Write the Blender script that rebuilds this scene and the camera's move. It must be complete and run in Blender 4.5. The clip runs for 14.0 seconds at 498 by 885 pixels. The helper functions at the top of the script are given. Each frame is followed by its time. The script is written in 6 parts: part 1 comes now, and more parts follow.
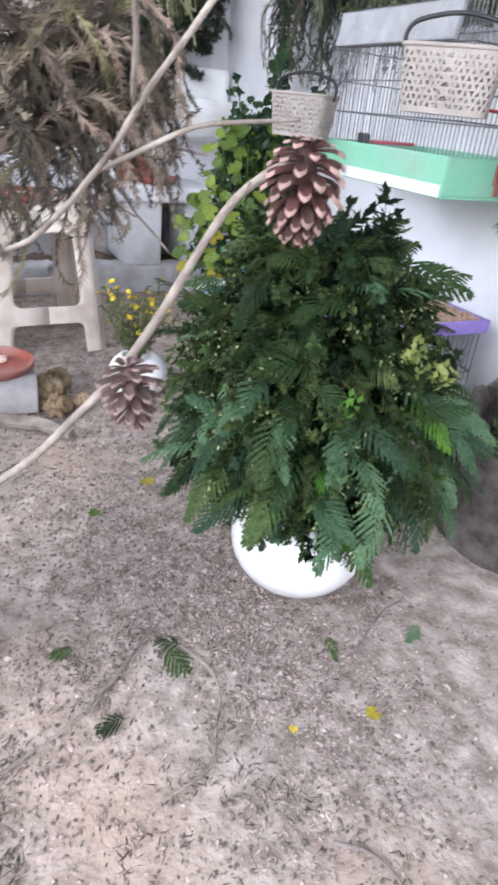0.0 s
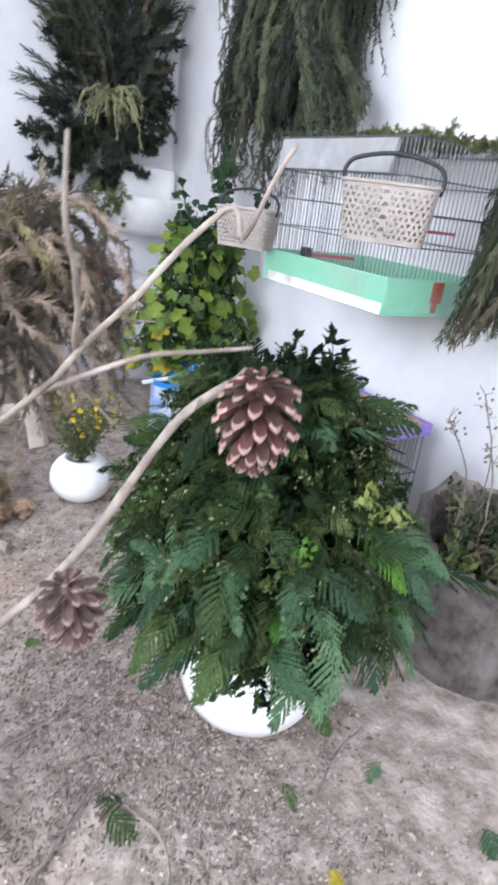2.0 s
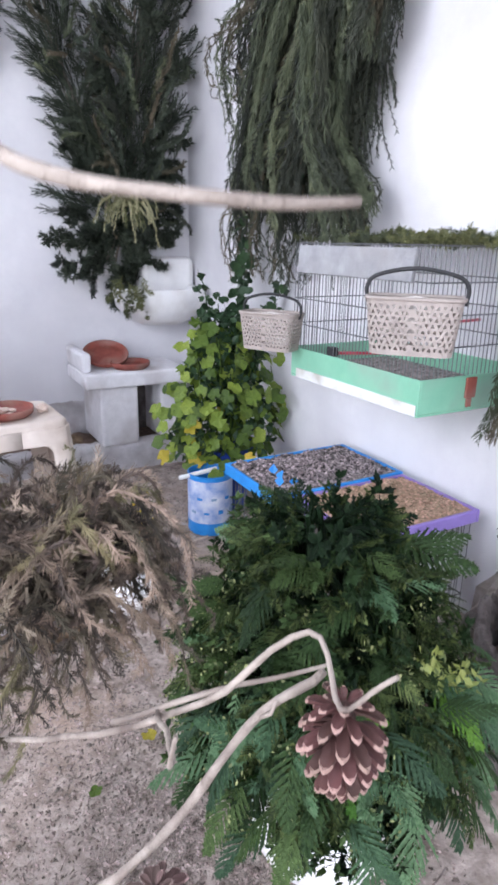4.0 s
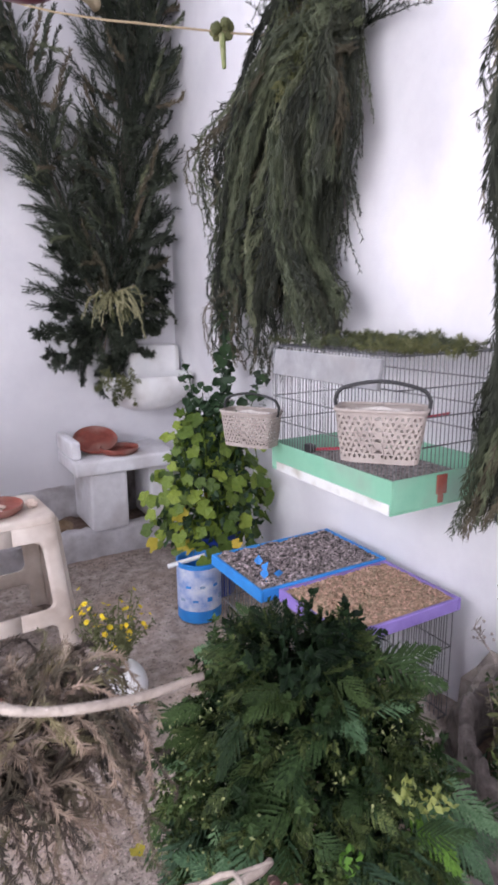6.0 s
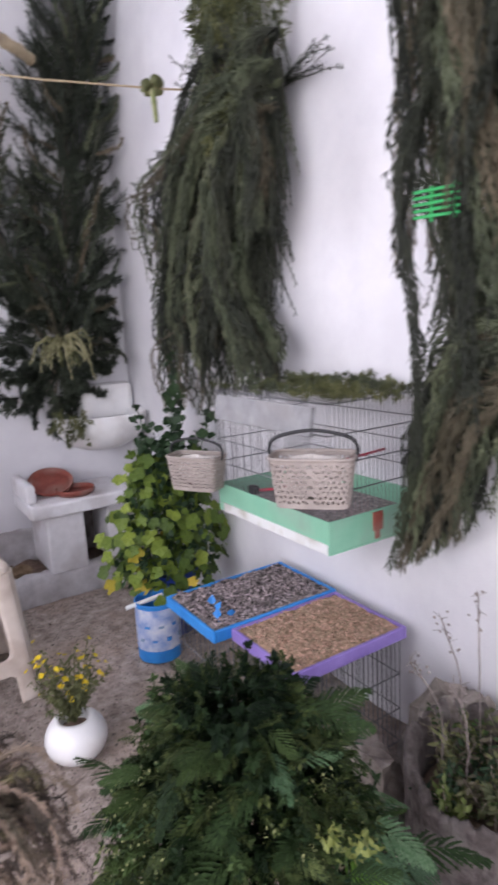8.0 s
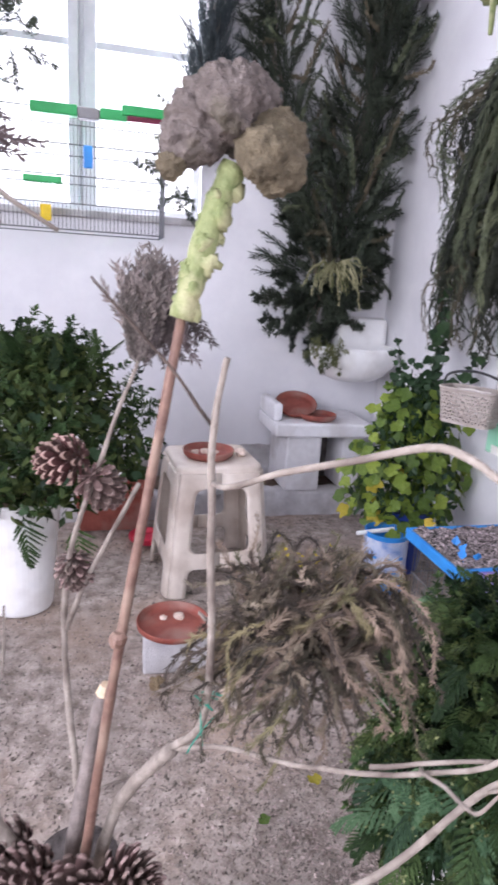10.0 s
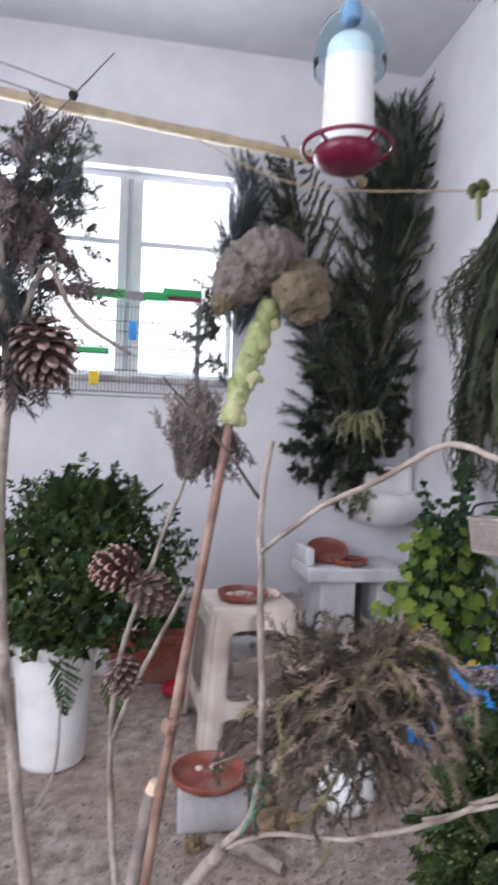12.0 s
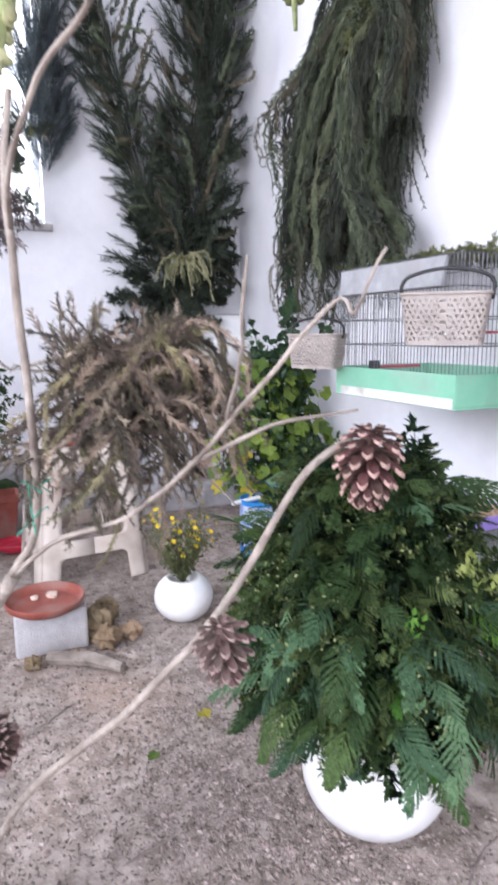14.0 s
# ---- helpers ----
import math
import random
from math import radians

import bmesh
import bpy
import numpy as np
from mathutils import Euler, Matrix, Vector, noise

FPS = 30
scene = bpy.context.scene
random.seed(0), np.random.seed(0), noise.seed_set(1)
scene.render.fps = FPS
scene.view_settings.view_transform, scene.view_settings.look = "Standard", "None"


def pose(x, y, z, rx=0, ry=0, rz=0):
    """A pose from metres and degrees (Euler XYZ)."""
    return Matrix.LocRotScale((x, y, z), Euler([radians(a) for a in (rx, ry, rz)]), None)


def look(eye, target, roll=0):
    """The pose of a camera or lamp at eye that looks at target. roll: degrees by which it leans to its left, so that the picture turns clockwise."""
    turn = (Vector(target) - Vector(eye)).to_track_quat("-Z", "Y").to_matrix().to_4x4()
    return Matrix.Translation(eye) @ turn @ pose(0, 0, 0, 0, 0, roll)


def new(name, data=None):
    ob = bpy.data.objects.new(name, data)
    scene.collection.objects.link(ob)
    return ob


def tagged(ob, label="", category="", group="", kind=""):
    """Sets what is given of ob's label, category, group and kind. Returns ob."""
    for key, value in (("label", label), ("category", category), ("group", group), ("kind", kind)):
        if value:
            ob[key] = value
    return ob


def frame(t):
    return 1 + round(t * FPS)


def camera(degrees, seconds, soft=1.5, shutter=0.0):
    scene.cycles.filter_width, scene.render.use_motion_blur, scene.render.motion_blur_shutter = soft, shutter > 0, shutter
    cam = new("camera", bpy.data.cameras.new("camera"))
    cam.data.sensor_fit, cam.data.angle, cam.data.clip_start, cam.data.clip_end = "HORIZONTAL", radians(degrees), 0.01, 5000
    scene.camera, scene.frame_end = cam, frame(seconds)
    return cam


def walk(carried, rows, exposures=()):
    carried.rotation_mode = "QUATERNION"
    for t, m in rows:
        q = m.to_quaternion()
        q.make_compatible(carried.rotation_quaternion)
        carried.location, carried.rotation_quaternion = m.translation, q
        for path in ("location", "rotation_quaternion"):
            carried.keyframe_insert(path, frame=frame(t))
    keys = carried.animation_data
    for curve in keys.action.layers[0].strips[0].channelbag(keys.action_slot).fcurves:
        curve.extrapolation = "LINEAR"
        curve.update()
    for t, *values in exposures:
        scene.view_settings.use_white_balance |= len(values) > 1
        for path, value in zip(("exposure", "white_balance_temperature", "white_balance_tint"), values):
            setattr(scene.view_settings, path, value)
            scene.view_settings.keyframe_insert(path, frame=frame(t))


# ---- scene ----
cam = camera(44.0, 14.0, soft=3.0, shutter=0.5)
PATH = [
    (0, (-0.007, 0.42, 0.737), (0.819, 1.976, -0.208), 6.2),
    (0.5, (-0.023, 0.424, 0.73), (0.752, 1.998, -0.229), 6.4),
    (1, (-0.019, 0.438, 0.74), (0.797, 2.016, -0.178), 5.5),
    (1.5, (-0.013, 0.458, 0.778), (0.88, 2.061, -0.019), 6.5),
    (2, (0.013, 0.486, 0.813), (1.014, 2.053, 0.076), 7.4),
    (2.5, (0.027, 0.519, 0.842), (1.082, 2.058, 0.12), 7.4),
    (3, (0.014, 0.543, 0.887), (0.997, 2.146, 0.207), 3.4),
    (3.2, (0.012, 0.551, 0.901), (0.936, 2.199, 0.244), 1.4),
    (5.3, (0.023, 0.535, 1.025), (0.98, 2.199, 0.461), 0.4),
    (5.5, (0.036, 0.53, 1.033), (1.0, 2.2, 0.502), -0.4),
    (6, (0.03, 0.514, 1.062), (0.997, 2.21, 0.626), -0.6),
    (6.5, (0.066, 0.48, 1.101), (1.175, 2.086, 0.665), -1.0),
    (7, (0.098, 0.459, 1.14), (1.237, 1.994, 0.552), -4.0),
    (7.5, (0.103, 0.422, 1.148), (1.222, 2.014, 0.687), -7.5),
    (8, (0.071, 0.452, 1.137), (1.132, 2.104, 0.753), -3.0),
    (8.5, (0.003, 0.501, 1.091), (0.884, 2.233, 0.617), -0.4),
    (9, (-0.031, 0.522, 1.058), (0.698, 2.313, 0.548), 1.0),
    (9.2, (-0.048, 0.521, 1.053), (0.625, 2.33, 0.529), 2.1),
    (11.3, (-0.128, 0.447, 0.989), (0.128, 2.402, 0.655), 1.7),
    (11.5, (-0.126, 0.445, 0.985), (0.162, 2.412, 0.771), 1.6),
    (12, (-0.131, 0.408, 0.969), (0.227, 2.376, 0.973), 1.8),
    (12.5, (-0.12, 0.374, 0.927), (0.478, 2.276, 1.093), 1.8),
    (13, (-0.095, 0.39, 0.87), (0.558, 2.28, 0.864), -0.1),
    (13.5, (-0.077, 0.41, 0.818), (0.669, 2.252, 0.588), -0.9),
    (14, (-0.058, 0.412, 0.789), (0.757, 2.204, 0.44), -0.5),
]
# the clip's camera darkens when the window comes into view
EXPOSURES = [(0, 0.43, 6200, 13), (1.5, 0.47, 6200, 12), (3, 0.34, 6150, 14), (5.5, 0.22, 6450, 22), (7, -0.12, 6650, 24), (8.3, -0.10, 6600, 23),
             (9.2, 0.22, 6500, 23), (11.3, -0.28, 6200, 20), (12, -0.40, 6400, 18), (12.5, -0.38, 6450, 17), (13.2, 0.10, 6350, 18), (14, 0.44, 6250, 18)]
walk(cam, [(t, look(eye, target, roll)) for t, eye, target, roll in PATH], EXPOSURES)


# ---- world and light ----
world = bpy.data.worlds.new("sky")
scene.world = world
world.use_nodes = True
wn = world.node_tree.nodes
wl = world.node_tree.links
sky = wn.new("ShaderNodeTexSky")
sky.sky_type = "NISHITA"
sky.sun_disc = False
sky.sun_elevation, sky.sun_rotation = radians(35), radians(250)
wl.new(sky.outputs[0], wn["Background"].inputs[0])
wn["Background"].inputs[1].default_value = 0.12

XW, YB, ZC = 1.25, 3.38, 2.88       # right wall, back wall, ceiling
XL, YF = -1.7, -1.5                 # left wall, wall behind the camera


def window_light(name, m, sx, sy, watts, tint=(0.93, 0.97, 1.0)):
    data = bpy.data.lights.new(name, "AREA")
    data.shape, data.size, data.size_y, data.energy, data.color = "RECTANGLE", sx, sy, watts, tint
    ob = new(name, data)
    ob.matrix_basis = m
    return ob


window_light("window_daylight", look((-0.35, YB + 0.13, 1.77), (-0.35, 0, 1.55)), 1.2, 0.95, 52, (0.86, 0.93, 1.0))
window_light("opening_daylight", look((XL - 0.1, 0.35, 1.5), (1, 0.85, 1.15)), 1.9, 1.5, 84, (0.88, 0.94, 1.0))
window_light("doorway_daylight", look((-0.55, YF - 0.1, 1.2), (0.3, 1.2, 0.35)), 1.3, 1.9, 42, (0.90, 0.95, 1.0))


# ---- materials ----
def mat(name, c1, c2, scale=25.0, rough=0.7, bump=0.15, metal=0.0, stain=None, stain_scale=3.0, vary=0.0,
        island=False, leafy=0.0, spec=0.4, wave=0.0, coat=0.0, fine=220.0):
    m = bpy.data.materials.new(name)
    m.use_nodes = True
    nt = m.node_tree
    N, L = nt.nodes, nt.links
    p = N["Principled BSDF"]
    tc = N.new("ShaderNodeTexCoord")
    n1 = N.new("ShaderNodeTexNoise")
    n1.inputs["Scale"].default_value, n1.inputs["Detail"].default_value, n1.inputs["Roughness"].default_value = scale, 8, 0.65
    L.new(tc.outputs["Object"], n1.inputs["Vector"])
    r = N.new("ShaderNodeValToRGB")
    r.color_ramp.elements[0].position, r.color_ramp.elements[1].position = 0.32, 0.68
    r.color_ramp.elements[0].color, r.color_ramp.elements[1].color = (*c1, 1), (*c2, 1)
    L.new(n1.outputs["Fac"], r.inputs["Fac"])
    col = r.outputs["Color"]
    if wave:
        w = N.new("ShaderNodeTexWave")
        w.inputs["Scale"].default_value, w.inputs["Distortion"].default_value, w.inputs["Detail"].default_value = wave, 6, 4
        L.new(tc.outputs["Object"], w.inputs["Vector"])
        x = N.new("ShaderNodeMix")
        x.data_type, x.blend_type = "RGBA", "MULTIPLY"
        x.inputs["Factor"].default_value = 0.55
        L.new(col, x.inputs[6]), L.new(w.outputs["Color"], x.inputs[7])
        col = x.outputs[2]
    if stain:
        n2 = N.new("ShaderNodeTexNoise")
        n2.inputs["Scale"].default_value, n2.inputs["Detail"].default_value = stain_scale, 7
        L.new(tc.outputs["Object"], n2.inputs["Vector"])
        q = N.new("ShaderNodeValToRGB")
        q.color_ramp.elements[0].position, q.color_ramp.elements[1].position = 0.48, 0.7
        L.new(n2.outputs["Fac"], q.inputs["Fac"])
        x = N.new("ShaderNodeMix")
        x.data_type = "RGBA"
        L.new(q.outputs["Color"], x.inputs["Factor"])
        L.new(col, x.inputs[6])
        x.inputs[7].default_value = (*stain, 1)
        col = x.outputs[2]
    if vary:
        if island:
            g = N.new("ShaderNodeNewGeometry")
            rnd = g.outputs["Random Per Island"]
        else:
            g = N.new("ShaderNodeObjectInfo")
            rnd = g.outputs["Random"]
        mr = N.new("ShaderNodeMapRange")
        mr.inputs[3].default_value, mr.inputs[4].default_value = 1 - vary, 1 + vary
        L.new(rnd, mr.inputs[0])
        hsv = N.new("ShaderNodeHueSaturation")
        L.new(mr.outputs[0], hsv.inputs["Value"])
        mh = N.new("ShaderNodeMapRange")
        mh.inputs[3].default_value, mh.inputs[4].default_value = 0.5 + 0.03 * vary, 0.5 - 0.05 * vary
        L.new(rnd, mh.inputs[0])
        L.new(mh.outputs[0], hsv.inputs["Hue"])
        L.new(col, hsv.inputs["Color"])
        col = hsv.outputs["Color"]
    L.new(col, p.inputs["Base Color"])
    p.inputs["Roughness"].default_value, p.inputs["Metallic"].default_value = rough, metal
    p.inputs["Specular IOR Level"].default_value = spec
    p.inputs["Coat Weight"].default_value = coat
    if bump:
        n3 = N.new("ShaderNodeTexNoise")
        n3.inputs["Scale"].default_value, n3.inputs["Detail"].default_value = fine, 5
        L.new(tc.outputs["Object"], n3.inputs["Vector"])
        a = N.new("ShaderNodeMath")
        a.operation = "ADD"
        L.new(n1.outputs["Fac"], a.inputs[0]), L.new(n3.outputs["Fac"], a.inputs[1])
        b = N.new("ShaderNodeBump")
        b.inputs["Strength"].default_value, b.inputs["Distance"].default_value = bump, 0.004
        L.new(a.outputs[0], b.inputs["Height"])
        L.new(b.outputs[0], p.inputs["Normal"])
    if leafy:
        t = N.new("ShaderNodeBsdfTranslucent")
        L.new(col, t.inputs["Color"])
        mx = N.new("ShaderNodeMixShader")
        mx.inputs[0].default_value = leafy
        L.new(p.outputs[0], mx.inputs[1]), L.new(t.outputs[0], mx.inputs[2])
        L.new(mx.outputs[0], N["Material Output"].inputs[0])
    return m


M_WALL = mat("whitewashed plaster", (0.77, 0.76, 0.79), (0.86, 0.85, 0.87), 6, 0.85, 0.25, stain=(0.73, 0.72, 0.75), stain_scale=1.6)
M_CEIL = mat("ceiling paint", (0.62, 0.63, 0.66), (0.72, 0.73, 0.75), 5, 0.9, 0.2, stain=(0.55, 0.56, 0.6), stain_scale=1.2)
M_SOIL = mat("sandy soil", (0.17, 0.135, 0.112), (0.52, 0.44, 0.395), 22, 0.95, 1.0, stain=(0.42, 0.305, 0.235), stain_scale=1.7, fine=110)
M_CHIP = mat("litter chips", (0.085, 0.064, 0.052), (0.43, 0.36, 0.32), 60, 0.9, 0.3, vary=0.55, island=True)
M_NEEDLES = mat("dark dry needles", (0.022, 0.020, 0.014), (0.13, 0.105, 0.075), 60, 0.9, 0.2, vary=0.6, island=True)
M_DARKSOIL = mat("bed soil", (0.10, 0.065, 0.05), (0.26, 0.18, 0.14), 45, 0.95, 0.8)
M_CEMENT = mat("rough cement", (0.44, 0.42, 0.43), (0.70, 0.68, 0.69), 12, 0.92, 1.0, stain=(0.30, 0.27, 0.26), stain_scale=5)
M_WHITE = mat("white glazed pot", (0.80, 0.80, 0.80), (0.88, 0.87, 0.86), 14, 0.35, 0.12, stain=(0.70, 0.68, 0.66), stain_scale=9)
M_FOAM = mat("white painted block", (0.76, 0.75, 0.77), (0.86, 0.85, 0.87), 30, 0.8, 0.5, stain=(0.58, 0.55, 0.55), stain_scale=6)
M_STOOL = mat("ivory plastic", (0.60, 0.51, 0.44), (0.72, 0.64, 0.57), 9, 0.42, 0.06, stain=(0.42, 0.33, 0.27), stain_scale=6)
M_TERRA = mat("terracotta", (0.21, 0.050, 0.036), (0.33, 0.092, 0.066), 25, 0.6, 0.2, stain=(0.30, 0.17, 0.14), stain_scale=9)
M_BREAD = mat("crumbs", (0.55, 0.42, 0.34), (0.75, 0.62, 0.55), 60, 0.9, 0.5)
M_GREENP = mat("mint plastic", (0.20, 0.49, 0.33), (0.27, 0.57, 0.40), 10, 0.4, 0.05, stain=(0.27, 0.44, 0.33), stain_scale=8)
M_DKGREENP = mat("green plastic", (0.02, 0.33, 0.09), (0.03, 0.42, 0.13), 10, 0.4, 0.04)
M_WHITEP = mat("white plastic", (0.72, 0.73, 0.72), (0.82, 0.82, 0.81), 14, 0.45, 0.08, stain=(0.52, 0.5, 0.44), stain_scale=14)
M_BLUEP = mat("blue plastic", (0.02, 0.20, 0.58), (0.03, 0.30, 0.75), 12, 0.4, 0.05)
M_NAVYP = mat("dark blue plastic", (0.01, 0.03, 0.22), (0.015, 0.05, 0.30), 12, 0.4, 0.05)
M_PURPLEP = mat("purple plastic", (0.24, 0.16, 0.48), (0.33, 0.24, 0.60), 12, 0.42, 0.05)
M_BASKET = mat("ivory woven plastic", (0.30, 0.255, 0.23), (0.42, 0.365, 0.33), 18, 0.5, 0.12)
M_BLACKP = mat("black plastic", (0.012, 0.012, 0.014), (0.03, 0.03, 0.033), 20, 0.45, 0.05)
M_WIRE = mat("dark cage wire", (0.10, 0.10, 0.11), (0.24, 0.24, 0.25), 80, 0.45, 0.1, metal=0.6)
M_REDP = mat("red plastic", (0.50, 0.02, 0.05), (0.62, 0.04, 0.08), 12, 0.35, 0.05)
M_MAROONP = mat("maroon plastic", (0.10, 0.005, 0.022), (0.17, 0.010, 0.038), 12, 0.3, 0.05)
M_SEED = mat("husk seed", (0.020, 0.016, 0.018), (0.48, 0.40, 0.385), 90, 0.8, 0.3, vary=0.95, island=True)
M_GRAIN = mat("wheat grain", (0.33, 0.21, 0.135), (0.58, 0.42, 0.29), 70, 0.7, 0.3, vary=0.55, island=True)
M_BARK = mat("peeled twig bark", (0.18, 0.145, 0.122), (0.40, 0.345, 0.30), 60, 0.85, 0.6, stain=(0.13, 0.10, 0.085), stain_scale=30)
M_ROD = mat("red-brown cane", (0.115, 0.058, 0.045), (0.25, 0.145, 0.11), 50, 0.6, 0.3, stain=(0.30, 0.21, 0.16), stain_scale=14)
M_STUB = mat("grey-brown stub bark", (0.13, 0.105, 0.095), (0.30, 0.25, 0.23), 40, 0.85, 0.5, stain=(0.10, 0.08, 0.075), stain_scale=16)
M_CUT = mat("cut wood", (0.58, 0.42, 0.28), (0.72, 0.57, 0.42), 60, 0.8, 0.3)
M_LOG = mat("weathered log", (0.040, 0.032, 0.030), (0.145, 0.122, 0.115), 34, 0.92, 1.0, stain=(0.19, 0.168, 0.158), stain_scale=14, fine=140)
M_ROCK = mat("stone", (0.17, 0.14, 0.12), (0.42, 0.37, 0.33), 20, 0.92, 0.9, stain=(0.11, 0.09, 0.08), stain_scale=12, vary=0.2)
M_YROCK = mat("ochre stone", (0.15, 0.10, 0.055), (0.34, 0.25, 0.155), 26, 0.92, 0.9, stain=(0.12, 0.09, 0.06), stain_scale=14, vary=0.25)
M_SCALE = mat("pine cone scale", (0.032, 0.012, 0.010), (0.105, 0.042, 0.034), 240, 0.6, 0.4, vary=0.3, fine=900)
M_SCALETIP = mat("pine cone scale tip", (0.18, 0.098, 0.080), (0.42, 0.300, 0.250), 260, 0.7, 0.3, vary=0.25)
M_SCALETIPD = mat("grey scale tip", (0.13, 0.085, 0.075), (0.31, 0.225, 0.20), 120, 0.75, 0.3, vary=0.3)
M_SCALEDRY = mat("dull pine cone scale", (0.045, 0.027, 0.024), (0.14, 0.085, 0.072), 90, 0.7, 0.3, vary=0.35)
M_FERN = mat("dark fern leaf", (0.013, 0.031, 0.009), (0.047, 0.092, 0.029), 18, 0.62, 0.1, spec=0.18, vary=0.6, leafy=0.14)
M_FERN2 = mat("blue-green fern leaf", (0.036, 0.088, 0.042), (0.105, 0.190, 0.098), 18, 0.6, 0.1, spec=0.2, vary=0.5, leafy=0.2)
M_FERN3 = mat("young fern leaf", (0.036, 0.110, 0.014), (0.085, 0.205, 0.034), 18, 0.62, 0.1, spec=0.18, vary=0.4, leafy=0.25)
M_FERNO = mat("fern leaf in mixed greens", (0.017, 0.033, 0.009), (0.066, 0.100, 0.031), 18, 0.62, 0.1, spec=0.18, vary=0.75, island=True, leafy=0.14)
M_FERNI = mat("inner fern leaf darkened for shade", (0.004, 0.012, 0.005), (0.014, 0.034, 0.013), 18, 0.65, 0.1, spec=0.15, vary=0.6, island=True, leafy=0.08)
M_BUD = mat("pale green bud", (0.11, 0.14, 0.05), (0.27, 0.30, 0.13), 40, 0.6, 0.1, vary=0.4, island=True, leafy=0.2)
M_GERA = mat("light green leaf", (0.06, 0.125, 0.016), (0.21, 0.31, 0.05), 20, 0.5, 0.15, vary=0.6, leafy=0.32)
M_YLEAF = mat("yellowed leaf", (0.42, 0.34, 0.03), (0.60, 0.48, 0.07), 26, 0.55, 0.15, vary=0.3, leafy=0.3)
M_YOUNG = mat("yellow-green young leaf", (0.12, 0.16, 0.04), (0.22, 0.27, 0.08), 26, 0.5, 0.1, vary=0.35, leafy=0.3)
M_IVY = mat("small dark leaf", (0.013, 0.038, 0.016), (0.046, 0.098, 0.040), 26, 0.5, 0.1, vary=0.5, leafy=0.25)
M_THUJA = mat("dark cypress green", (0.018, 0.027, 0.019), (0.062, 0.080, 0.052), 14, 0.65, 0.15, vary=0.5, leafy=0.1)
M_BLUETHUJA = mat("bluish cypress green", (0.030, 0.040, 0.046), (0.085, 0.105, 0.115), 14, 0.65, 0.15, vary=0.4, leafy=0.15)
M_WILLOW = mat("drooping grey-green needle", (0.050, 0.066, 0.036), (0.155, 0.180, 0.105), 14, 0.6, 0.15, vary=0.45, leafy=0.12)
# darker copy of the needle green, mostly for the shaded depths of the bundles
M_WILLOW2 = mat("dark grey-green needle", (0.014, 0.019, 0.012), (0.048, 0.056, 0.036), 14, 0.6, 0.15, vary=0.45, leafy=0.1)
M_BROWNGREEN = mat("browning needle", (0.060, 0.052, 0.032), (0.150, 0.130, 0.082), 14, 0.65, 0.15, vary=0.4, leafy=0.1)
M_OLIVE = mat("olive foliage", (0.06, 0.075, 0.03), (0.17, 0.18, 0.075), 14, 0.65, 0.15, vary=0.4, leafy=0.15)
M_DRY = mat("dried brown foliage", (0.055, 0.044, 0.031), (0.22, 0.178, 0.124), 40, 0.85, 0.3, vary=0.6, leafy=0.1)
M_PALEDRY = mat("bleached dry foliage", (0.14, 0.112, 0.082), (0.37, 0.305, 0.225), 40, 0.85, 0.3, vary=0.5, leafy=0.08)
M_OLIVEDRY = mat("half-dry olive foliage", (0.085, 0.078, 0.040), (0.21, 0.185, 0.095), 40, 0.8, 0.3, vary=0.5, leafy=0.1)
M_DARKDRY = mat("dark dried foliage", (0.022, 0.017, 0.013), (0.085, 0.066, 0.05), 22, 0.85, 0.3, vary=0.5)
M_TUFT = mat("pale olive dried foliage", (0.20, 0.20, 0.10), (0.46, 0.44, 0.26), 14, 0.7, 0.15, vary=0.35, leafy=0.12)
M_PURPLEDRY = mat("dark purplish dry needles", (0.075, 0.055, 0.055), (0.20, 0.16, 0.155), 22, 0.85, 0.3, vary=0.4)
M_GREYDRY = mat("dried grey needles", (0.13, 0.11, 0.10), (0.32, 0.275, 0.25), 22, 0.85, 0.3, vary=0.4)
M_YELLOW = mat("yellow petal", (0.62, 0.46, 0.01), (0.80, 0.62, 0.03), 30, 0.5, 0.05, vary=0.15, leafy=0.2)
M_BROCLOBE = mat("ochre flower head lobe", (0.10, 0.080, 0.052), (0.225, 0.180, 0.118), 70, 0.95, 1.0, fine=520)
M_BROCHEAD = mat("dried flower head", (0.105, 0.085, 0.078), (0.25, 0.205, 0.185), 70, 0.95, 1.0, stain=(0.15, 0.14, 0.06), stain_scale=10, fine=520)
M_BROCSTALK = mat("pale green stalk", (0.15, 0.19, 0.065), (0.34, 0.37, 0.17), 40, 0.6, 0.5, stain=(0.45, 0.42, 0.25), stain_scale=22)
M_BAMBOO = mat("dry bamboo", (0.42, 0.33, 0.21), (0.58, 0.48, 0.33), 20, 0.6, 0.2, wave=0.0, stain=(0.34, 0.26, 0.17), stain_scale=9)
M_STRING = mat("jute string", (0.34, 0.26, 0.16), (0.48, 0.38, 0.25), 200, 0.9, 0.3)
M_TWINE = mat("teal twine", (0.02, 0.20, 0.14), (0.04, 0.32, 0.22), 100, 0.7, 0.1)
M_BOARD = mat("worn plastic board", (0.21, 0.21, 0.22), (0.33, 0.33, 0.34), 22, 0.55, 0.3, stain=(0.26, 0.25, 0.25), stain_scale=9)
M_FRAME = mat("window frame paint", (0.62, 0.64, 0.67), (0.74, 0.76, 0.78), 10, 0.5, 0.1)
M_CLOTH = mat("pale nest lining", (0.55, 0.50, 0.46), (0.80, 0.76, 0.72), 60, 0.95, 0.9)
M_CAP = mat("pale blue plastic", (0.17, 0.29, 0.48), (0.30, 0.43, 0.60), 12, 0.35, 0.05)
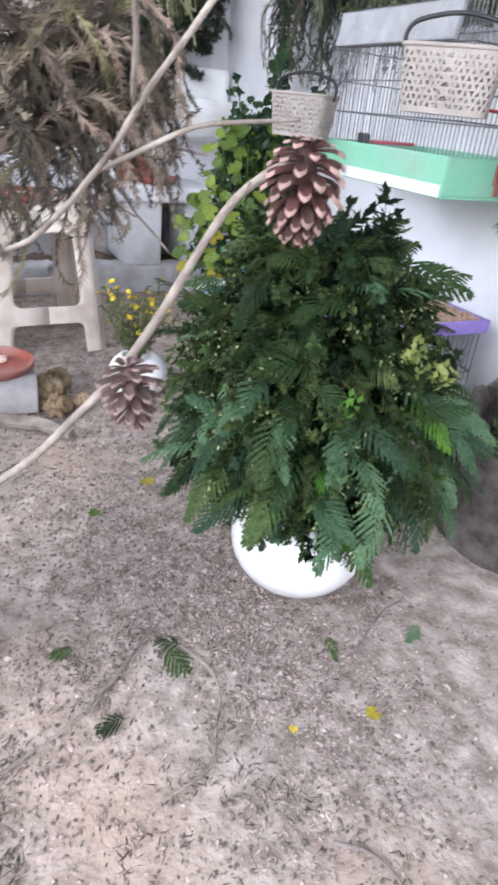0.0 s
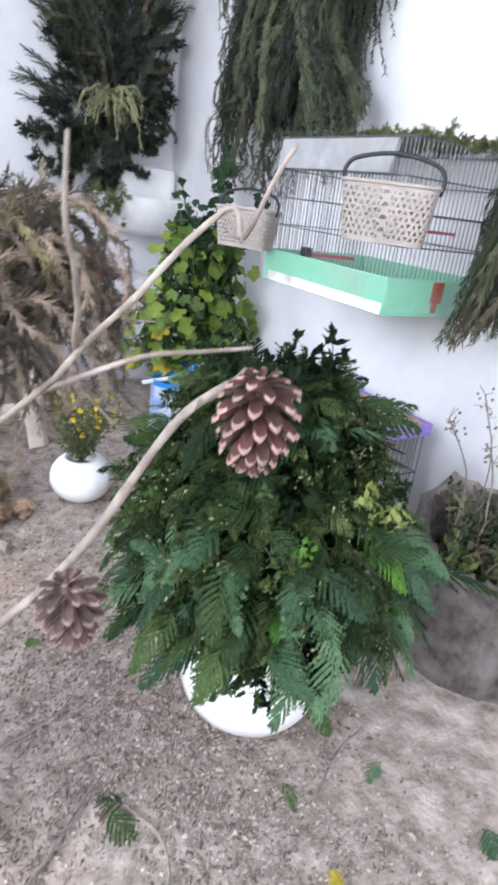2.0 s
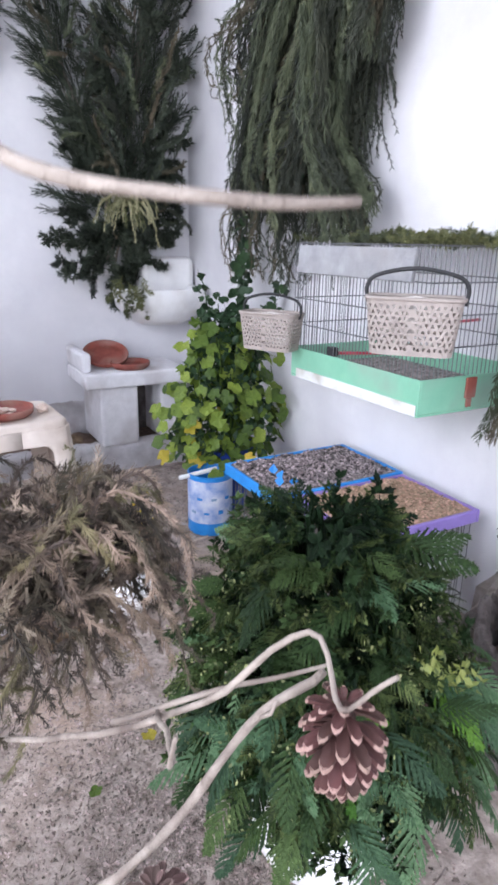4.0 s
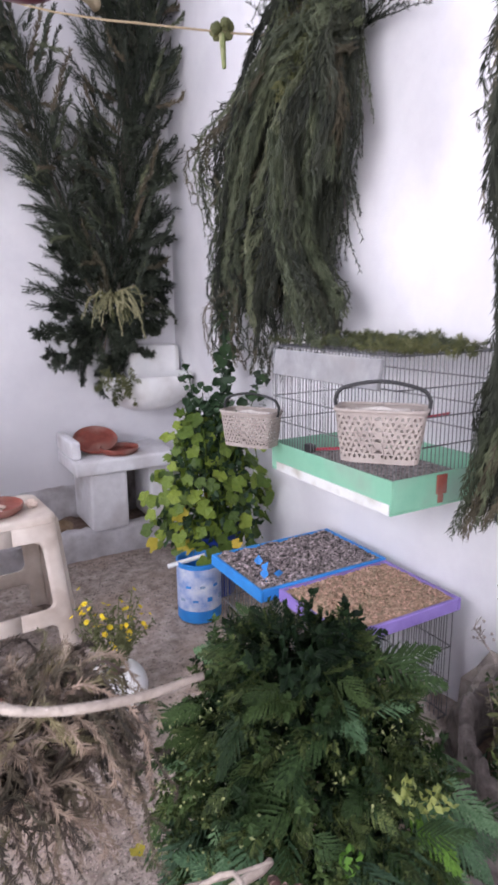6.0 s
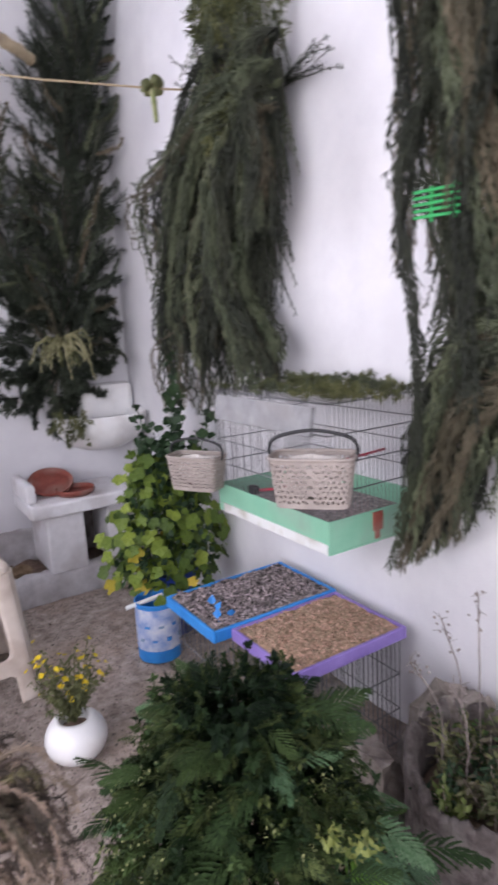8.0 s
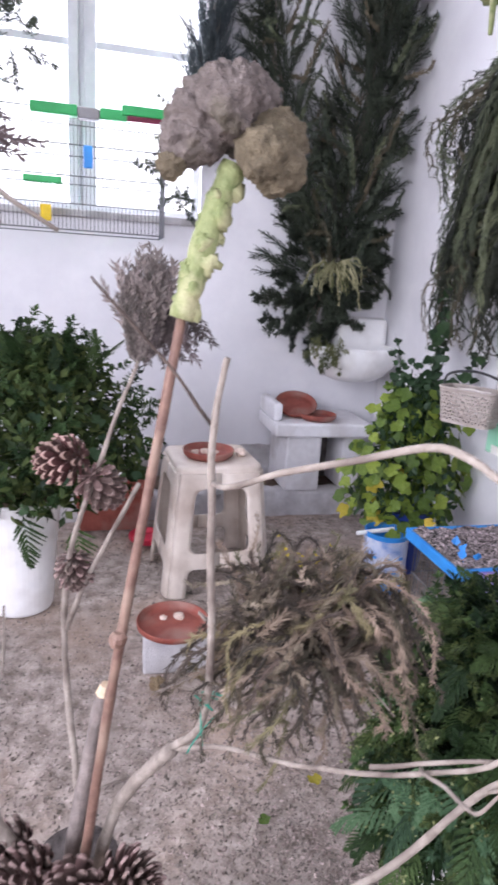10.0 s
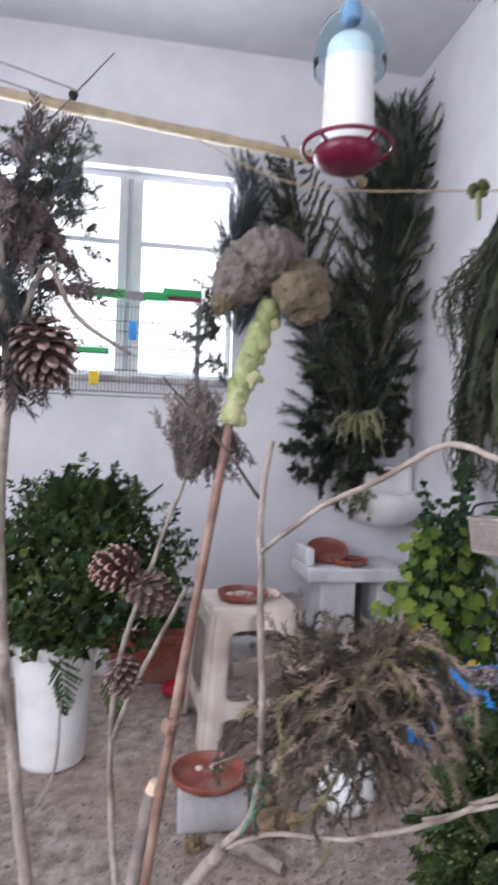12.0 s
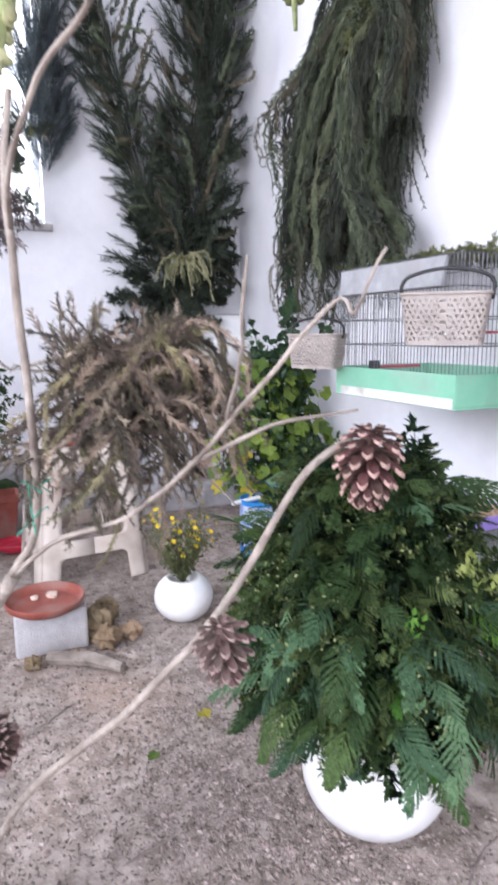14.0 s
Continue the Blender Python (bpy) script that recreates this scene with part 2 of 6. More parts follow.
M_LABEL = mat("printed label", (0.14, 0.27, 0.62), (0.74, 0.77, 0.84), 16, 0.45, 0.05)

M_CLEAR = bpy.data.materials.new("clear plastic bottle")
M_CLEAR.use_nodes = True
cp = M_CLEAR.node_tree.nodes["Principled BSDF"]
cp.inputs["Base Color"].default_value = (0.80, 0.92, 0.97, 1)
cp.inputs["Transmission Weight"].default_value, cp.inputs["Roughness"].default_value, cp.inputs["IOR"].default_value = 1.0, 0.08, 1.03

M_GLOW = bpy.data.materials.new("bright overcast sky")
M_GLOW.use_nodes = True
gn = M_GLOW.node_tree
em = gn.nodes.new("ShaderNodeEmission")
em.inputs[0].default_value, em.inputs[1].default_value = (0.93, 0.97, 1.0, 1), 3.0
gn.links.new(em.outputs[0], gn.nodes["Material Output"].inputs[0])


# ---- building helpers ----
class Buf:
    """Collects vertices and faces of one mesh."""

    def __init__(self):
        self.v, self.f, self.mi = [], [], []

    def add(self, verts, faces, mi=0):
        n = len(self.v)
        self.v.extend(tuple(p) for p in verts)
        self.f.extend(tuple(i + n for i in f) for f in faces)
        self.mi.extend([mi] * len(faces))

    def put(self, other, m):
        """Adds a posed copy of another Buf."""
        self.add([m @ Vector(p) for p in other.v], other.f)

    def box(self, lo, hi, m=None, mi=0):
        x0, y0, z0 = lo
        x1, y1, z1 = hi
        vs = [Vector(p) for p in ((x0, y0, z0), (x1, y0, z0), (x1, y1, z0), (x0, y1, z0), (x0, y0, z1), (x1, y0, z1), (x1, y1, z1), (x0, y1, z1))]
        if m:
            vs = [m @ p for p in vs]
        self.add(vs, [(0, 3, 2, 1), (4, 5, 6, 7), (0, 1, 5, 4), (1, 2, 6, 5), (2, 3, 7, 6), (3, 0, 4, 7)], mi)

    def tube(self, pts, rads, n=7, mi=0):
        pts = [Vector(p) for p in pts]
        if not hasattr(rads, "__len__"):
            rads = [rads] * len(pts)
        rings = []
        side = None
        for i, p in enumerate(pts):
            d = (pts[min(i + 1, len(pts) - 1)] - pts[max(i - 1, 0)]).normalized()
            if side is None:
                side = d.orthogonal().normalized()
            side = (side - d * side.dot(d))
            side = side.normalized() if side.length > 1e-6 else d.orthogonal().normalized()
            up = d.cross(side)
            rings.append([p + (side * math.cos(2 * math.pi * k / n) + up * math.sin(2 * math.pi * k / n)) * rads[i] for k in range(n)])
        vs = [q for r in rings for q in r]
        fs = []
        for i in range(len(pts) - 1):
            for k in range(n):
                fs.append((i * n + k, i * n + (k + 1) % n, (i + 1) * n + (k + 1) % n, (i + 1) * n + k))
        fs.append(tuple(range(n))[::-1])
        fs.append(tuple((len(pts) - 1) * n + k for k in range(n)))
        self.add(vs, fs, mi)

    def lathe(self, prof, n=32, c=(0, 0, 0), sx=1, sy=1, mi=0):
        """prof: rows of (radius, height), turned round a vertical axis at c."""
        vs, fs = [], []
        for r, z in prof:
            for k in range(n):
                a = 2 * math.pi * k / n
                vs.append((c[0] + r * sx * math.cos(a), c[1] + r * sy * math.sin(a), c[2] + z))
        for i in range(len(prof) - 1):
            for k in range(n):
                fs.append((i * n + k, i * n + (k + 1) % n, (i + 1) * n + (k + 1) % n, (i + 1) * n + k))
        fs.append(tuple(range(n))[::-1])
        fs.append(tuple((len(prof) - 1) * n + k for k in range(n)))
        self.add(vs, fs, mi)

    def blade(self, p, d, nrm, length, width, mi=0, fold=0.15):
        """A small pointed leaf with a folded midrib."""
        d = d.normalized()
        s = d.cross(nrm)
        s = s.normalized() if s.length > 1e-6 else d.orthogonal().normalized()
        u = s.cross(d)
        a, b = p + d * length * 0.45, p + d * length
        self.add([p, a + s * width / 2 + u * width * fold, b, a - s * width / 2 + u * width * fold], [(0, 1, 2), (0, 2, 3)], mi)

    def sphere(self, c, r, rough=0.0, n=10, seed=0, sz=1.0, mi=0):
        rings = n // 2 + 1
        vs, fs = [], []
        for i in range(rings + 1):
            th = math.pi * i / rings
            for k in range(n):
                a = 2 * math.pi * k / n
                q = Vector((math.sin(th) * math.cos(a), math.sin(th) * math.sin(a), math.cos(th)))
                rr = r * (1 + rough * noise.noise(q * 1.7 + Vector((seed * 7.3, seed, 0))) + rough * 0.5 * noise.noise(q * 4.1 + Vector((seed, 0, seed * 3.7))))
                vs.append((c[0] + q.x * rr, c[1] + q.y * rr, c[2] + q.z * rr * sz))
        for i in range(rings):
            for k in range(n):
                fs.append((i * n + k, (i + 1) * n + k, (i + 1) * n + (k + 1) % n, i * n + (k + 1) % n))
        self.add(vs, fs, mi)

    def mesh(self, name, mats, smooth=False):
        me = bpy.data.meshes.new(name)
        me.from_pydata(self.v, [], self.f)
        for m in mats if isinstance(mats, (list, tuple)) else [mats]:
            me.materials.append(m)
        if len(me.materials) > 1:
            me.polygons.foreach_set("material_index", self.mi)
        if smooth:
            me.polygons.foreach_set("use_smooth", [True] * len(me.polygons))
        me.update()
        return me


def thing(name, label, category, loc=(0, 0, 0), group="", rz=0.0):
    ob = new(name)
    ob.empty_display_size = 0.05
    ob.matrix_basis = pose(*loc, 0, 0, rz)
    return tagged(ob, label, category, group)


def part(name, shape, material, parent, label="", smooth=False, m=None, bevel=0.0, solid=0.0):
    """One mesh object under a thing or a part. shape: a Buf, or a mesh that alike pieces share."""
    me = shape.mesh(name, material, smooth) if isinstance(shape, Buf) else shape
    ob = new(name, me)
    ob.parent = parent
    if m is not None:
        ob.matrix_basis = m
    if bevel:
        b = ob.modifiers.new("bevel", "BEVEL")
        b.width, b.segments, b.limit_method = bevel, 2, "ANGLE"
    if solid:
        s = ob.modifiers.new("thickness", "SOLIDIFY")
        s.thickness = solid
    if label:
        ob["label"] = label
    return ob


def solo(name, shape, material, label, category, group="", kind="", smooth=False, m=None, bevel=0.0):
    ob = part(name, shape, material, None, "", smooth, m, bevel)
    return tagged(ob, label, category, group, kind)


def turn(p, d, roll=0.0, s=1.0):
    """A pose at p whose z axis points along d."""
    q = Vector(d).to_track_quat("Z", "Y").to_matrix().to_4x4()
    return Matrix.Translation(p) @ q @ pose(0, 0, 0, 0, 0, roll) @ Matrix.Diagonal((s, s, s, 1))


R = random.Random(7)


def rv(a=1.0):
    return Vector((R.uniform(-a, a), R.uniform(-a, a), R.uniform(-a, a)))


def wiggle(pts, sub=6, amp=0.002, seed=0):
    """A smooth curve through pts with small natural kinks."""
    P = [Vector(p) for p in pts]
    P = [2 * P[0] - P[1]] + P + [2 * P[-1] - P[-2]]
    out = []
    for i in range(1, len(P) - 2):
        for k in range(sub):
            t = k / sub
            a, b, c, d = P[i - 1:i + 3]
            q = 0.5 * (2 * b + (c - a) * t + (2 * a - 5 * b + 4 * c - d) * t * t + (3 * b - a - 3 * c + d) * t ** 3)
            out.append(q + noise.noise_vector(q * 24 + Vector((seed, 0, 0))) * amp)
    out.append(P[-2])
    return out


def rope(pts, need=0.015, gap=0.0022, r0=0.0022, seed=0, lean=1.6, sub=8, amp=0.006, flat=0.2):
    """A drooping strand set with short needles that hug it."""
    r = random.Random(seed)
    b = Buf()
    c = wiggle(pts, sub, amp, seed)
    k = len(c)
    b.tube(c, [r0 * (1 - 0.75 * i / (k - 1)) for i in range(k)], 4)
    for i in range(k - 1):
        d = c[i + 1] - c[i]
        n = max(1, int(d.length / gap))
        d = d.normalized()
        o = d.orthogonal().normalized()
        taper = 1.0 - 0.45 * i / k
        for j in range(n):
            s = Matrix.Rotation(r.uniform(0, 6.283), 3, d) @ o
            b.blade(c[i].lerp(c[i + 1], r.random()), (d * lean * r.uniform(0.6, 1.2) + s).normalized(), s.cross(d), need * taper * r.uniform(0.6, 1.35), need * flat)
    return b


def lock(path, n, seed, spread=0.022, need=0.03, gap=0.0024, amp=0.008):
    """Several drooping strands that start apart and run together towards their tips."""
    r = random.Random(seed)
    b = Buf()
    k = len(path)
    for i in range(n):
        o = Vector((r.uniform(-1, 1), r.uniform(-1, 1), r.uniform(-0.7, 0.7))) * spread
        cut = r.uniform(0.0, 0.28)
        q = []
        for j, p in enumerate(path):
            t = j / (k - 1)
            q.append(Vector(p) + o * (0.35 + 1.5 * t * (1 - t) + 0.35 * t))
        q[-1] = q[-1].lerp(q[-2], cut)
        w = rope(q, need * r.uniform(0.8, 1.2), gap, 0.0022, seed * 31 + i, 3.0, 6, amp, 0.075)
        b.add(w.v, w.f)
    return b


def branch(pts, r0, r1, sub=6, n=7, amp=0.002, seed=0, knots=True):
    b = Buf()
    c = wiggle(pts, sub, amp, seed)
    k = len(c)
    rads = [(r0 + (r1 - r0) * i / (k - 1)) * (1 + (0.16 * noise.noise(p * 60) if knots else 0)) for i, p in enumerate(c)]
    b.tube(c, rads, n)
    return b


# ---- the room ----
def structure(name, b, m, label, category, bevel=0.0, smooth=False):
    return solo(name, b, m, label, category, kind="structure", bevel=bevel, smooth=smooth)


WX0, WX1, WZ0, WZ1 = -0.95, 0.31, 1.27, 2.26
b = Buf()
b.box((XL - 0.2, YB, -0.1), (WX0, YB + 0.2, ZC + 0.1))
b.box((WX1, YB, -0.1), (XW + 0.2, YB + 0.2, ZC + 0.1))
b.box((WX0, YB, -0.1), (WX1, YB + 0.2, WZ0))
b.box((WX0, YB, WZ1), (WX1, YB + 0.2, ZC + 0.1))
structure("wall_back", b, M_WALL, "whitewashed plaster wall with a window opening", "wall")
b = Buf()
b.box((XW, YF - 0.2, -0.1), (XW + 0.2, YB, ZC + 0.1))
structure("wall_right", b, M_WALL, "bright whitewashed plaster wall", "wall")
b = Buf()
DY0, DY1, DZ0, DZ1 = -0.65, 1.35, 0.7, 2.3
b.box((XL - 0.2, YF - 0.2, -0.1), (XL, DY0, ZC + 0.1))
b.box((XL - 0.2, DY1, -0.1), (XL, YB, ZC + 0.1))
b.box((XL - 0.2, DY0, -0.1), (XL, DY1, DZ0))
b.box((XL - 0.2, DY0, DZ1), (XL, DY1, ZC + 0.1))
structure("wall_left", b, M_WALL, "whitewashed wall with a wide opening to daylight", "wall")
b = Buf()
b.box((XL, YF - 0.2, -0.1), (-1.2, YF, ZC + 0.1))
b.box((0.1, YF - 0.2, -0.1), (XW, YF, ZC + 0.1))
b.box((-1.2, YF - 0.2, 2.2), (0.1, YF, ZC + 0.1))
structure("wall_front", b, M_WALL, "plain whitewashed wall with a doorway", "wall")
b = Buf()
b.box((XL, YF, ZC), (XW, YB, ZC + 0.1))
structure("ceiling", b, M_CEIL, "grey-white painted ceiling", "ceiling")


def ground_z(x, y):
    p = Vector((x, y, 0))
    return 0.006 * noise.noise(p * 3.1) + 0.0045 * noise.noise(p * 11) + 0.0035 * noise.noise(p * 34)


b = Buf()
nx, ny = 210, 320
gx = [XL + (XW - XL) * i / nx for i in range(nx + 1)]
gy = [YF + (3.03 - YF) * j / ny for j in range(ny + 1)]
b.add([(x, y, ground_z(x, y) - 0.004) for y in gy for x in gx],
      [(j * (nx + 1) + i, j * (nx + 1) + i + 1, (j + 1) * (nx + 1) + i + 1, (j + 1) * (nx + 1) + i) for j in range(ny) for i in range(nx)])
structure("floor", b, M_SOIL, "sandy earth floor strewn with litter", "floor", smooth=True)
b = Buf()
b.box((XL, YF, -0.1), (XW, 3.38, -0.03))
structure("ground", b, M_SOIL, "packed earth under the floor", "ground")

# cement kerb of the bed along the back wall, its soil and the plinth of the wall
def ledge(prof, x0, x1, seed, n=260):
    """A rough plastered ledge along x; prof: rows of (y, z)."""
    b = Buf()
    vs = []
    for i in range(n + 1):
        x = x0 + (x1 - x0) * i / n
        for j, (y, z) in enumerate(prof):
            q = Vector((x * 4, j * 0.6, seed))
            k = 0.014 * noise.noise(q) + 0.009 * noise.noise(q * 4) + 0.006 * noise.noise(q * 11)
            vs.append((x, y + k * (0 < j < len(prof) - 1), z + k * (z > 0.03)))
    m = len(prof)
    b.add(vs, [(i * m + j, (i + 1) * m + j, (i + 1) * m + j + 1, i * m + j + 1) for i in range(n) for j in range(m - 1)])
    return b


b = ledge([(3.02, -0.03), (3.018, 0.02), (3.022, 0.06), (3.027, 0.095), (3.045, 0.112), (3.075, 0.116), (3.105, 0.108), (3.12, 0.085), (3.12, -0.03)], XL, XW - 0.002, 1)
structure("kerb", b, M_CEMENT, "rough plastered cement kerb edging the planting bed", "kerb", smooth=True)
b = Buf()
nx, ny = 120, 12
b.add([(XL + (XW - XL) * i / nx, 3.112 + 0.26 * j / ny, 0.085 + 0.02 * noise.noise(Vector((i * 0.35, j * 0.5, 3)))) for j in range(ny + 1) for i in range(nx + 1)],
      [(j * (nx + 1) + i, j * (nx + 1) + i + 1, (j + 1) * (nx + 1) + i + 1, (j + 1) * (nx + 1) + i) for j in range(ny) for i in range(nx)])
structure("bed_soil", b, M_DARKSOIL, "dark soil of the planting bed", "soil", smooth=True)
b = ledge([(3.34, -0.03), (3.338, 0.08), (3.336, 0.15), (3.34, 0.2), (3.352, 0.222), (3.378, 0.232)], XL, XW - 0.002, 5)
structure("plinth", b, M_CEMENT, "rough plastered plinth of the back wall", "plinth", smooth=True)

# window
win = thing("window_1", "white-framed window with bright panes and grey mullions", "window", (0, YB + 0.06, 0))
win["kind"] = "structure"
b = Buf()
b.box((WX0, 0, WZ1 - 0.035), (WX1, 0.06, WZ1))
b.box((WX0, 0, WZ0), (WX1, 0.06, WZ0 + 0.03))
b.box((WX1 - 0.03, 0.0, WZ0 + 0.03), (WX1, 0.06, WZ1 - 0.035))
b.box((WX0, 0.0, WZ0 + 0.03), (WX0 + 0.03, 0.06, WZ1 - 0.035))
part("window_frame", b, M_FRAME, win, bevel=0.004)
b = Buf()
b.box((-0.25, -0.01, WZ0 + 0.03), (-0.205, 0.07, WZ1 - 0.035))
b.box((-0.185, -0.01, WZ0 + 0.03), (-0.135, 0.07, WZ1 - 0.035))
b.box((-0.205, 0.01, WZ0 + 0.03), (-0.185, 0.06, WZ1 - 0.035))
part("mullion", b, M_FRAME, win, bevel=0.003)
b = Buf()
b.box((-0.135, 0.0, 1.905), (WX1 - 0.03, 0.05, 1.935))
part("transom", b, M_FRAME, win, bevel=0.003)
b = Buf()
b.box((WX0 + 0.03, 0.0, 1.905), (-0.25, 0.05, 1.935))
part("transom", b, M_FRAME, win, bevel=0.003)
b = Buf()
b.box((WX0 - 0.03, -0.09, WZ0 - 0.03), (WX1 + 0.03, 0.0, WZ0 + 0.001))
part("window_sill", b, M_CEMENT, win, bevel=0.005)

b = Buf()
b.add([(-2.6, 4.6, 0.2), (1.6, 4.6, 0.2), (1.6, 4.6, 3.6), (-2.6, 4.6, 3.6)], [(0, 1, 2, 3)])
structure("backdrop", b, M_GLOW, "bright overcast sky outside the window", "sky")


# ---- vessels ----
def saucer(name, loc, r, label, group="terracotta saucers", tilt=None, crumbs=0, tint=None):
    s = thing(name, label, "saucer", loc, group)
    if tilt:
        s.matrix_basis = pose(*loc, *tilt)
    b = Buf()
    b.lathe([(r * 0.80, 0), (r * 0.97, 0.012), (r, 0.026), (r * 0.985, 0.029), (r * 0.955, 0.027), (r * 0.93, 0.014), (r * 0.80, 0.007), (r * 0.76, 0.0085), (r * 0.4, 0.0075), (0.001, 0.0075)], 40)
    part("dish", b, tint or M_TERRA, s, smooth=True)
    for i in range(crumbs):
        b = Buf()
        a, q = R.uniform(0, 6.3), r * R.uniform(0.1, 0.6)
        b.sphere((q * math.cos(a), q * math.sin(a), 0.014), R.uniform(0.009, 0.016), 0.5, 8, i, 0.6)
        part("bread_crumb", b, M_BREAD, s, "pale scrap of bread")
    return s


def ball_pot(loc, r, label, flat=0.72):
    p = thing("plant_pot", label, "plant pot", loc, "white round pots")
    b = Buf()
    prof = [(r * 0.55, 0.0)]
    for i in range(1, 15):
        a = -1.0 + 1.9 * i / 14
        prof.append((r * math.cos(a * 1.02), r * flat + r * 0.86 * math.sin(a)))
    z = prof[-1][1]
    prof += [(r * 0.50, z + 0.002), (r * 0.47, z - 0.004), (r * 0.47, z - 0.03), (0.001, z - 0.03)]
    prof[0] = (r * 0.52, 0.0)
    b.lathe(prof, 44)
    part("pot", b, M_WHITE, p, smooth=True)
    b = Buf()
    b.lathe([(r * 0.47, z - 0.028), (r * 0.3, z - 0.02), (0.001, z - 0.018)], 20)
    part("soil", b, M_DARKSOIL, p)
    return p, z


# ---- leaf and frond meshes that alike pieces share ----
def fern_buf(seed):
    """A broad, finely cut frond, 1 unit long along z, drooping at its end."""
    r = random.Random(seed)
    b = Buf()
    bend = r.uniform(-0.22, 0.22)
    N = r.choice((10, 11, 12))
    spine = [Vector((bend * (i / N) ** 2, -0.34 * (i / N) ** 2, i / N)) for i in range(N + 1)]
    b.tube(spine[::2] + ([spine[-1]] if N % 2 else []), 0.008, 3)
    nrm = Vector((0, 1, 0.2)).normalized()
    for i in range(1, N + 1):
        t = i / N
        d0 = (spine[i] - spine[i - 1]).normalized()
        for s in (-1, 1):
            L = (0.50 * (1 - t) ** 0.75 * min(1, 0.45 + 2.2 * t) + 0.10) * r.uniform(0.82, 1.12)
            d = (d0 * (0.75 + 0.5 * t) + Vector((s, r.uniform(-0.25, 0.12), 0)) * (1.0 - 0.45 * t)).normalized()
            p, w = spine[i] + d0 * r.uniform(-0.02, 0.02), 0.058 * r.uniform(0.8, 1.15)
            side = d.cross(nrm).normalized()
            sag = Vector((0, -1, 0)) * L
            q = [p + d * L * u + sag * 0.26 * u * u for u in (0, 0.35, 0.7, 1.0)]
            wd = (0.25, 0.5, 0.40, 0.02)
            vs = []
            for k in range(4):
                vs += [q[k] + side * w * wd[k] + nrm * 0.007, q[k], q[k] - side * w * wd[k] + nrm * 0.007]
            b.add(vs, [(3 * k + c, 3 * k + c + 1, 3 * k + c + 4, 3 * k + c + 3) for k in range(3) for c in (0, 1)])
            for u in (0.22, 0.45, 0.68, 0.86):
                for s2 in (-1, 1):
                    b.blade(p + d * L * u + sag * 0.26 * u * u, (d * 1.1 + side * s2 * 0.75).normalized(), nrm, w * 1.25 * (1.15 - 0.5 * u), w * 0.42)
    b.blade(spine[-1], spine[-1] - spine[-2], nrm, 0.16, 0.06)
    return b


def tuft_buf(seed):
    """A small twig tip crowded with little toothed leaves, 1 unit long."""
    r = random.Random(seed)
    b = Buf()
    pts = [Vector((0.1 * math.sin(i * 0.7 + seed), 0.1 * math.cos(i * 0.9), i / 6)) for i in range(7)]
    b.tube(pts, [0.022 * (1 - 0.1 * i) for i in range(7)], 4)
    for i in range(1, 7):
        for k in range(7):
            s = Vector((r.uniform(-1, 1), r.uniform(-1, 1), r.uniform(-0.1, 0.9))).normalized()
            n2 = Vector((r.uniform(-0.5, 0.5), r.uniform(-0.5, 0.5), 1))
            L = r.uniform(0.17, 0.33)
            b.blade(pts[i], s, n2, L, L * 0.5)
            for e in (-1, 1):
                b.blade(pts[i] + s * L * 0.35, (s + s.cross(n2).normalized() * e * 0.8).normalized(), n2, L * 0.42, L * 0.25)
    return b


def plume_mesh(seed, mats):
    """A long feathery conifer plume along z, 1 unit long."""
    r = random.Random(seed)
    b = Buf()

    def hair(p, d, L, th, curl):
        n = 6
        pts = [p]
        for k in range(n):
            d = (d + curl * 0.16 + Vector((r.uniform(-1, 1), r.uniform(-1, 1), r.uniform(-1, 1))) * 0.06).normalized()
            pts.append(pts[-1] + d * L / n)
        b.tube(pts, [th * (1 - 0.8 * k / n) for k in range(n + 1)], 3)
        for k in range(n):
            dd = (pts[k + 1] - pts[k]).normalized()
            for m in range(max(2, int(L / n / 0.0075))):
                s = Matrix.Rotation(r.uniform(0, 6.283), 3, dd) @ dd.orthogonal().normalized()
                b.blade(pts[k].lerp(pts[k + 1], r.random()), (dd * 1.7 + s).normalized(), s.cross(dd), 0.042 * r.uniform(0.6, 1.2), 0.0085)
        return pts
    bend = Vector((r.uniform(-1, 1), r.uniform(-1, 1), 0)) * 0.6
    main = hair(Vector((0, 0, 0)), Vector((0, 0, 1)), 1.0, 0.010, bend)
    for k in range(22):
        t = 0.08 + 0.86 * k / 22
        i = min(5, int(t * 6))
        p = main[i].lerp(main[i + 1], t * 6 - i)
        d = (main[i + 1] - main[i]).normalized()
        s = Matrix.Rotation(k * 2.4 + r.uniform(-0.4, 0.4), 3, d) @ d.orthogonal().normalized()
        hair(p, (d * 1.0 + s * 0.8).normalized(), r.uniform(0.16, 0.32) * (1.1 - 0.6 * t), 0.006, d * 0.8 + bend)
    return b.mesh("sprig", mats)


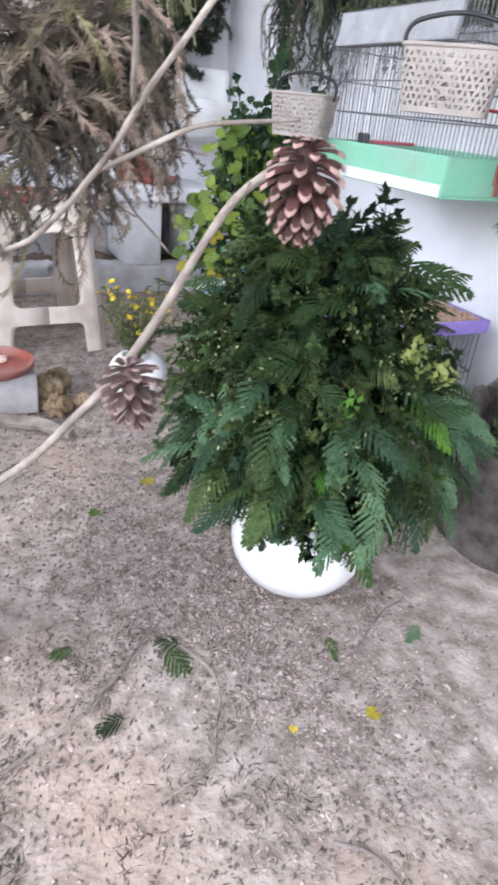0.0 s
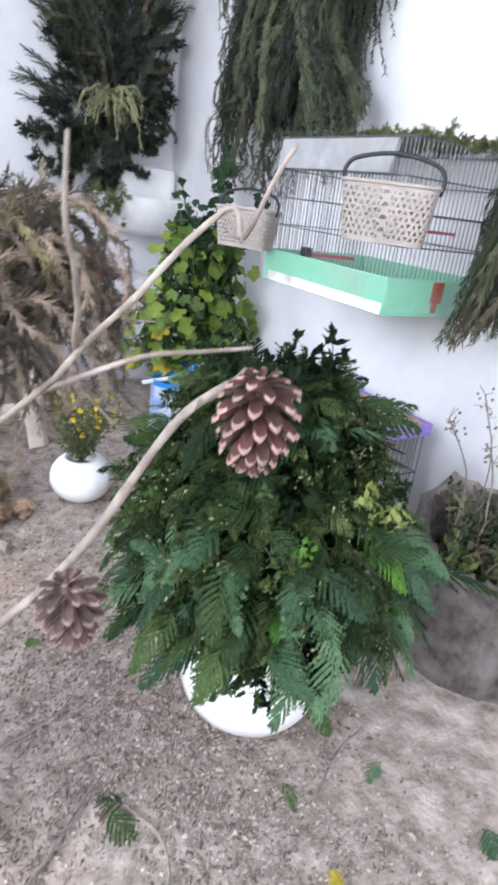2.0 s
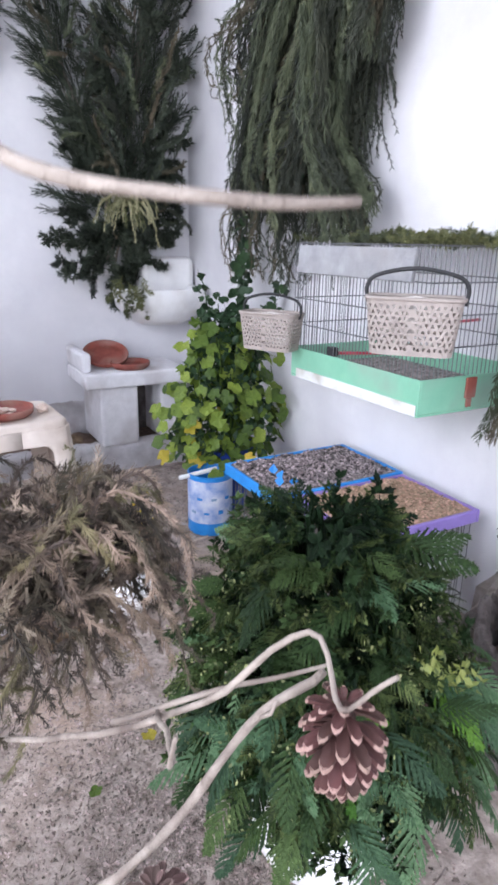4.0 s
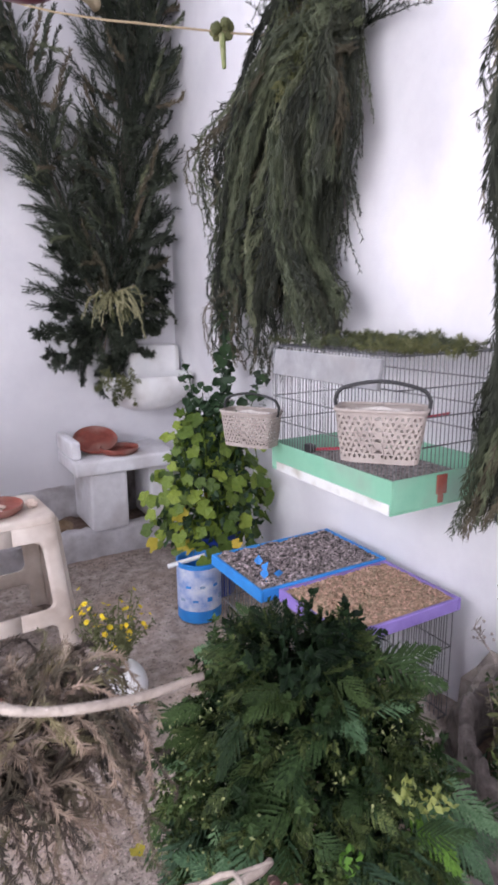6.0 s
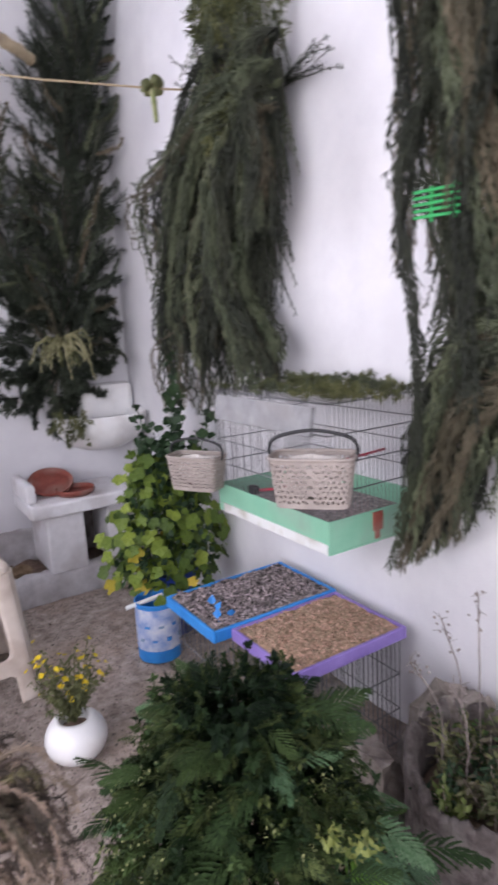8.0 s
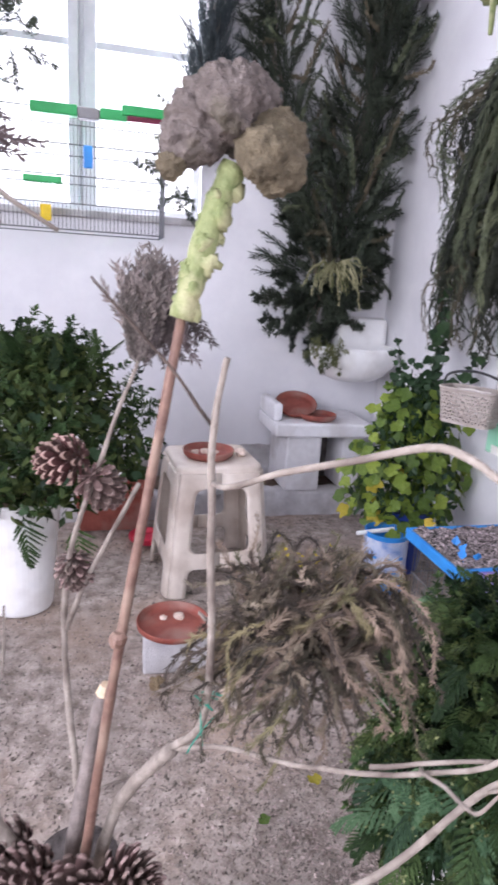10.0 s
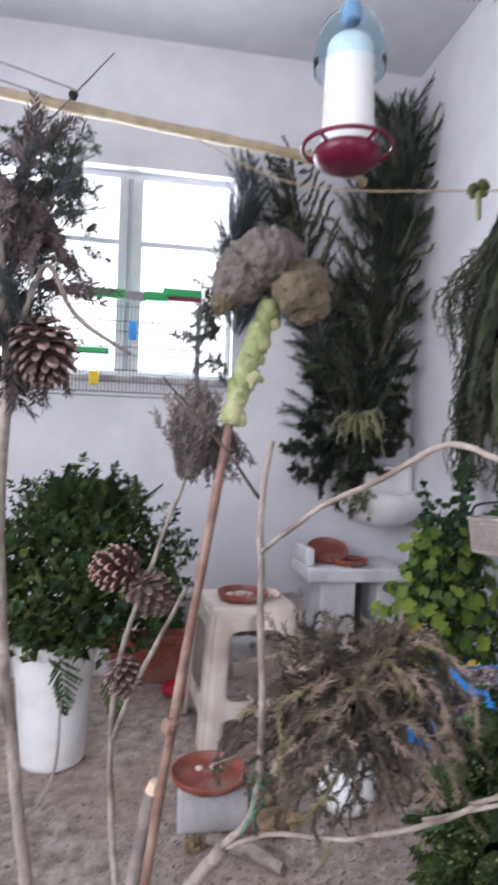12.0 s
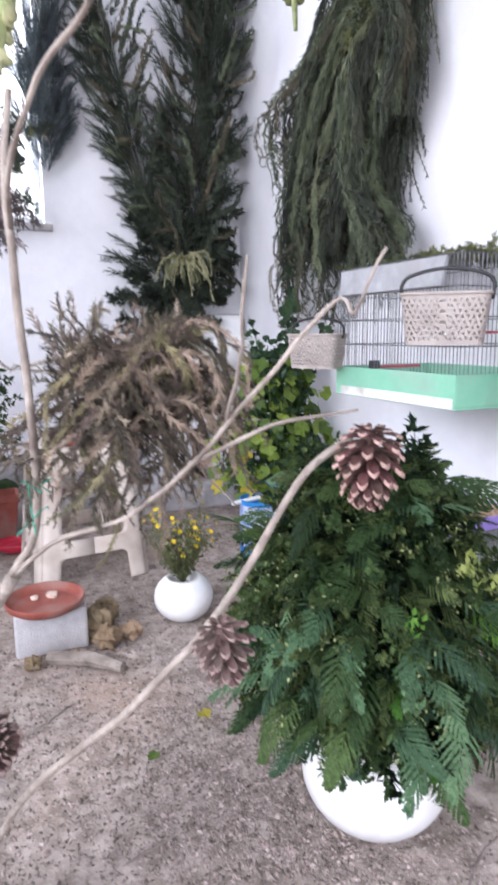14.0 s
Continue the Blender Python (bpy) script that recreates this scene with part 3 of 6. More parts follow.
def round_leaf_mesh(seed, mats, lobes=5):
    """A rounded, lobed leaf with a short stalk, 1 unit across."""
    r = random.Random(seed)
    b = Buf()
    n = 30
    vs = [Vector((0, 0, 0))]
    for ring, rr in ((1, 0.28), (2, 0.5)):
        for k in range(n):
            a = 2 * math.pi * k / n
            e = 1 + (0.10 * math.cos(lobes * a + seed) + 0.03 * math.cos(3 * lobes * a)) * (ring == 2)
            if ring == 2 and k in (0, 1, n - 1):
                e *= 0.55
            z = 0.10 * (rr ** 2) * 4 * math.cos(2 * a + seed) * 0.5 + 0.10 * rr + 0.02 * math.cos(lobes * a)
            vs.append(Vector((rr * e * math.cos(a), rr * e * math.sin(a), z)))
    fs = [(0, 1 + k, 1 + (k + 1) % n) for k in range(n)]
    fs += [(1 + k, 1 + n + k, 1 + n + (k + 1) % n, 1 + (k + 1) % n) for k in range(n)]
    b.add(vs, fs)
    b.tube([(0, 0, 0), (0.25, 0, -0.25), (0.35, 0, -0.7)], [0.02, 0.018, 0.015], 4)
    return b.mesh("leaf", mats, True)


def cypress_mesh(seed, mats, droop=0.2, dense=9, need=0.10, thick=0.012, side=0.30):
    """A feathery conifer spray along z, 1 unit long."""
    r = random.Random(seed)
    b = Buf()
    def run(p, d, L, lvl):
        k = 7 if lvl == 0 else 4
        pts = [p]
        for i in range(k):
            d = (d + Vector((r.uniform(-1, 1), r.uniform(-1, 1), r.uniform(-1, 1))) * 0.13 + Vector((0, 0, -droop * 0.12))).normalized()
            pts.append(pts[-1] + d * L / k)
        b.tube(pts, [thick * (0.6 if lvl else 1) * (1 - 0.7 * i / k) for i in range(k + 1)], 4)
        for i in range(k):
            for j in range(dense if lvl else dense // 2):
                t = r.random()
                q = pts[i].lerp(pts[i + 1], t)
                a = r.uniform(0, 6.283)
                o = d.orthogonal().normalized()
                s = (Matrix.Rotation(a, 3, d) @ o)
                b.blade(q, (d * r.uniform(0.5, 1.2) + s).normalized(), s.cross(d) + s * 0.3, need * r.uniform(0.6, 1.3), need * 0.20)
        if lvl < 1:
            for i in range(1, k):
                for j in range(2):
                    o = d.orthogonal().normalized()
                    s = Matrix.Rotation(r.uniform(0, 6.283), 3, d) @ o
                    run(pts[i], (d * 0.8 + s * 0.75).normalized(), side * L * r.uniform(0.6, 1.2) * (1.15 - 0.6 * i / k), lvl + 1)
    run(Vector((0, 0, 0)), Vector((0, 0, 1)), 1.0, 0)
    return b.mesh("sprig", mats)


def strand_mesh(seed, mats, need=0.045, per=8, n=4):
    """A bundle of long drooping needle strands along z, 1 unit long."""
    r = random.Random(seed)
    b = Buf()
    for s in range(n):
        p = Vector((0, 0, 0))
        d = Vector((r.uniform(-0.3, 0.3), r.uniform(-0.3, 0.3), 1)).normalized()
        L = r.uniform(0.6, 1.05)
        k = 12
        pts = [p]
        for i in range(k):
            d = (d + Vector((r.uniform(-1, 1), r.uniform(-1, 1), r.uniform(-0.2, 1))) * 0.13).normalized()
            pts.append(pts[-1] + d * L / k)
        b.tube(pts, [0.0085 * (1 - 0.75 * i / k) for i in range(k + 1)], 4)
        for i in range(k):
            dd = (pts[i + 1] - pts[i]).normalized()
            for j in range(per):
                q = pts[i].lerp(pts[i + 1], r.random())
                sd = Matrix.Rotation(r.uniform(0, 6.283), 3, dd) @ dd.orthogonal().normalized()
                b.blade(q, (dd * r.uniform(1.0, 2.0) + sd).normalized(), sd.cross(dd), need * r.uniform(0.6, 1.3), need * 0.22)
    return b.mesh("sprig", mats)


FERNBUF = [fern_buf(i) for i in range(6)]
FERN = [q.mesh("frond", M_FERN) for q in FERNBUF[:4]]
TUFTBUF = [tuft_buf(i) for i in range(5)]
TUFTS = [q.mesh("leaf_tuft", m) for q, m in zip(TUFTBUF, (M_FERN2, M_FERN, M_FERN3, M_FERN2, M_FERN))]
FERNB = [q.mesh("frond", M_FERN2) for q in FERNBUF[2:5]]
FERNY = [q.mesh("frond", M_FERN3) for q in FERNBUF[4:]]
GERA = [round_leaf_mesh(i, M_GERA) for i in range(4)]
GERAY = [round_leaf_mesh(9, M_YLEAF)]
IVY = [round_leaf_mesh(20 + i, M_IVY, 3) for i in range(2)]
CYP = [cypress_mesh(i, M_THUJA, 0.1) for i in range(5)]
CYPB = [plume_mesh(120 + i, M_BLUETHUJA) for i in range(3)]
CYPL = [plume_mesh(100 + i, M_THUJA) for i in range(6)]
OLV = [cypress_mesh(30 + i, M_OLIVE, 0.3) for i in range(3)]
DRY = [cypress_mesh(40 + i, M_DRY, 0.5, 12, 0.075, 0.014, 0.30) for i in range(5)]
CYPD = [cypress_mesh(50 + i, M_THUJA, 0.5, 12, 0.15, 0.016, 0.34) for i in range(4)]
GREENS = [cypress_mesh(130 + i, m, 0.3, 8, 0.10, 0.010, 0.26) for i, m in enumerate((M_OLIVE, M_WILLOW, M_OLIVE))]
TUFTY = [cypress_mesh(35 + i, M_TUFT, 0.4, 10, 0.12) for i in range(3)]
GREY = [strand_mesh(60 + i, M_GREYDRY, 0.10, 7, 5) for i in range(2)]
GREYD = [strand_mesh(64 + i, M_PURPLEDRY, 0.12, 7, 5) for i in range(2)]
WIL = [strand_mesh(70 + i, M_WILLOW) for i in range(6)]
WILD = [strand_mesh(90 + i, M_WILLOW2) for i in range(4)]
WILO = [strand_mesh(80 + i, M_OLIVE) for i in range(3)]

# ---- the big fern in the white round pot ----
POT = Vector((0.503, 1.157, 0))
pot1, rim = ball_pot(POT, 0.119, "white glazed round pot holding the big dark fern")
fern = thing("fern", "bushy dark green fern with toothed drooping fronds in the white pot", "plant", (POT.x, POT.y, rim - 0.02))
b = Buf()
for i in range(9):
    a = i * 0.7
    b.tube(wiggle([(0.02 * math.cos(a), 0.02 * math.sin(a), 0), (0.06 * math.cos(a), 0.06 * math.sin(a), 0.2), (0.05 * math.cos(a + 1), 0.05 * math.sin(a + 1), 0.45)], 4), 0.004, 5)
part("stem", b, M_IVY, fern)
TOPZ = 0.62


def fern_r(z):
    if z < 0.30:
        return 0.115 + 0.09 * (z - 0.16) / 0.14
    return 0.205 * max(0.02, 1 - ((z - 0.30) / (TOPZ - 0.285)) ** 2.3) ** 0.62


def frond_pose(i, n, deep, s0=0.045, s1=0.085, lean=0.75):
    z = 0.215 + (TOPZ - 0.235) * (i / n)
    a = i * 2.39996 + R.uniform(-0.4, 0.4)
    low = min(1.0, max(0.0, (0.36 - z) / 0.12))
    lump = 1 + 0.16 * noise.noise(Vector((math.cos(a) * 1.6, math.sin(a) * 1.6, z * 9)))
    rr = fern_r(z) * lump * (R.uniform(0.2, 0.6) if deep == 2 else R.uniform(0.6, 0.98))
    out = Vector((math.cos(a), math.sin(a), 0))
    p = out * rr + Vector((-0.010 - 0.02 * (z > 0.35), 0.0, z - rim + 0.02))
    top = max(0.0, (z - 0.50) / 0.13)
    d = (out * (1 - 0.5 * top) + Vector((0, 0, R.uniform(-0.9, 0.35) * (1 - top) - 0.30 * low + 0.6 * top))).normalized() + rv(lean * (1 - 0.5 * low))
    s = R.uniform(s0, s1) * (1 + 0.12 * low)
    return Matrix.Translation(p) @ d.to_track_quat("Z", "Y").to_matrix().to_4x4() @ pose(0, 0, 0, 0, 0, R.uniform(-60, 60)) @ Matrix.Diagonal((s * R.uniform(0.7, 1), s, s, 1))


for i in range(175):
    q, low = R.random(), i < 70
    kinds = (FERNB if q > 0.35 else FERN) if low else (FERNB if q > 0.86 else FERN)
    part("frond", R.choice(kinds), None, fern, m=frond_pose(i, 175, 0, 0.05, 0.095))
for i in range(290):
    part("leaf_tuft", R.choice(TUFTS if i < 120 else TUFTS[1::3]), None, fern, m=frond_pose(i, 290, 1, 0.030, 0.055, 1.0))
b = Buf()
for i in range(330):
    b.put(R.choice(FERNBUF), frond_pose(i, 330, 1, 0.03, 0.06))
outer = part("small_fronds", b, M_FERNO, fern)
outer["kind"] = "stuff"
b = Buf()
for i in range(520):
    b.put(R.choice(TUFTBUF), frond_pose(i, 520, 1, 0.022, 0.045, 1.0))
outer = part("small_foliage", b, M_FERNO, fern)
outer["kind"] = "stuff"
# near-black inner fronds: the shade of the fern's gaps put into leaf colour
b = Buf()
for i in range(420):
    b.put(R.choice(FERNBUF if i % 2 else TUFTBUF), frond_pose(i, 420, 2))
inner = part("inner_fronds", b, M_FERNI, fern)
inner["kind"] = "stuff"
# long fronds that reach out over the log and hang before the pot
for p, d, s in (((0.17, -0.12, 0.17), (0.9, -0.45, 0.22), 0.13), ((0.16, -0.04, 0.08), (1, -0.25, -0.35), 0.15), ((0.15, -0.10, 0.12), (1, -0.4, -0.1), 0.12),
                ((0.0, -0.15, 0.05), (0.05, -0.3, -1.0), 0.07), ((0.09, -0.13, 0.07), (0.4, -0.5, -0.9), 0.085), ((-0.19, -0.07, 0.16), (-0.8, -0.4, -0.5), 0.085)):
    part("frond", R.choice(FERN + FERNB), None, fern, m=Matrix.Translation(p) @ Vector(d).to_track_quat("Z", "Y").to_matrix().to_4x4() @ Matrix.Diagonal((s, s, s, 1)))
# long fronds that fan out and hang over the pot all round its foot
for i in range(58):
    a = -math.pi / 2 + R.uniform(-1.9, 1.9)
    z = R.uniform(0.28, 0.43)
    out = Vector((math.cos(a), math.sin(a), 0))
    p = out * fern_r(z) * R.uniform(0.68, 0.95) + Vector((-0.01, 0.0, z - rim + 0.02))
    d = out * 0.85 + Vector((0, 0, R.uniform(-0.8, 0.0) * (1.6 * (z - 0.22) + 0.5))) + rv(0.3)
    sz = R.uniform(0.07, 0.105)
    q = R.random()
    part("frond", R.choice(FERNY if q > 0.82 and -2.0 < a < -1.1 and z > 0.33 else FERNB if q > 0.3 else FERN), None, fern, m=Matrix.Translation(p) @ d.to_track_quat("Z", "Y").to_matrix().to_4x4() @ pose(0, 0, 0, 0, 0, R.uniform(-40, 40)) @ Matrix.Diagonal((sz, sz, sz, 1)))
# tiny yellow-green buds among the fronds
b = Buf()
for i in range(80):
    a, z = R.uniform(2.6, 6.6), R.uniform(0.25, 0.58)
    p = Vector((math.cos(a), math.sin(a), 0)) * fern_r(z) * 1.02 + Vector((-0.045, 0, z - rim))
    for k in range(9):
        b.blade(p + rv(0.016), rv(1), rv(1), R.uniform(0.004, 0.008), 0.004)
buds = part("bud_spray", b, M_BUD, fern, "tiny yellow-green buds")
buds["kind"] = "stuff"
for p0 in ((-0.02, -0.195, 0.355), (0.0, -0.20, 0.34), (0.022, -0.205, 0.335), (0.042, -0.20, 0.32), (-0.09, -0.19, 0.29)):
    b = Buf()
    for k in range(16):
        q = Vector(p0) + rv(0.014)
        b.blade(q, rv(1) + Vector((0.3, -0.2, 0.5)), rv(1), 0.013, 0.009)
    part("young_leaf", b, M_FERN3 if p0[0] < -0.05 else M_YOUNG, fern, "fresh yellow-green leaf tuft")

# ---- small pot with yellow flowers ----
P2 = Vector((0.45, 1.985, 0))
pot2, rim2 = ball_pot(P2, 0.083, "small white round pot with yellow flowers")
flow = thing("flower_plant", "small bushy plant with bright yellow flowers", "plant", (P2.x, P2.y, rim2 - 0.015))
b = Buf()
for i in range(46):
    a = i * 2.4
    tip = Vector((0.11 * math.cos(a) * R.uniform(0.3, 1), 0.11 * math.sin(a) * R.uniform(0.3, 1), R.uniform(0.09, 0.2)))
    c = wiggle([(0, 0, 0), tip * 0.5 + rv(0.01), tip], 4)
    b.tube(c, 0.0013, 4)
    for q in c[2:]:
        for k in range(4):
            b.blade(q, rv(1), rv(1), 0.016, 0.006)
part("stem", b, M_OLIVE, flow)
fl = Buf()
for k in range(11):
    a = 2 * math.pi * k / 11
    fl.blade(Vector((0, 0, 0)), Vector((math.cos(a), math.sin(a), 0.25)), Vector((0, 0, 1)), 0.011, 0.006)
fl.sphere((0, 0, 0.001), 0.0035, 0.2, 8)
FLOWER = fl.mesh("flower", M_YELLOW)
for i in range(44):
    a = i * 2.4
    p = Vector((0.11 * math.cos(a) * R.uniform(0.3, 1), 0.11 * math.sin(a) * R.uniform(0.3, 1), R.uniform(0.09, 0.23)))
    part("flower", FLOWER, None, flow, "yellow daisy-like flower", m=turn(p, Vector((p.x, p.y, 0.1)) + rv(0.05), 0, R.uniform(0.65, 1.0)))

# ---- hollow log planter and rocks by the right wall ----
LOG = Vector((1.02, 1.12, 0))
logp = thing("log_planter", "weathered grey hollow log with a ragged rim used as a planter", "planter", LOG)
b = Buf()
n = 160
prof = [(0.163, -0.005), (0.160, 0.02), (0.157, 0.06), (0.156, 0.10), (0.156, 0.15), (0.158, 0.20), (0.161, 0.235), (0.157, 0.250), (0.146, 0.248), (0.136, 0.235), (0.130, 0.19), (0.126, 0.10)]
vs = []
for j, (r0, z) in enumerate(prof):
    for k in range(n):
        a = 2 * math.pi * k / n
        c = Vector((math.cos(a), math.sin(a), 0))
        e = 1 + 0.05 * noise.noise(c * 2 + Vector((0, 0, z * 2))) + 0.04 * noise.noise(c * 7 + Vector((0, 0, z * 2))) + 0.03 * noise.noise(c * 19 + Vector((0, 0, z * 5))) + 0.012 * noise.noise(c * 44 + Vector((0, 0, z * 30)))
        lift = max(0, z - 0.10) / 0.16
        zz = z + lift * (0.035 * math.sin(a + 0.3) + 0.022 * noise.noise(c * 2.6 + Vector((0, 0, 9))) + 0.020 * noise.noise(c * 9) + 0.010 * noise.noise(c * 24))
        vs.append((r0 * e * c.x, r0 * e * c.y, zz))
b.add(vs, [(j * n + k, j * n + (k + 1) % n, (j + 1) * n + (k + 1) % n, (j + 1) * n + k) for j in range(len(prof) - 1) for k in range(n)])
part("bark_wall", b, M_LOG, logp, smooth=True)
b = Buf()
b.lathe([(0.132, 0.165), (0.08, 0.175), (0.05, 0.18), (0.001, 0.182)], 24)
part("soil", b, M_DARKSOIL, logp)
weed = thing("weeds", "straggly weeds with yellowing leaves growing in the log", "plant", LOG + Vector((0, 0, 0.175)))
for i in range(60):
    a = i * 2.4
    base = Vector((0.115 * math.cos(a) * R.uniform(0.2, 1), 0.115 * math.sin(a) * R.uniform(0.2, 1), 0))
    hgt = R.uniform(0.04, 0.15)
    tip = base + Vector((R.uniform(-0.05, 0.05), R.uniform(-0.05, 0.05), hgt))
    b = Buf()
    c = wiggle([base, base.lerp(tip, 0.5) + rv(0.01), tip], 5)
    b.tube(c, [0.0022 - 0.0012 * k / (len(c) - 1) for k in range(len(c))], 4)
    part("stem", b, M_BARK, weed)
    b = Buf()
    for q in c[2:]:
        for k in range(4):
            b.blade(q + rv(0.008), rv(1) + Vector((0, 0, 0.2)), rv(1), R.uniform(0.012, 0.028), R.uniform(0.006, 0.013))
    part("leaf", b, (M_IVY, M_OLIVE, M_IVY, M_YLEAF if i % 4 == 0 else M_YOUNG, M_FERN, M_OLIVE, M_BROWNGREEN)[i % 7], weed)
for tip in ((-0.13, 0.08, 0.31), (0.02, 0.13, 0.33), (0.10, 0.10, 0.37), (0.12, 0.0, 0.34), (-0.1, 0.0, 0.28)):
    b = Buf()
    c = wiggle([Vector((tip[0] * 0.6, tip[1] * 0.6, 0)), Vector(tip) * 0.6 + rv(0.01), tip], 6, 0.004)
    b.tube(c, 0.0016, 4)
    for k in range(9):
        b.tube([c[-1 - k // 3], c[-1 - k // 3] + rv(0.02) + Vector((0, 0, 0.012))], 0.0008, 3)
        b.sphere(c[-1 - k // 3] + rv(0.018), 0.003, 0.4, 6, k)
    part("dry_stalk", b, M_GREYDRY, weed, "thin dry seed stalk")


def rock(loc, r, label, seed, sz=0.7, m=None, group="", sx=1.0):
    b = Buf()
    b.sphere((0, 0, r * sz * 0.85), r, 0.55, 22, seed, sz)
    ob = solo("rock", b, m or M_ROCK, label, "rock", group)
    ob.matrix_basis = pose(*loc, 0, 0, seed * 40) @ Matrix.Diagonal((sx, 1, 1, 1))
    return ob


rock((1.13, 1.29, 0.0), 0.115, "dark rough rock leaning by the white wall", 1, 1.25, M_ROCK)
rock((0.93, 1.385, 0), 0.085, "knobbly grey-brown rock beside the log", 2, 1.1, M_ROCK)
rock((0.80, 1.36, 0), 0.06, "small rough rock beside the wire frame", 3, 0.9, M_ROCK)

# ---- bird cage on the right wall ----
CAGE = Vector((0.91, 1.45, 0.616))
CX, CY, CZ = XW - 0.91 - 0.001, 0.48, 0.34
cage = thing("bird_cage", "wire bird cage with a mint green base hung on the wall", "bird cage", CAGE)
b = Buf()
w = 0.005
b.box((0, 0, 0), (CX, CY, 0.006))
b.box((0, 0, 0.006), (w, CY, 0.079))
b.box((CX - w, 0, 0.006), (CX, CY, 0.079))
b.box((w, 0, 0.006), (CX - w, w, 0.079))
b.box((w, CY - w, 0.006), (CX - w, CY, 0.079))
part("base", b, M_GREENP, cage, "mint green plastic base tray", bevel=0.002)
b = Buf()
b.box((-0.004, 0.004, 0.002), (-0.0005, CY - 0.03, 0.026))
part("drawer_front", b, M_WHITEP, cage, "white drawer strip", bevel=0.001)
b = Buf()
b.box((w + 0.002, w + 0.002, 0.007), (CX - w - 0.002, CY - w - 0.002, 0.03))
part("litter", b, M_SEED, cage, "dark seed litter in the tray")
wv = Buf()
wv.tube([(0, 0, 0.068), (0, 0, CZ)], 0.0011, 5)
WIREV = wv.mesh("wire", M_WIRE)
ny = 40
for i in range(ny + 1):
    part("wire", WIREV, None, cage, m=pose(0.003, CY * i / ny * 0.992 + 0.002, 0))
for i in range(1, 27):
    part("wire", WIREV, None, cage, m=pose(CX * i / 27, 0.003, 0))
    part("wire", WIREV, None, cage, m=pose(CX * i / 27, CY - 0.003, 0))
for z in (0.075, 0.14, 0.205, 0.27, CZ):
    b = Buf()
    b.tube([(0.003, 0.003, z), (CX - 0.003, 0.003, z), (CX - 0.003, CY - 0.003, z), (0.003, CY - 0.003, z), (0.003, 0.003, z)], 0.0016, 5)
    part("rail", b, M_WIRE, cage)
tw_ = Buf()
tw_.tube([(0.003, 0, CZ), (CX - 0.003, 0, CZ)], 0.0009, 5)
WIRET = tw_.mesh("wire", M_WIRE)
for i in range(1, 22):
    part("wire", WIRET, None, cage, m=pose(0, CY * i / 22, 0))
for y, z, x0 in ((0.14, 0.17, 0.17),):
    b = Buf()
    b.tube([(x0, y, z), (CX - 0.004, y + 0.02, z)], 0.0035, 8)
    part("perch", b, M_REDP, cage, "red plastic perch", smooth=True)
b = Buf()
b.tube([(0.01, 0.33, 0.082), (0.12, 0.26, 0.086)], 0.004, 8)
part("perch", b, M_REDP, cage, "red plastic perch", smooth=True)
b = Buf()
b.box((0.13, -0.006, 0.03), (0.16, 0.0, 0.075))
b.box((0.135, -0.006, 0.01), (0.15, -0.001, 0.03))
part("clip", b, M_TERRA, cage, "orange-brown clip", bevel=0.002)
b = Buf()
b.box((0.0, 0.30, 0.078), (0.02, 0.325, 0.10))
part("clip", b, M_BLACKP, cage, bevel=0.003)

b = Buf()
b.box((-0.006, 0, 0), (0.006, 0.405, 0.066))
solo("board", b, M_BOARD, "worn grey plastic board leaning on the cage front", "board", m=pose(0.889, 1.478, 0.885, 0, 8, 0), bevel=0.003)

# greens lying on the cage
greens = thing("cut_greens", "cut cypress twigs laid over the cage roof", "foliage", (1.06, 1.7, 0.964))
for i in range(90):
    p = Vector((R.uniform(-0.10, 0.14), R.uniform(-0.24, 0.22), R.uniform(0.003, 0.008)))
    d = Vector((R.uniform(-0.5, 0.5), R.choice((-1, 1)) * R.uniform(0.4, 1), R.uniform(-0.03, 0.05)))
    part("sprig", R.choice(GREENS), None, greens, m=turn(p, d, R.uniform(0, 360), R.uniform(0.05, 0.10)))


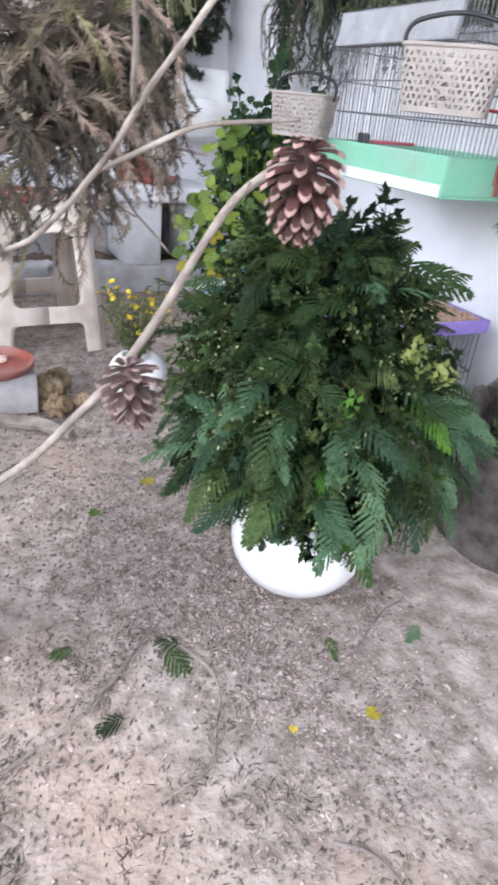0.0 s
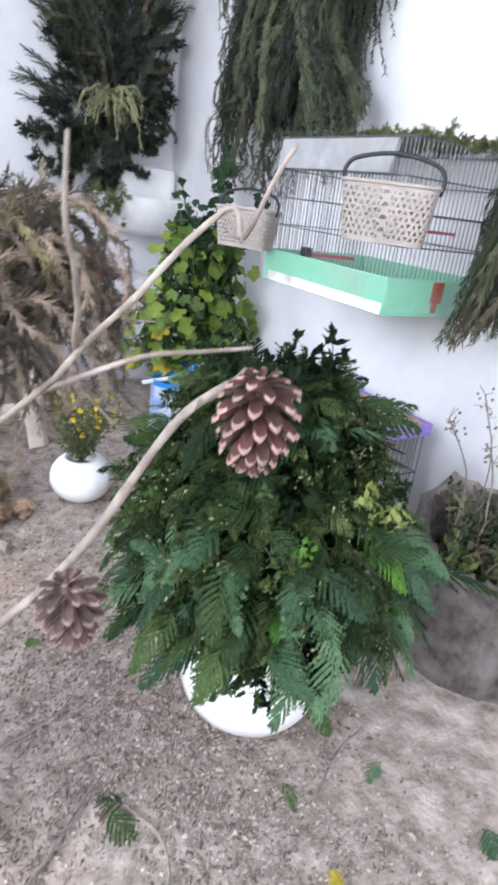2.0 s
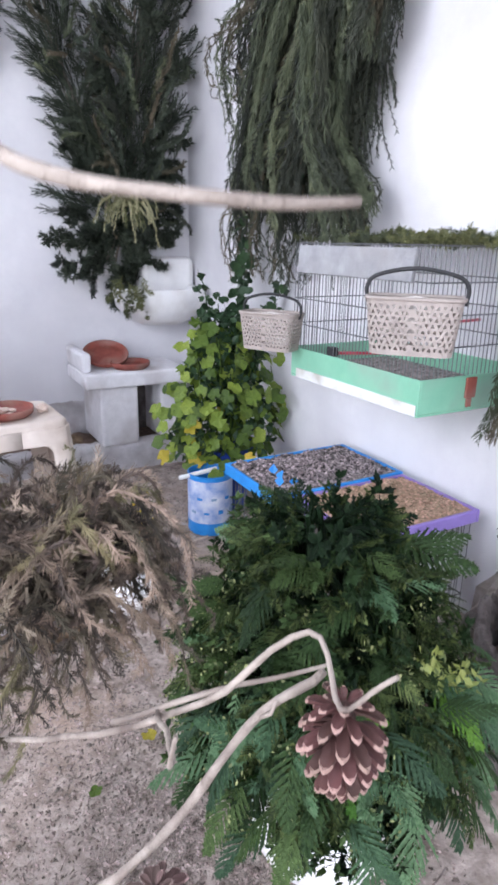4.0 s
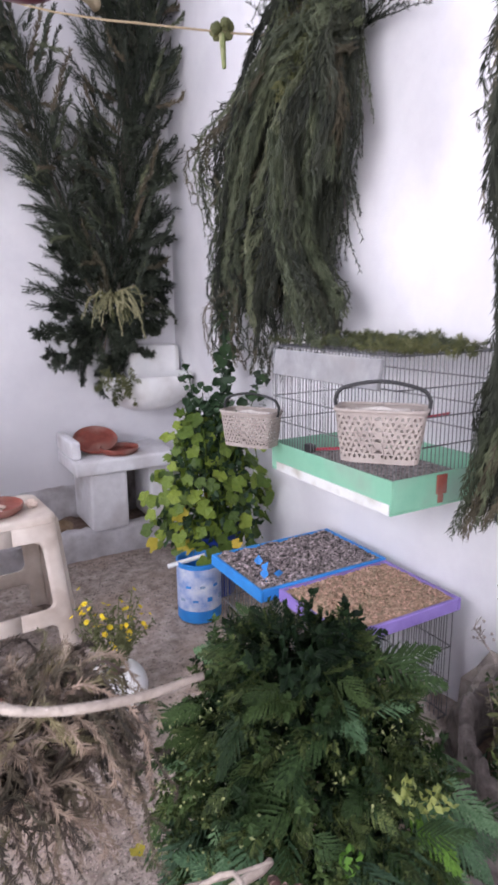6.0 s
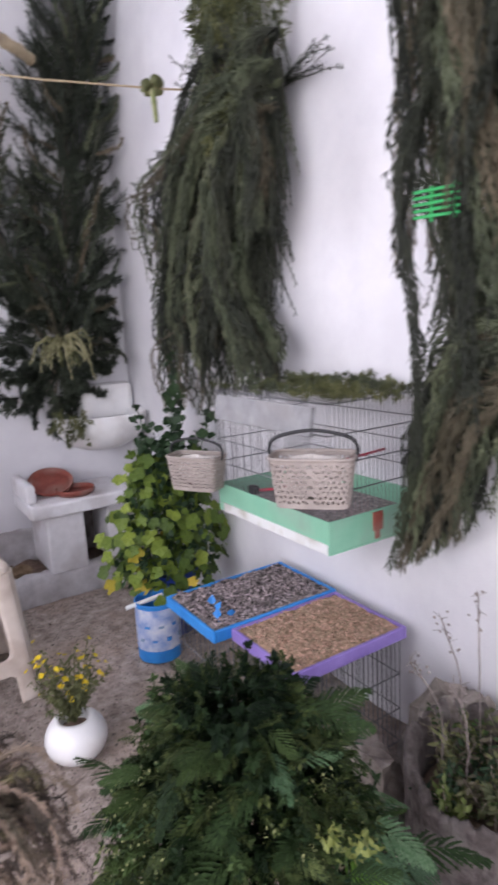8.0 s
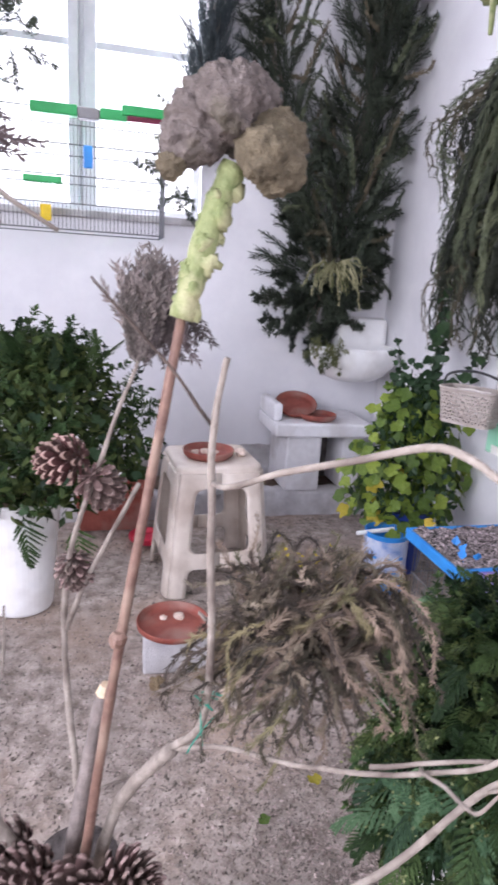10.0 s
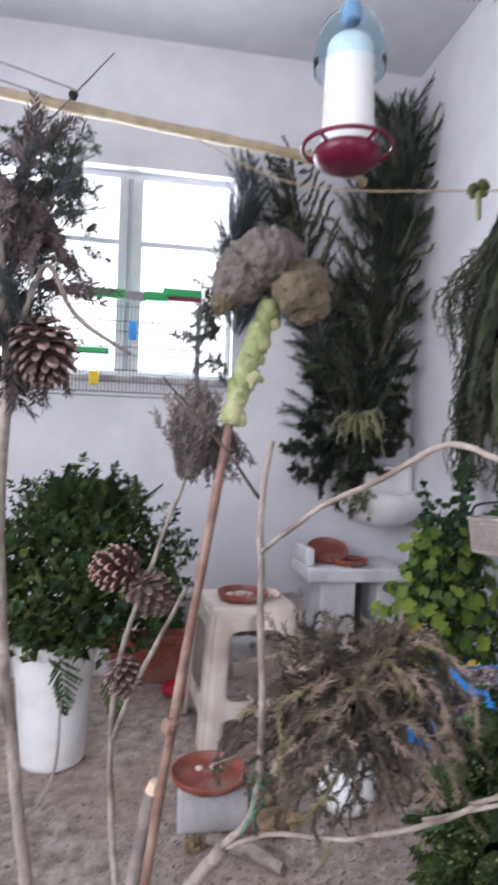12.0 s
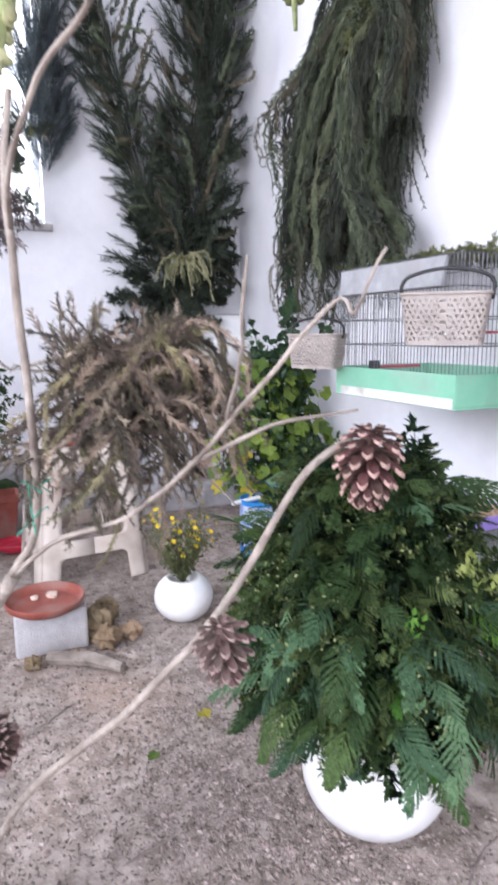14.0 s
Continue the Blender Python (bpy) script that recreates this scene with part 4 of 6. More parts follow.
# ---- baskets ----
def basket(loc, rz=0.0, group="hanging baskets", label=""):
    s = thing("basket", label, "basket", loc, group, rz)
    LX, LY, H = 0.052, 0.093, 0.106
    cols, rows = 44, 8

    fine = []
    for i in range(721):
        a = 2 * math.pi * i / 720
        q = Vector((math.copysign(abs(math.cos(a)) ** 0.38, math.cos(a)) * LX, math.copysign(abs(math.sin(a)) ** 0.38, math.sin(a)) * LY, 0))
        fine.append((a, q, fine[-1][2] + (q - fine[-1][1]).length if fine else 0.0))

    def ARC(u):
        """The angle at which a share u of the outline has been walked."""
        want = u * fine[-1][2]
        return float(np.interp(want, [f[2] for f in fine], [f[0] for f in fine]))

    def at(u, v):
        a = ARC(u % 1.0)
        k = 0.86 + 0.14 * v
        ex = 0.38
        cx, sy = math.cos(a), math.sin(a)
        return Vector((math.copysign(abs(cx) ** ex, cx) * LX * k, math.copysign(abs(sy) ** ex, sy) * LY * k, H * v))
    b = Buf()
    for i in range(cols):
        for j in range(rows):
            o = 0.5 * (j % 2)
            u0, u1, v0, v1 = (i + o) / cols, (i + 1 + o) / cols, 0.06 + 0.86 * j / rows, 0.06 + 0.86 * (j + 1) / rows
            um, vm, du, dv = (u0 + u1) / 2, (v0 + v1) / 2, (u1 - u0) * 0.36, (v1 - v0) * 0.33 * (1 if i % 2 else -1)
            o4 = [at(u0, v0), at(u1, v0), at(u1, v1), at(u0, v1)]
            i4 = [at(um - du, vm - dv), at(um + du, vm - dv), at(um + du * 0.12, vm + dv), at(um - du * 0.12, vm + dv)]
            if dv < 0:
                i4 = [i4[3], i4[2], i4[1], i4[0]]
            b.add(o4 + i4, [(0, 1, 5, 4), (1, 2, 6, 5), (2, 3, 7, 6), (3, 0, 4, 7)])
    for v0, v1 in ((0, 0.06), (0.92, 1.0)):
        for i in range(cols):
            b.add([at(i / cols, v0), at((i + 1) / cols, v0), at((i + 1) / cols, v1), at(i / cols, v1)], [(0, 1, 2, 3)])
    b.add([at(i / cols, 0) for i in range(cols)], [tuple(range(cols))])
    part("wall", b, M_BASKET, s, "perforated ivory plastic", solid=0.0022)
    b = Buf()
    b.tube([at(i / cols, 1.0) for i in range(cols + 1)], 0.0042, 6)
    part("rim", b, M_BASKET, s, smooth=True)
    b = Buf()
    pts = [Vector((0, -LY, H - 0.012)), Vector((0, -LY - 0.003, H + 0.02)), Vector((0, -LY * 0.8, H + 0.042)), Vector((0, 0, H + 0.055)), Vector((0, LY * 0.8, H + 0.042)), Vector((0, LY + 0.003, H + 0.02)), Vector((0, LY, H - 0.012))]
    b.tube(wiggle(pts, 5, 0), 0.0042, 8)
    part("handle", b, M_BLACKP, s, "black plastic handle", smooth=True)
    b = Buf()
    b.sphere((0, 0, H * 0.62), 0.045, 0.5, 18, 4, 0.8)
    b.v = [(x * 0.85, y * 1.55, z) for x, y, z in b.v]
    part("nest_lining", b, M_CLOTH, s, "pale nest lining")
    return s


basket((0.842, 1.415, 0.764), 42, group="hanging baskets", label="perforated ivory plastic basket with black handle hung on the cage front").scale = (0.94, 0.94, 0.94)
basket((0.848, 1.935, 0.692), 30, group="hanging baskets", label="ivory plastic basket with black handle hung at the cage corner").scale = (0.86, 0.86, 0.86)


# ---- seed trays on wire frames ----
def seed_tray(x0, x1, y0, y1, z, m, label, seedm, seedlabel, seed, size):
    t = thing("seed_tray", label, "tray", (x0, y0, z), "seed trays")
    X, Y, w, H = x1 - x0, y1 - y0, 0.011, 0.033
    b = Buf()
    b.box((w, w, 0), (X - w, Y - w, 0.006))
    b.box((0, 0, 0), (w, Y, H))
    b.box((X - w, 0, 0), (X, Y, H))
    b.box((w, 0, 0), (X - w, w, H))
    b.box((w, Y - w, 0), (X - w, Y, H))
    part("tray", b, m, t, bevel=0.003)
    g = thing("seed_heap", seedlabel, "seeds", (x0, y0, z + 0.006))
    g["kind"] = "stuff"
    b = Buf()
    n = 20
    b.add([(w + (X - 2 * w) * i / n, w + (Y - 2 * w) * j / n, 0.022 + 0.009 * noise.noise(Vector((i * 0.4, j * 0.4, seed)))) for j in range(n + 1) for i in range(n + 1)],
          [(j * (n + 1) + i, j * (n + 1) + i + 1, (j + 1) * (n + 1) + i + 1, (j + 1) * (n + 1) + i) for j in range(n) for i in range(n)])
    r = random.Random(seed)
    for k in range(3200):
        u, v = r.random(), r.random()
        p = Vector((w + (X - 2 * w) * (0.02 + 0.96 * u), w + (Y - 2 * w) * (0.02 + 0.96 * v), 0))
        p.z = 0.024 + 0.009 * noise.noise(Vector((u * n * 0.4, v * n * 0.4, seed))) + r.uniform(-0.001, 0.003)
        d = Vector((r.uniform(-1, 1), r.uniform(-1, 1), r.uniform(-0.4, 0.4))).normalized() * size * r.uniform(0.7, 1.2)
        s = d.cross(Vector((0, 0, 1))).normalized() * size * 0.36
        up = Vector((0, 0, size * 0.3))
        b.add([p - d, p + s, p + d, p - s, p + up], [(0, 1, 4), (1, 2, 4), (2, 3, 4), (3, 0, 4)])
    part("seeds", b, seedm, g)["kind"] = "stuff"
    return t


seed_tray(0.772, 1.195, 1.764, 2.048, 0.313, M_BLUEP, "bright blue plastic tray of seed husks", M_SEED, "heap of grey and black seed husks", 3, 0.0105)
seed_tray(0.825, 1.19, 1.484, 1.762, 0.309, M_PURPLEP, "purple plastic tray of wheat grain", M_GRAIN, "heap of golden brown wheat grain", 4, 0.0078)
for k in range(6):
    b = Buf()
    b.blade(Vector((0, 0, 0)), rv(1) + Vector((0, 0, 0.3)), Vector((0, 0, 1)), 0.034, 0.026)
    solo("plastic_scrap", b, M_BLUEP, "torn blue plastic scrap lying on the seeds", "scrap", "blue plastic scraps", m=pose(0.81 + R.uniform(-0.01, 0.06), 1.84 + R.uniform(-0.04, 0.07), 0.342))


def wire_frame(x0, x1, y0, y1, h, label):
    f = thing("wire_frame", label, "wire cage", (x0, y0, 0), "wire frames under trays")
    X, Y = x1 - x0, y1 - y0
    u = Buf()
    u.tube([(0, 0, 0), (0, 0, h)], 0.0012, 5)
    me = u.mesh("wire", M_WIRE)
    for i in range(int(Y / 0.017) + 1):
        part("wire", me, None, f, m=pose(0, min(Y, i * 0.017), 0))
        part("wire", me, None, f, m=pose(X, min(Y, i * 0.017), 0))
    for i in range(1, int(X / 0.017)):
        part("wire", me, None, f, m=pose(i * 0.017, 0, 0))
        part("wire", me, None, f, m=pose(i * 0.017, Y, 0))
    for z in (0.004, h * 0.33, h * 0.66, h - 0.003):
        b = Buf()
        b.tube([(0, 0, z), (X, 0, z), (X, Y, z), (0, Y, z), (0, 0, z)], 0.002, 5)
        part("rail", b, M_WIRE, f)


wire_frame(0.845, 1.18, 1.50, 1.75, 0.308, "dark wire cage frame carrying the purple tray")
wire_frame(0.80, 1.185, 1.775, 2.035, 0.312, "dark wire cage frame carrying the blue tray")

# ---- blue pot with the light green plant, and the printed tin ----
BP = Vector((0.985, 2.48, 0))
bp = thing("plant_pot", "dark blue plastic plant pot", "plant pot", BP)
b = Buf()
b.lathe([(0.082, 0), (0.085, 0.01), (0.108, 0.225), (0.116, 0.227), (0.117, 0.25), (0.110, 0.25), (0.104, 0.226), (0.1, 0.22), (0.001, 0.22)], 36)
part("pot", b, M_NAVYP, bp, smooth=False)
gera = thing("leafy_plant", "light green round-leaved plant growing in the blue pot", "plant", BP + Vector((0, 0, 0.22)))
for i in range(298):
    a = i * 2.39996
    z = 0.0 + 0.47 * (i / 298) ** 1.3
    rr = (0.265 - 0.42 * max(0, z - 0.14)) * R.uniform(0.35, 1.0) * (1 + 0.18 * math.sin(3 * a + 9 * z))
    p = Vector((rr * math.cos(a) * 1.0, rr * math.sin(a) * 0.8, z + R.uniform(-0.03, 0.02)))
    if p.x > 0.235:
        p.x = 0.235
    nrm = Vector((p.x * 2, p.y * 2 - 0.3, 0.35)) + rv(0.35)
    part("leaf", R.choice(GERAY if R.random() > 0.95 else GERA), None, gera, m=turn(p, nrm, R.uniform(0, 360), R.uniform(0.034, 0.066)))
b = Buf()
for i in range(12):
    a = i * 2.4
    b.tube(wiggle([(0.02 * math.cos(a), 0.02 * math.sin(a), 0), (0.08 * math.cos(a), 0.06 * math.sin(a), 0.2), (0.12 * math.cos(a), 0.08 * math.sin(a), 0.42)], 4, 0.004), 0.004, 5)
part("stem", b, M_GERA, gera)
# small dark leaves inside carry the shade between the light ones as colour
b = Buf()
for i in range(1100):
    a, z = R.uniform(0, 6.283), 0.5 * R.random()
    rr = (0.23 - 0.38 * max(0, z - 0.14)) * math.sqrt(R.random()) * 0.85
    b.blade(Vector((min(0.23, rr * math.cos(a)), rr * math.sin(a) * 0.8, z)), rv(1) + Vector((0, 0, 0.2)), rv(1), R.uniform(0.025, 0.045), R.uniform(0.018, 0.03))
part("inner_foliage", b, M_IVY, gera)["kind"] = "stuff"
vine = thing("vine", "thin vine with small dark leaves climbing from the blue pot", "plant", BP + Vector((0.06, 0.05, 0.22)))
for i, (px_, py_, pz_) in enumerate(((0.10, 0.12, 0.72), (0.02, -0.02, 0.66), (-0.04, 0.18, 0.60), (0.14, -0.08, 0.58), (0.06, 0.05, 0.78), (0.10, -0.02, 0.50), (-0.02, 0.08, 0.52))):
    b = Buf()
    c = wiggle([(0, 0, 0), (px_ * 0.5, py_ * 0.4, pz_ * 0.5), (px_, py_, pz_)], 10, 0.012, i)
    b.tube(c, 0.0022, 5)
    part("stem", b, M_IVY, vine)
    for q in c[5:]:
        for k in range(3):
            part("leaf", R.choice(IVY), None, vine, m=turn(q + rv(0.028), rv(1) + Vector((-0.3, -0.6, 0.3)), R.uniform(0, 360), R.uniform(0.022, 0.042)))

tin = thing("tin", "white and blue printed paint tin standing on the floor", "tin", (0.862, 2.335, 0))
b = Buf()
b.lathe([(0.074, 0), (0.076, 0.003), (0.076, 0.205), (0.078, 0.21), (0.074, 0.212), (0.071, 0.205), (0.071, 0.06), (0.001, 0.06)], 36)
part("body", b, M_BLUEP, tin)
b = Buf()
b.lathe([(0.0768, 0.045), (0.0768, 0.195)], 36)
b.f, b.mi = b.f[:-2], b.mi[:-2]
part("label_sleeve", b, M_LABEL, tin, "pale printed label")
for i in range(7):
    a = radians(200 + 18 * i)
    b = Buf()
    hh = R.uniform(0.006, 0.014)
    b.box((-0.001, -0.009, 0), (0.001, 0.009, hh), Matrix.Translation((0.0785 * math.cos(a), 0.0785 * math.sin(a), 0.08 + 0.05 * (i % 2))) @ pose(0, 0, 0, 0, 0, math.degrees(a)))
    part("print_bar", b, M_BLUEP if i % 3 else M_CAP, tin)
b = Buf()
b.tube([(-0.11, 0.01, 0.195), (0.02, -0.01, 0.215)], 0.008, 8)
solo("stick", b, M_WHITEP, "short white stick lying across the tin", "stick", m=pose(0.862, 2.335, 0.004))

# ---- block shelf, saucers and basin at the back wall ----
shelf = thing("block_shelf", "white painted block shelf standing on the kerb", "shelf", (0, 0, 0.105))
b = Buf()
b.box((0.69, 3.035, 0), (0.855, 3.325, 0.262))
part("pillar", b, M_FOAM, shelf, bevel=0.012)
b = Buf()
b.box((0.965, 3.06, 0), (1.06, 3.325, 0.262))
part("pillar", b, M_FOAM, shelf, bevel=0.012)
b = Buf()
b.box((0.625, 3.0, 0.263), (1.08, 3.325, 0.325))
part("slab", b, M_FOAM, shelf, bevel=0.01)
b = Buf()
b.box((0.625, 3.05, 0.3255), (0.665, 3.325, 0.405))
part("rim_block", b, M_FOAM, shelf, bevel=0.012)
# added dark panel stands in for the shade in the gap between the pillars
b = Buf()
b.box((0.855, 3.26, 0), (0.965, 3.325, 0.262))
part("back_panel", b, M_LOG, shelf)
saucer("saucer", (0.845, 3.10, 0.4305), 0.085, "terracotta saucer lying on the white block shelf")
saucer("saucer", (0.765, 3.19, 0.465), 0.098, "terracotta saucer leaning on the block shelf", tilt=(24, -4, 0))
basin = thing("basin", "white ceramic wall basin with twigs hanging over its rim", "basin", (1.03, 3.2, 0.60))
b = Buf()
b.lathe([(0.09, 0), (0.15, 0.025), (0.20, 0.08), (0.215, 0.15), (0.208, 0.16), (0.192, 0.152), (0.175, 0.10), (0.12, 0.065), (0.001, 0.058)], 40, sx=1.0, sy=0.80)
part("bowl", b, M_WHITE, basin, smooth=True)
b = Buf()
b.box((-0.06, 0.08, 0.1), (0.205, 0.175, 0.285))
part("back_splash", b, M_WHITE, basin, bevel=0.03)
saucer("saucer", (0.985, 3.165, 0.70), 0.07, "terracotta saucer sitting in the white basin")
drape = thing("trailing_twigs", "green twigs trailing over the white basin", "foliage", (0.93, 3.06, 0.76))
for i in range(10):
    p = Vector((R.uniform(-0.11, 0.02), R.uniform(-0.04, 0.05), R.uniform(-0.02, 0.06)))
    part("sprig", R.choice(OLV), None, drape, m=turn(p, Vector((R.uniform(-0.5, 0.5), -0.25, -1)), R.uniform(0, 360), R.uniform(0.07, 0.14)))

# ---- plastic stool ----
stool = thing("stool", "ivory plastic stool with cut-out sides", "stool", (0.258, 2.505, 0), rz=4)
H, T, B = 0.438, 0.143, 0.178


def rounded(w, rad, z, n=6):
    """One ring of a rounded square of half width w."""
    out = []
    for k in range(4):
        for i in range(n + 1):
            a = math.pi / 2 * (k + i / n)
            c = (math.copysign(w - rad, math.cos(math.pi / 2 * (k + 0.5))), math.copysign(w - rad, math.sin(math.pi / 2 * (k + 0.5))))
            out.append((c[0] + rad * math.cos(a), c[1] + rad * math.sin(a), z))
    return out


b = Buf()
rings = [rounded(T, 0.035, H - 0.022), rounded(T, 0.035, H - 0.008), rounded(T - 0.003, 0.034, H - 0.002), rounded(T - 0.012, 0.03, H), rounded(T - 0.05, 0.03, H - 0.003), rounded(0.02, 0.01, H - 0.004)]
n = len(rings[0])
b.add([q for g in rings for q in g], [(j * n + k, j * n + (k + 1) % n, (j + 1) * n + (k + 1) % n, (j + 1) * n + k) for j in range(len(rings) - 1) for k in range(n)] + [tuple((len(rings) - 1) * n + k for k in range(n))])
part("seat", b, M_STOOL, stool, smooth=True)


def opening(z, w):
    """Half width of the cut-out of a stool side at height z."""
    for z0, z1, leg, r0 in ((-0.1, 0.098, 0.064, 0.02), (0.150, 0.368, 0.064, 0.028)):
        if z0 < z < z1:
            e = min(z1 - z, z - z0 if z0 > 0 else 9)
            return w - leg - (r0 - math.sqrt(max(0, r0 * r0 - (r0 - e) ** 2)) if e < r0 else 0)
    return 0.0


zs = sorted({round(0.0 + (H - 0.02) * i / 60, 4) for i in range(61)} | {0.0979, 0.0981, 0.1499, 0.1501, 0.3679, 0.3681})
for k in range(4):
    rot = Matrix.Rotation(k * math.pi / 2, 4, "Z")
    b = Buf()
    for sg in (-1, 1):
        vs = []
        for z in zs:
            w = T + (B - T) * (1 - z / (H - 0.018))
            g = opening(z, w)
            row = [(g, w), ((g + w - 0.035) / 2, w), (w - 0.035, w)] + [(w - 0.035 + 0.035 * math.sin(a), w - 0.035 + 0.035 * math.cos(a)) for a in (0.26, 0.52, 0.7854)]
            vs += [rot @ Vector((sg * x, y, z)) for x, y in row]
        fs = [(6 * j + c, 6 * j + c + 1, 6 * j + c + 7, 6 * j + c + 6) for j in range(len(zs) - 1) for c in range(5)]
        b.add(vs, fs if sg > 0 else [f[::-1] for f in fs])
    part("side_panel", b, M_STOOL, stool, smooth=True, solid=0.007)
saucer("saucer", (0.245, 2.50, 0.4345), 0.088, "terracotta saucer with scraps of bread on the stool", crumbs=6)
b = Buf()
b.sphere((0, 0, 0.014), 0.019, 0.4, 12, 5, 0.8)
solo("pebble", b, M_BREAD, "pale pebble on the stool", "pebble", m=pose(0.357, 2.50, 0.434))

# ---- block with saucer and stones in the middle of the floor ----
b = Buf()
b.box((-0.088, -0.055, -0.004), (0.088, 0.055, 0.105))
solo("cement_block", b, M_CEMENT, "grey cement block carrying a saucer", "block", m=pose(0.088, 1.985, 0, 0, 0, -3), bevel=0.006)
saucer("saucer", (0.078, 1.975, 0.1055), 0.098, "terracotta saucer with a scrap of bread on the cement block", crumbs=2)
for i, (x, y, r) in enumerate(((0.205, 1.97, 0.042), (0.215, 1.90, 0.03), (0.235, 2.04, 0.035), (0.03, 1.87, 0.022), (0.13, 1.87, 0.018), (0.285, 1.93, 0.028))):
    rock((x, y, 0), r, "ochre stone beside the cement block", 11 + i, 1.0 if i < 3 else 0.7, M_YROCK, "ochre stones")
for i in range(9):
    rock((0.46 + 0.035 * (i % 5) + R.uniform(-0.01, 0.01), 3.15 + 0.05 * (i // 5) + R.uniform(-0.01, 0.03), 0.088), R.uniform(0.02, 0.034), "crumbly brown stone lying in the bed", 31 + i, 0.8, M_YROCK, "bed stones")
b = Buf()
b.tube([(0, 0, 0), (0.09, -0.07, 0.012), (0.15, -0.14, 0.01)], [0.016, 0.018, 0.013], 8)
solo("wood_piece", b, M_BARK, "short thick piece of branch on the floor", "wood", m=pose(0.07, 1.885, 0.012))

# ---- tall white planter on the far side ----
tp = thing("tall_planter", "tall flared white planter", "planter", (-0.355, 2.35, 0))
b = Buf()
b.lathe([(0.092, 0), (0.096, 0.01), (0.108, 0.2), (0.122, 0.33), (0.128, 0.335), (0.130, 0.365), (0.121, 0.367), (0.115, 0.345), (0.001, 0.34)], 40)
part("pot", b, M_WHITE, tp, smooth=False)
b = Buf()
b.tube([(0.126 * math.cos(k * math.pi / 24), 0.126 * math.sin(k * math.pi / 24), 0.361) for k in range(49)], 0.0065, 8)
part("rim", b, M_WHITE, tp, smooth=True)
b = Buf()
b.lathe([(0.115, 0.342), (0.06, 0.352), (0.001, 0.355)], 24)
part("soil", b, M_DARKSOIL, tp)
bush = thing("leafy_bush", "dense dark green leafy plant in the tall planter", "plant", (-0.285, 2.35, 0.355))
for i in range(296):
    a = i * 2.39996
    z = 0.01 + 0.47 * (i / 296)
    rr = 0.34 * math.sin(math.pi * min(1.0, 0.28 + 0.62 * z / 0.46)) * R.uniform(0.45, 1.0)
    p = Vector((rr * math.cos(a), rr * math.sin(a) * 0.85, z))
    part("leaf" if i % 3 == 0 else "leaf_tuft", R.choice(IVY) if i % 3 == 0 else R.choice(TUFTS[1::3]), None, bush, m=turn(p, Vector((p.x, p.y, 0.22)) + rv(0.15), R.uniform(0, 360), R.uniform(0.03, 0.05) if i % 3 == 0 else R.uniform(0.05, 0.085)))
b = Buf()
for i in range(3400):
    a, z = R.uniform(0, 6.283), 0.0 + 0.47 * R.random()
    rr = 0.31 * math.sin(math.pi * min(1.0, 0.28 + 0.62 * z / 0.46)) * math.sqrt(R.random())
    b.blade(Vector((rr * math.cos(a), rr * math.sin(a) * 0.85, z)), rv(1), rv(1), R.uniform(0.03, 0.055), R.uniform(0.014, 0.028))
part("inner_foliage", b, M_FERNO, bush)["kind"] = "stuff"
for i in range(24):
    a = i * 2.4
    p = Vector((0.18 * math.cos(a) * R.uniform(0.3, 1), 0.16 * math.sin(a) * R.uniform(0.3, 1), 0.40))
    part("shoot", R.choice(FERN), None, bush, m=turn(p, Vector((p.x, p.y, 0.5)), R.uniform(0, 360), R.uniform(0.06, 0.1)))
for q in ((-0.04, -0.15, 0.0), (0.1, -0.14, -0.04)):
    part("shoot", FERN[1], None, bush, m=turn(q, (0.2, -0.4, -1), 40, 0.14))
tpot = thing("terracotta_trough", "long terracotta planting trough standing by the kerb", "planter", (-0.065, 2.952, 0.0))
b = Buf()
lo = [(-0.15, -0.055), (0.15, -0.055), (0.15, 0.055), (-0.15, 0.055)]
rings = [(0.88, 0.0), (1.0, 0.148), (1.05, 0.150), (1.05, 0.182), (0.96, 0.182), (0.93, 0.155), (0.5, 0.152)]
b.add([(x * k, y * k, z) for k, z in rings for x, y in lo], [(4 * j + i, 4 * j + (i + 1) % 4, 4 * j + 4 + (i + 1) % 4, 4 * j + 4 + i) for j in range(len(rings) - 1) for i in range(4)] + [(3, 2, 1, 0), (24, 25, 26, 27)])
part("pot", b, M_TERRA, tpot, bevel=0.006)
saucer("tray", (0.06, 2.79, 0.0), 0.07, "shallow red plastic tray on the floor", "", tint=M_REDP)
b = Buf()
b.sphere((0, 0, 0.05), 0.055, 0.2, 16, 3, 0.9)
solo("melon", b, M_FERN, "small dark green gourd lying in the bed", "gourd", smooth=True, m=pose(0.05, 3.2, 0.08))
b = Buf()
b.lathe([(0.05, 0), (0.09, 0.012), (0.095, 0.016), (0.085, 0.014), (0.001, 0.006)], 24)
solo("plate", b, M_WHITE, "white plate propped in the bed", "plate", m=pose(-0.10, 3.22, 0.15, 65, 0, 10))


# ---- branch arrangement with pine cones, close to the camera ----
ARR = Vector((-0.135, 1.13, 0))
stump = thing("stump", "upright cut log holding the branch arrangement", "stump", ARR)
b = Buf()
b.lathe([(0.060, -0.004), (0.064, 0.02), (0.056, 0.18), (0.054, 0.31), (0.05, 0.318), (0.001, 0.32)], 30)
part("trunk", b, M_LOG, stump)
arr = thing("branch_arrangement", "bare twigs standing upright with pine cones tied to them", "branch arrangement", ARR + Vector((0, 0, 0.315)))
O = ARR + Vector((0, 0, 0.315))


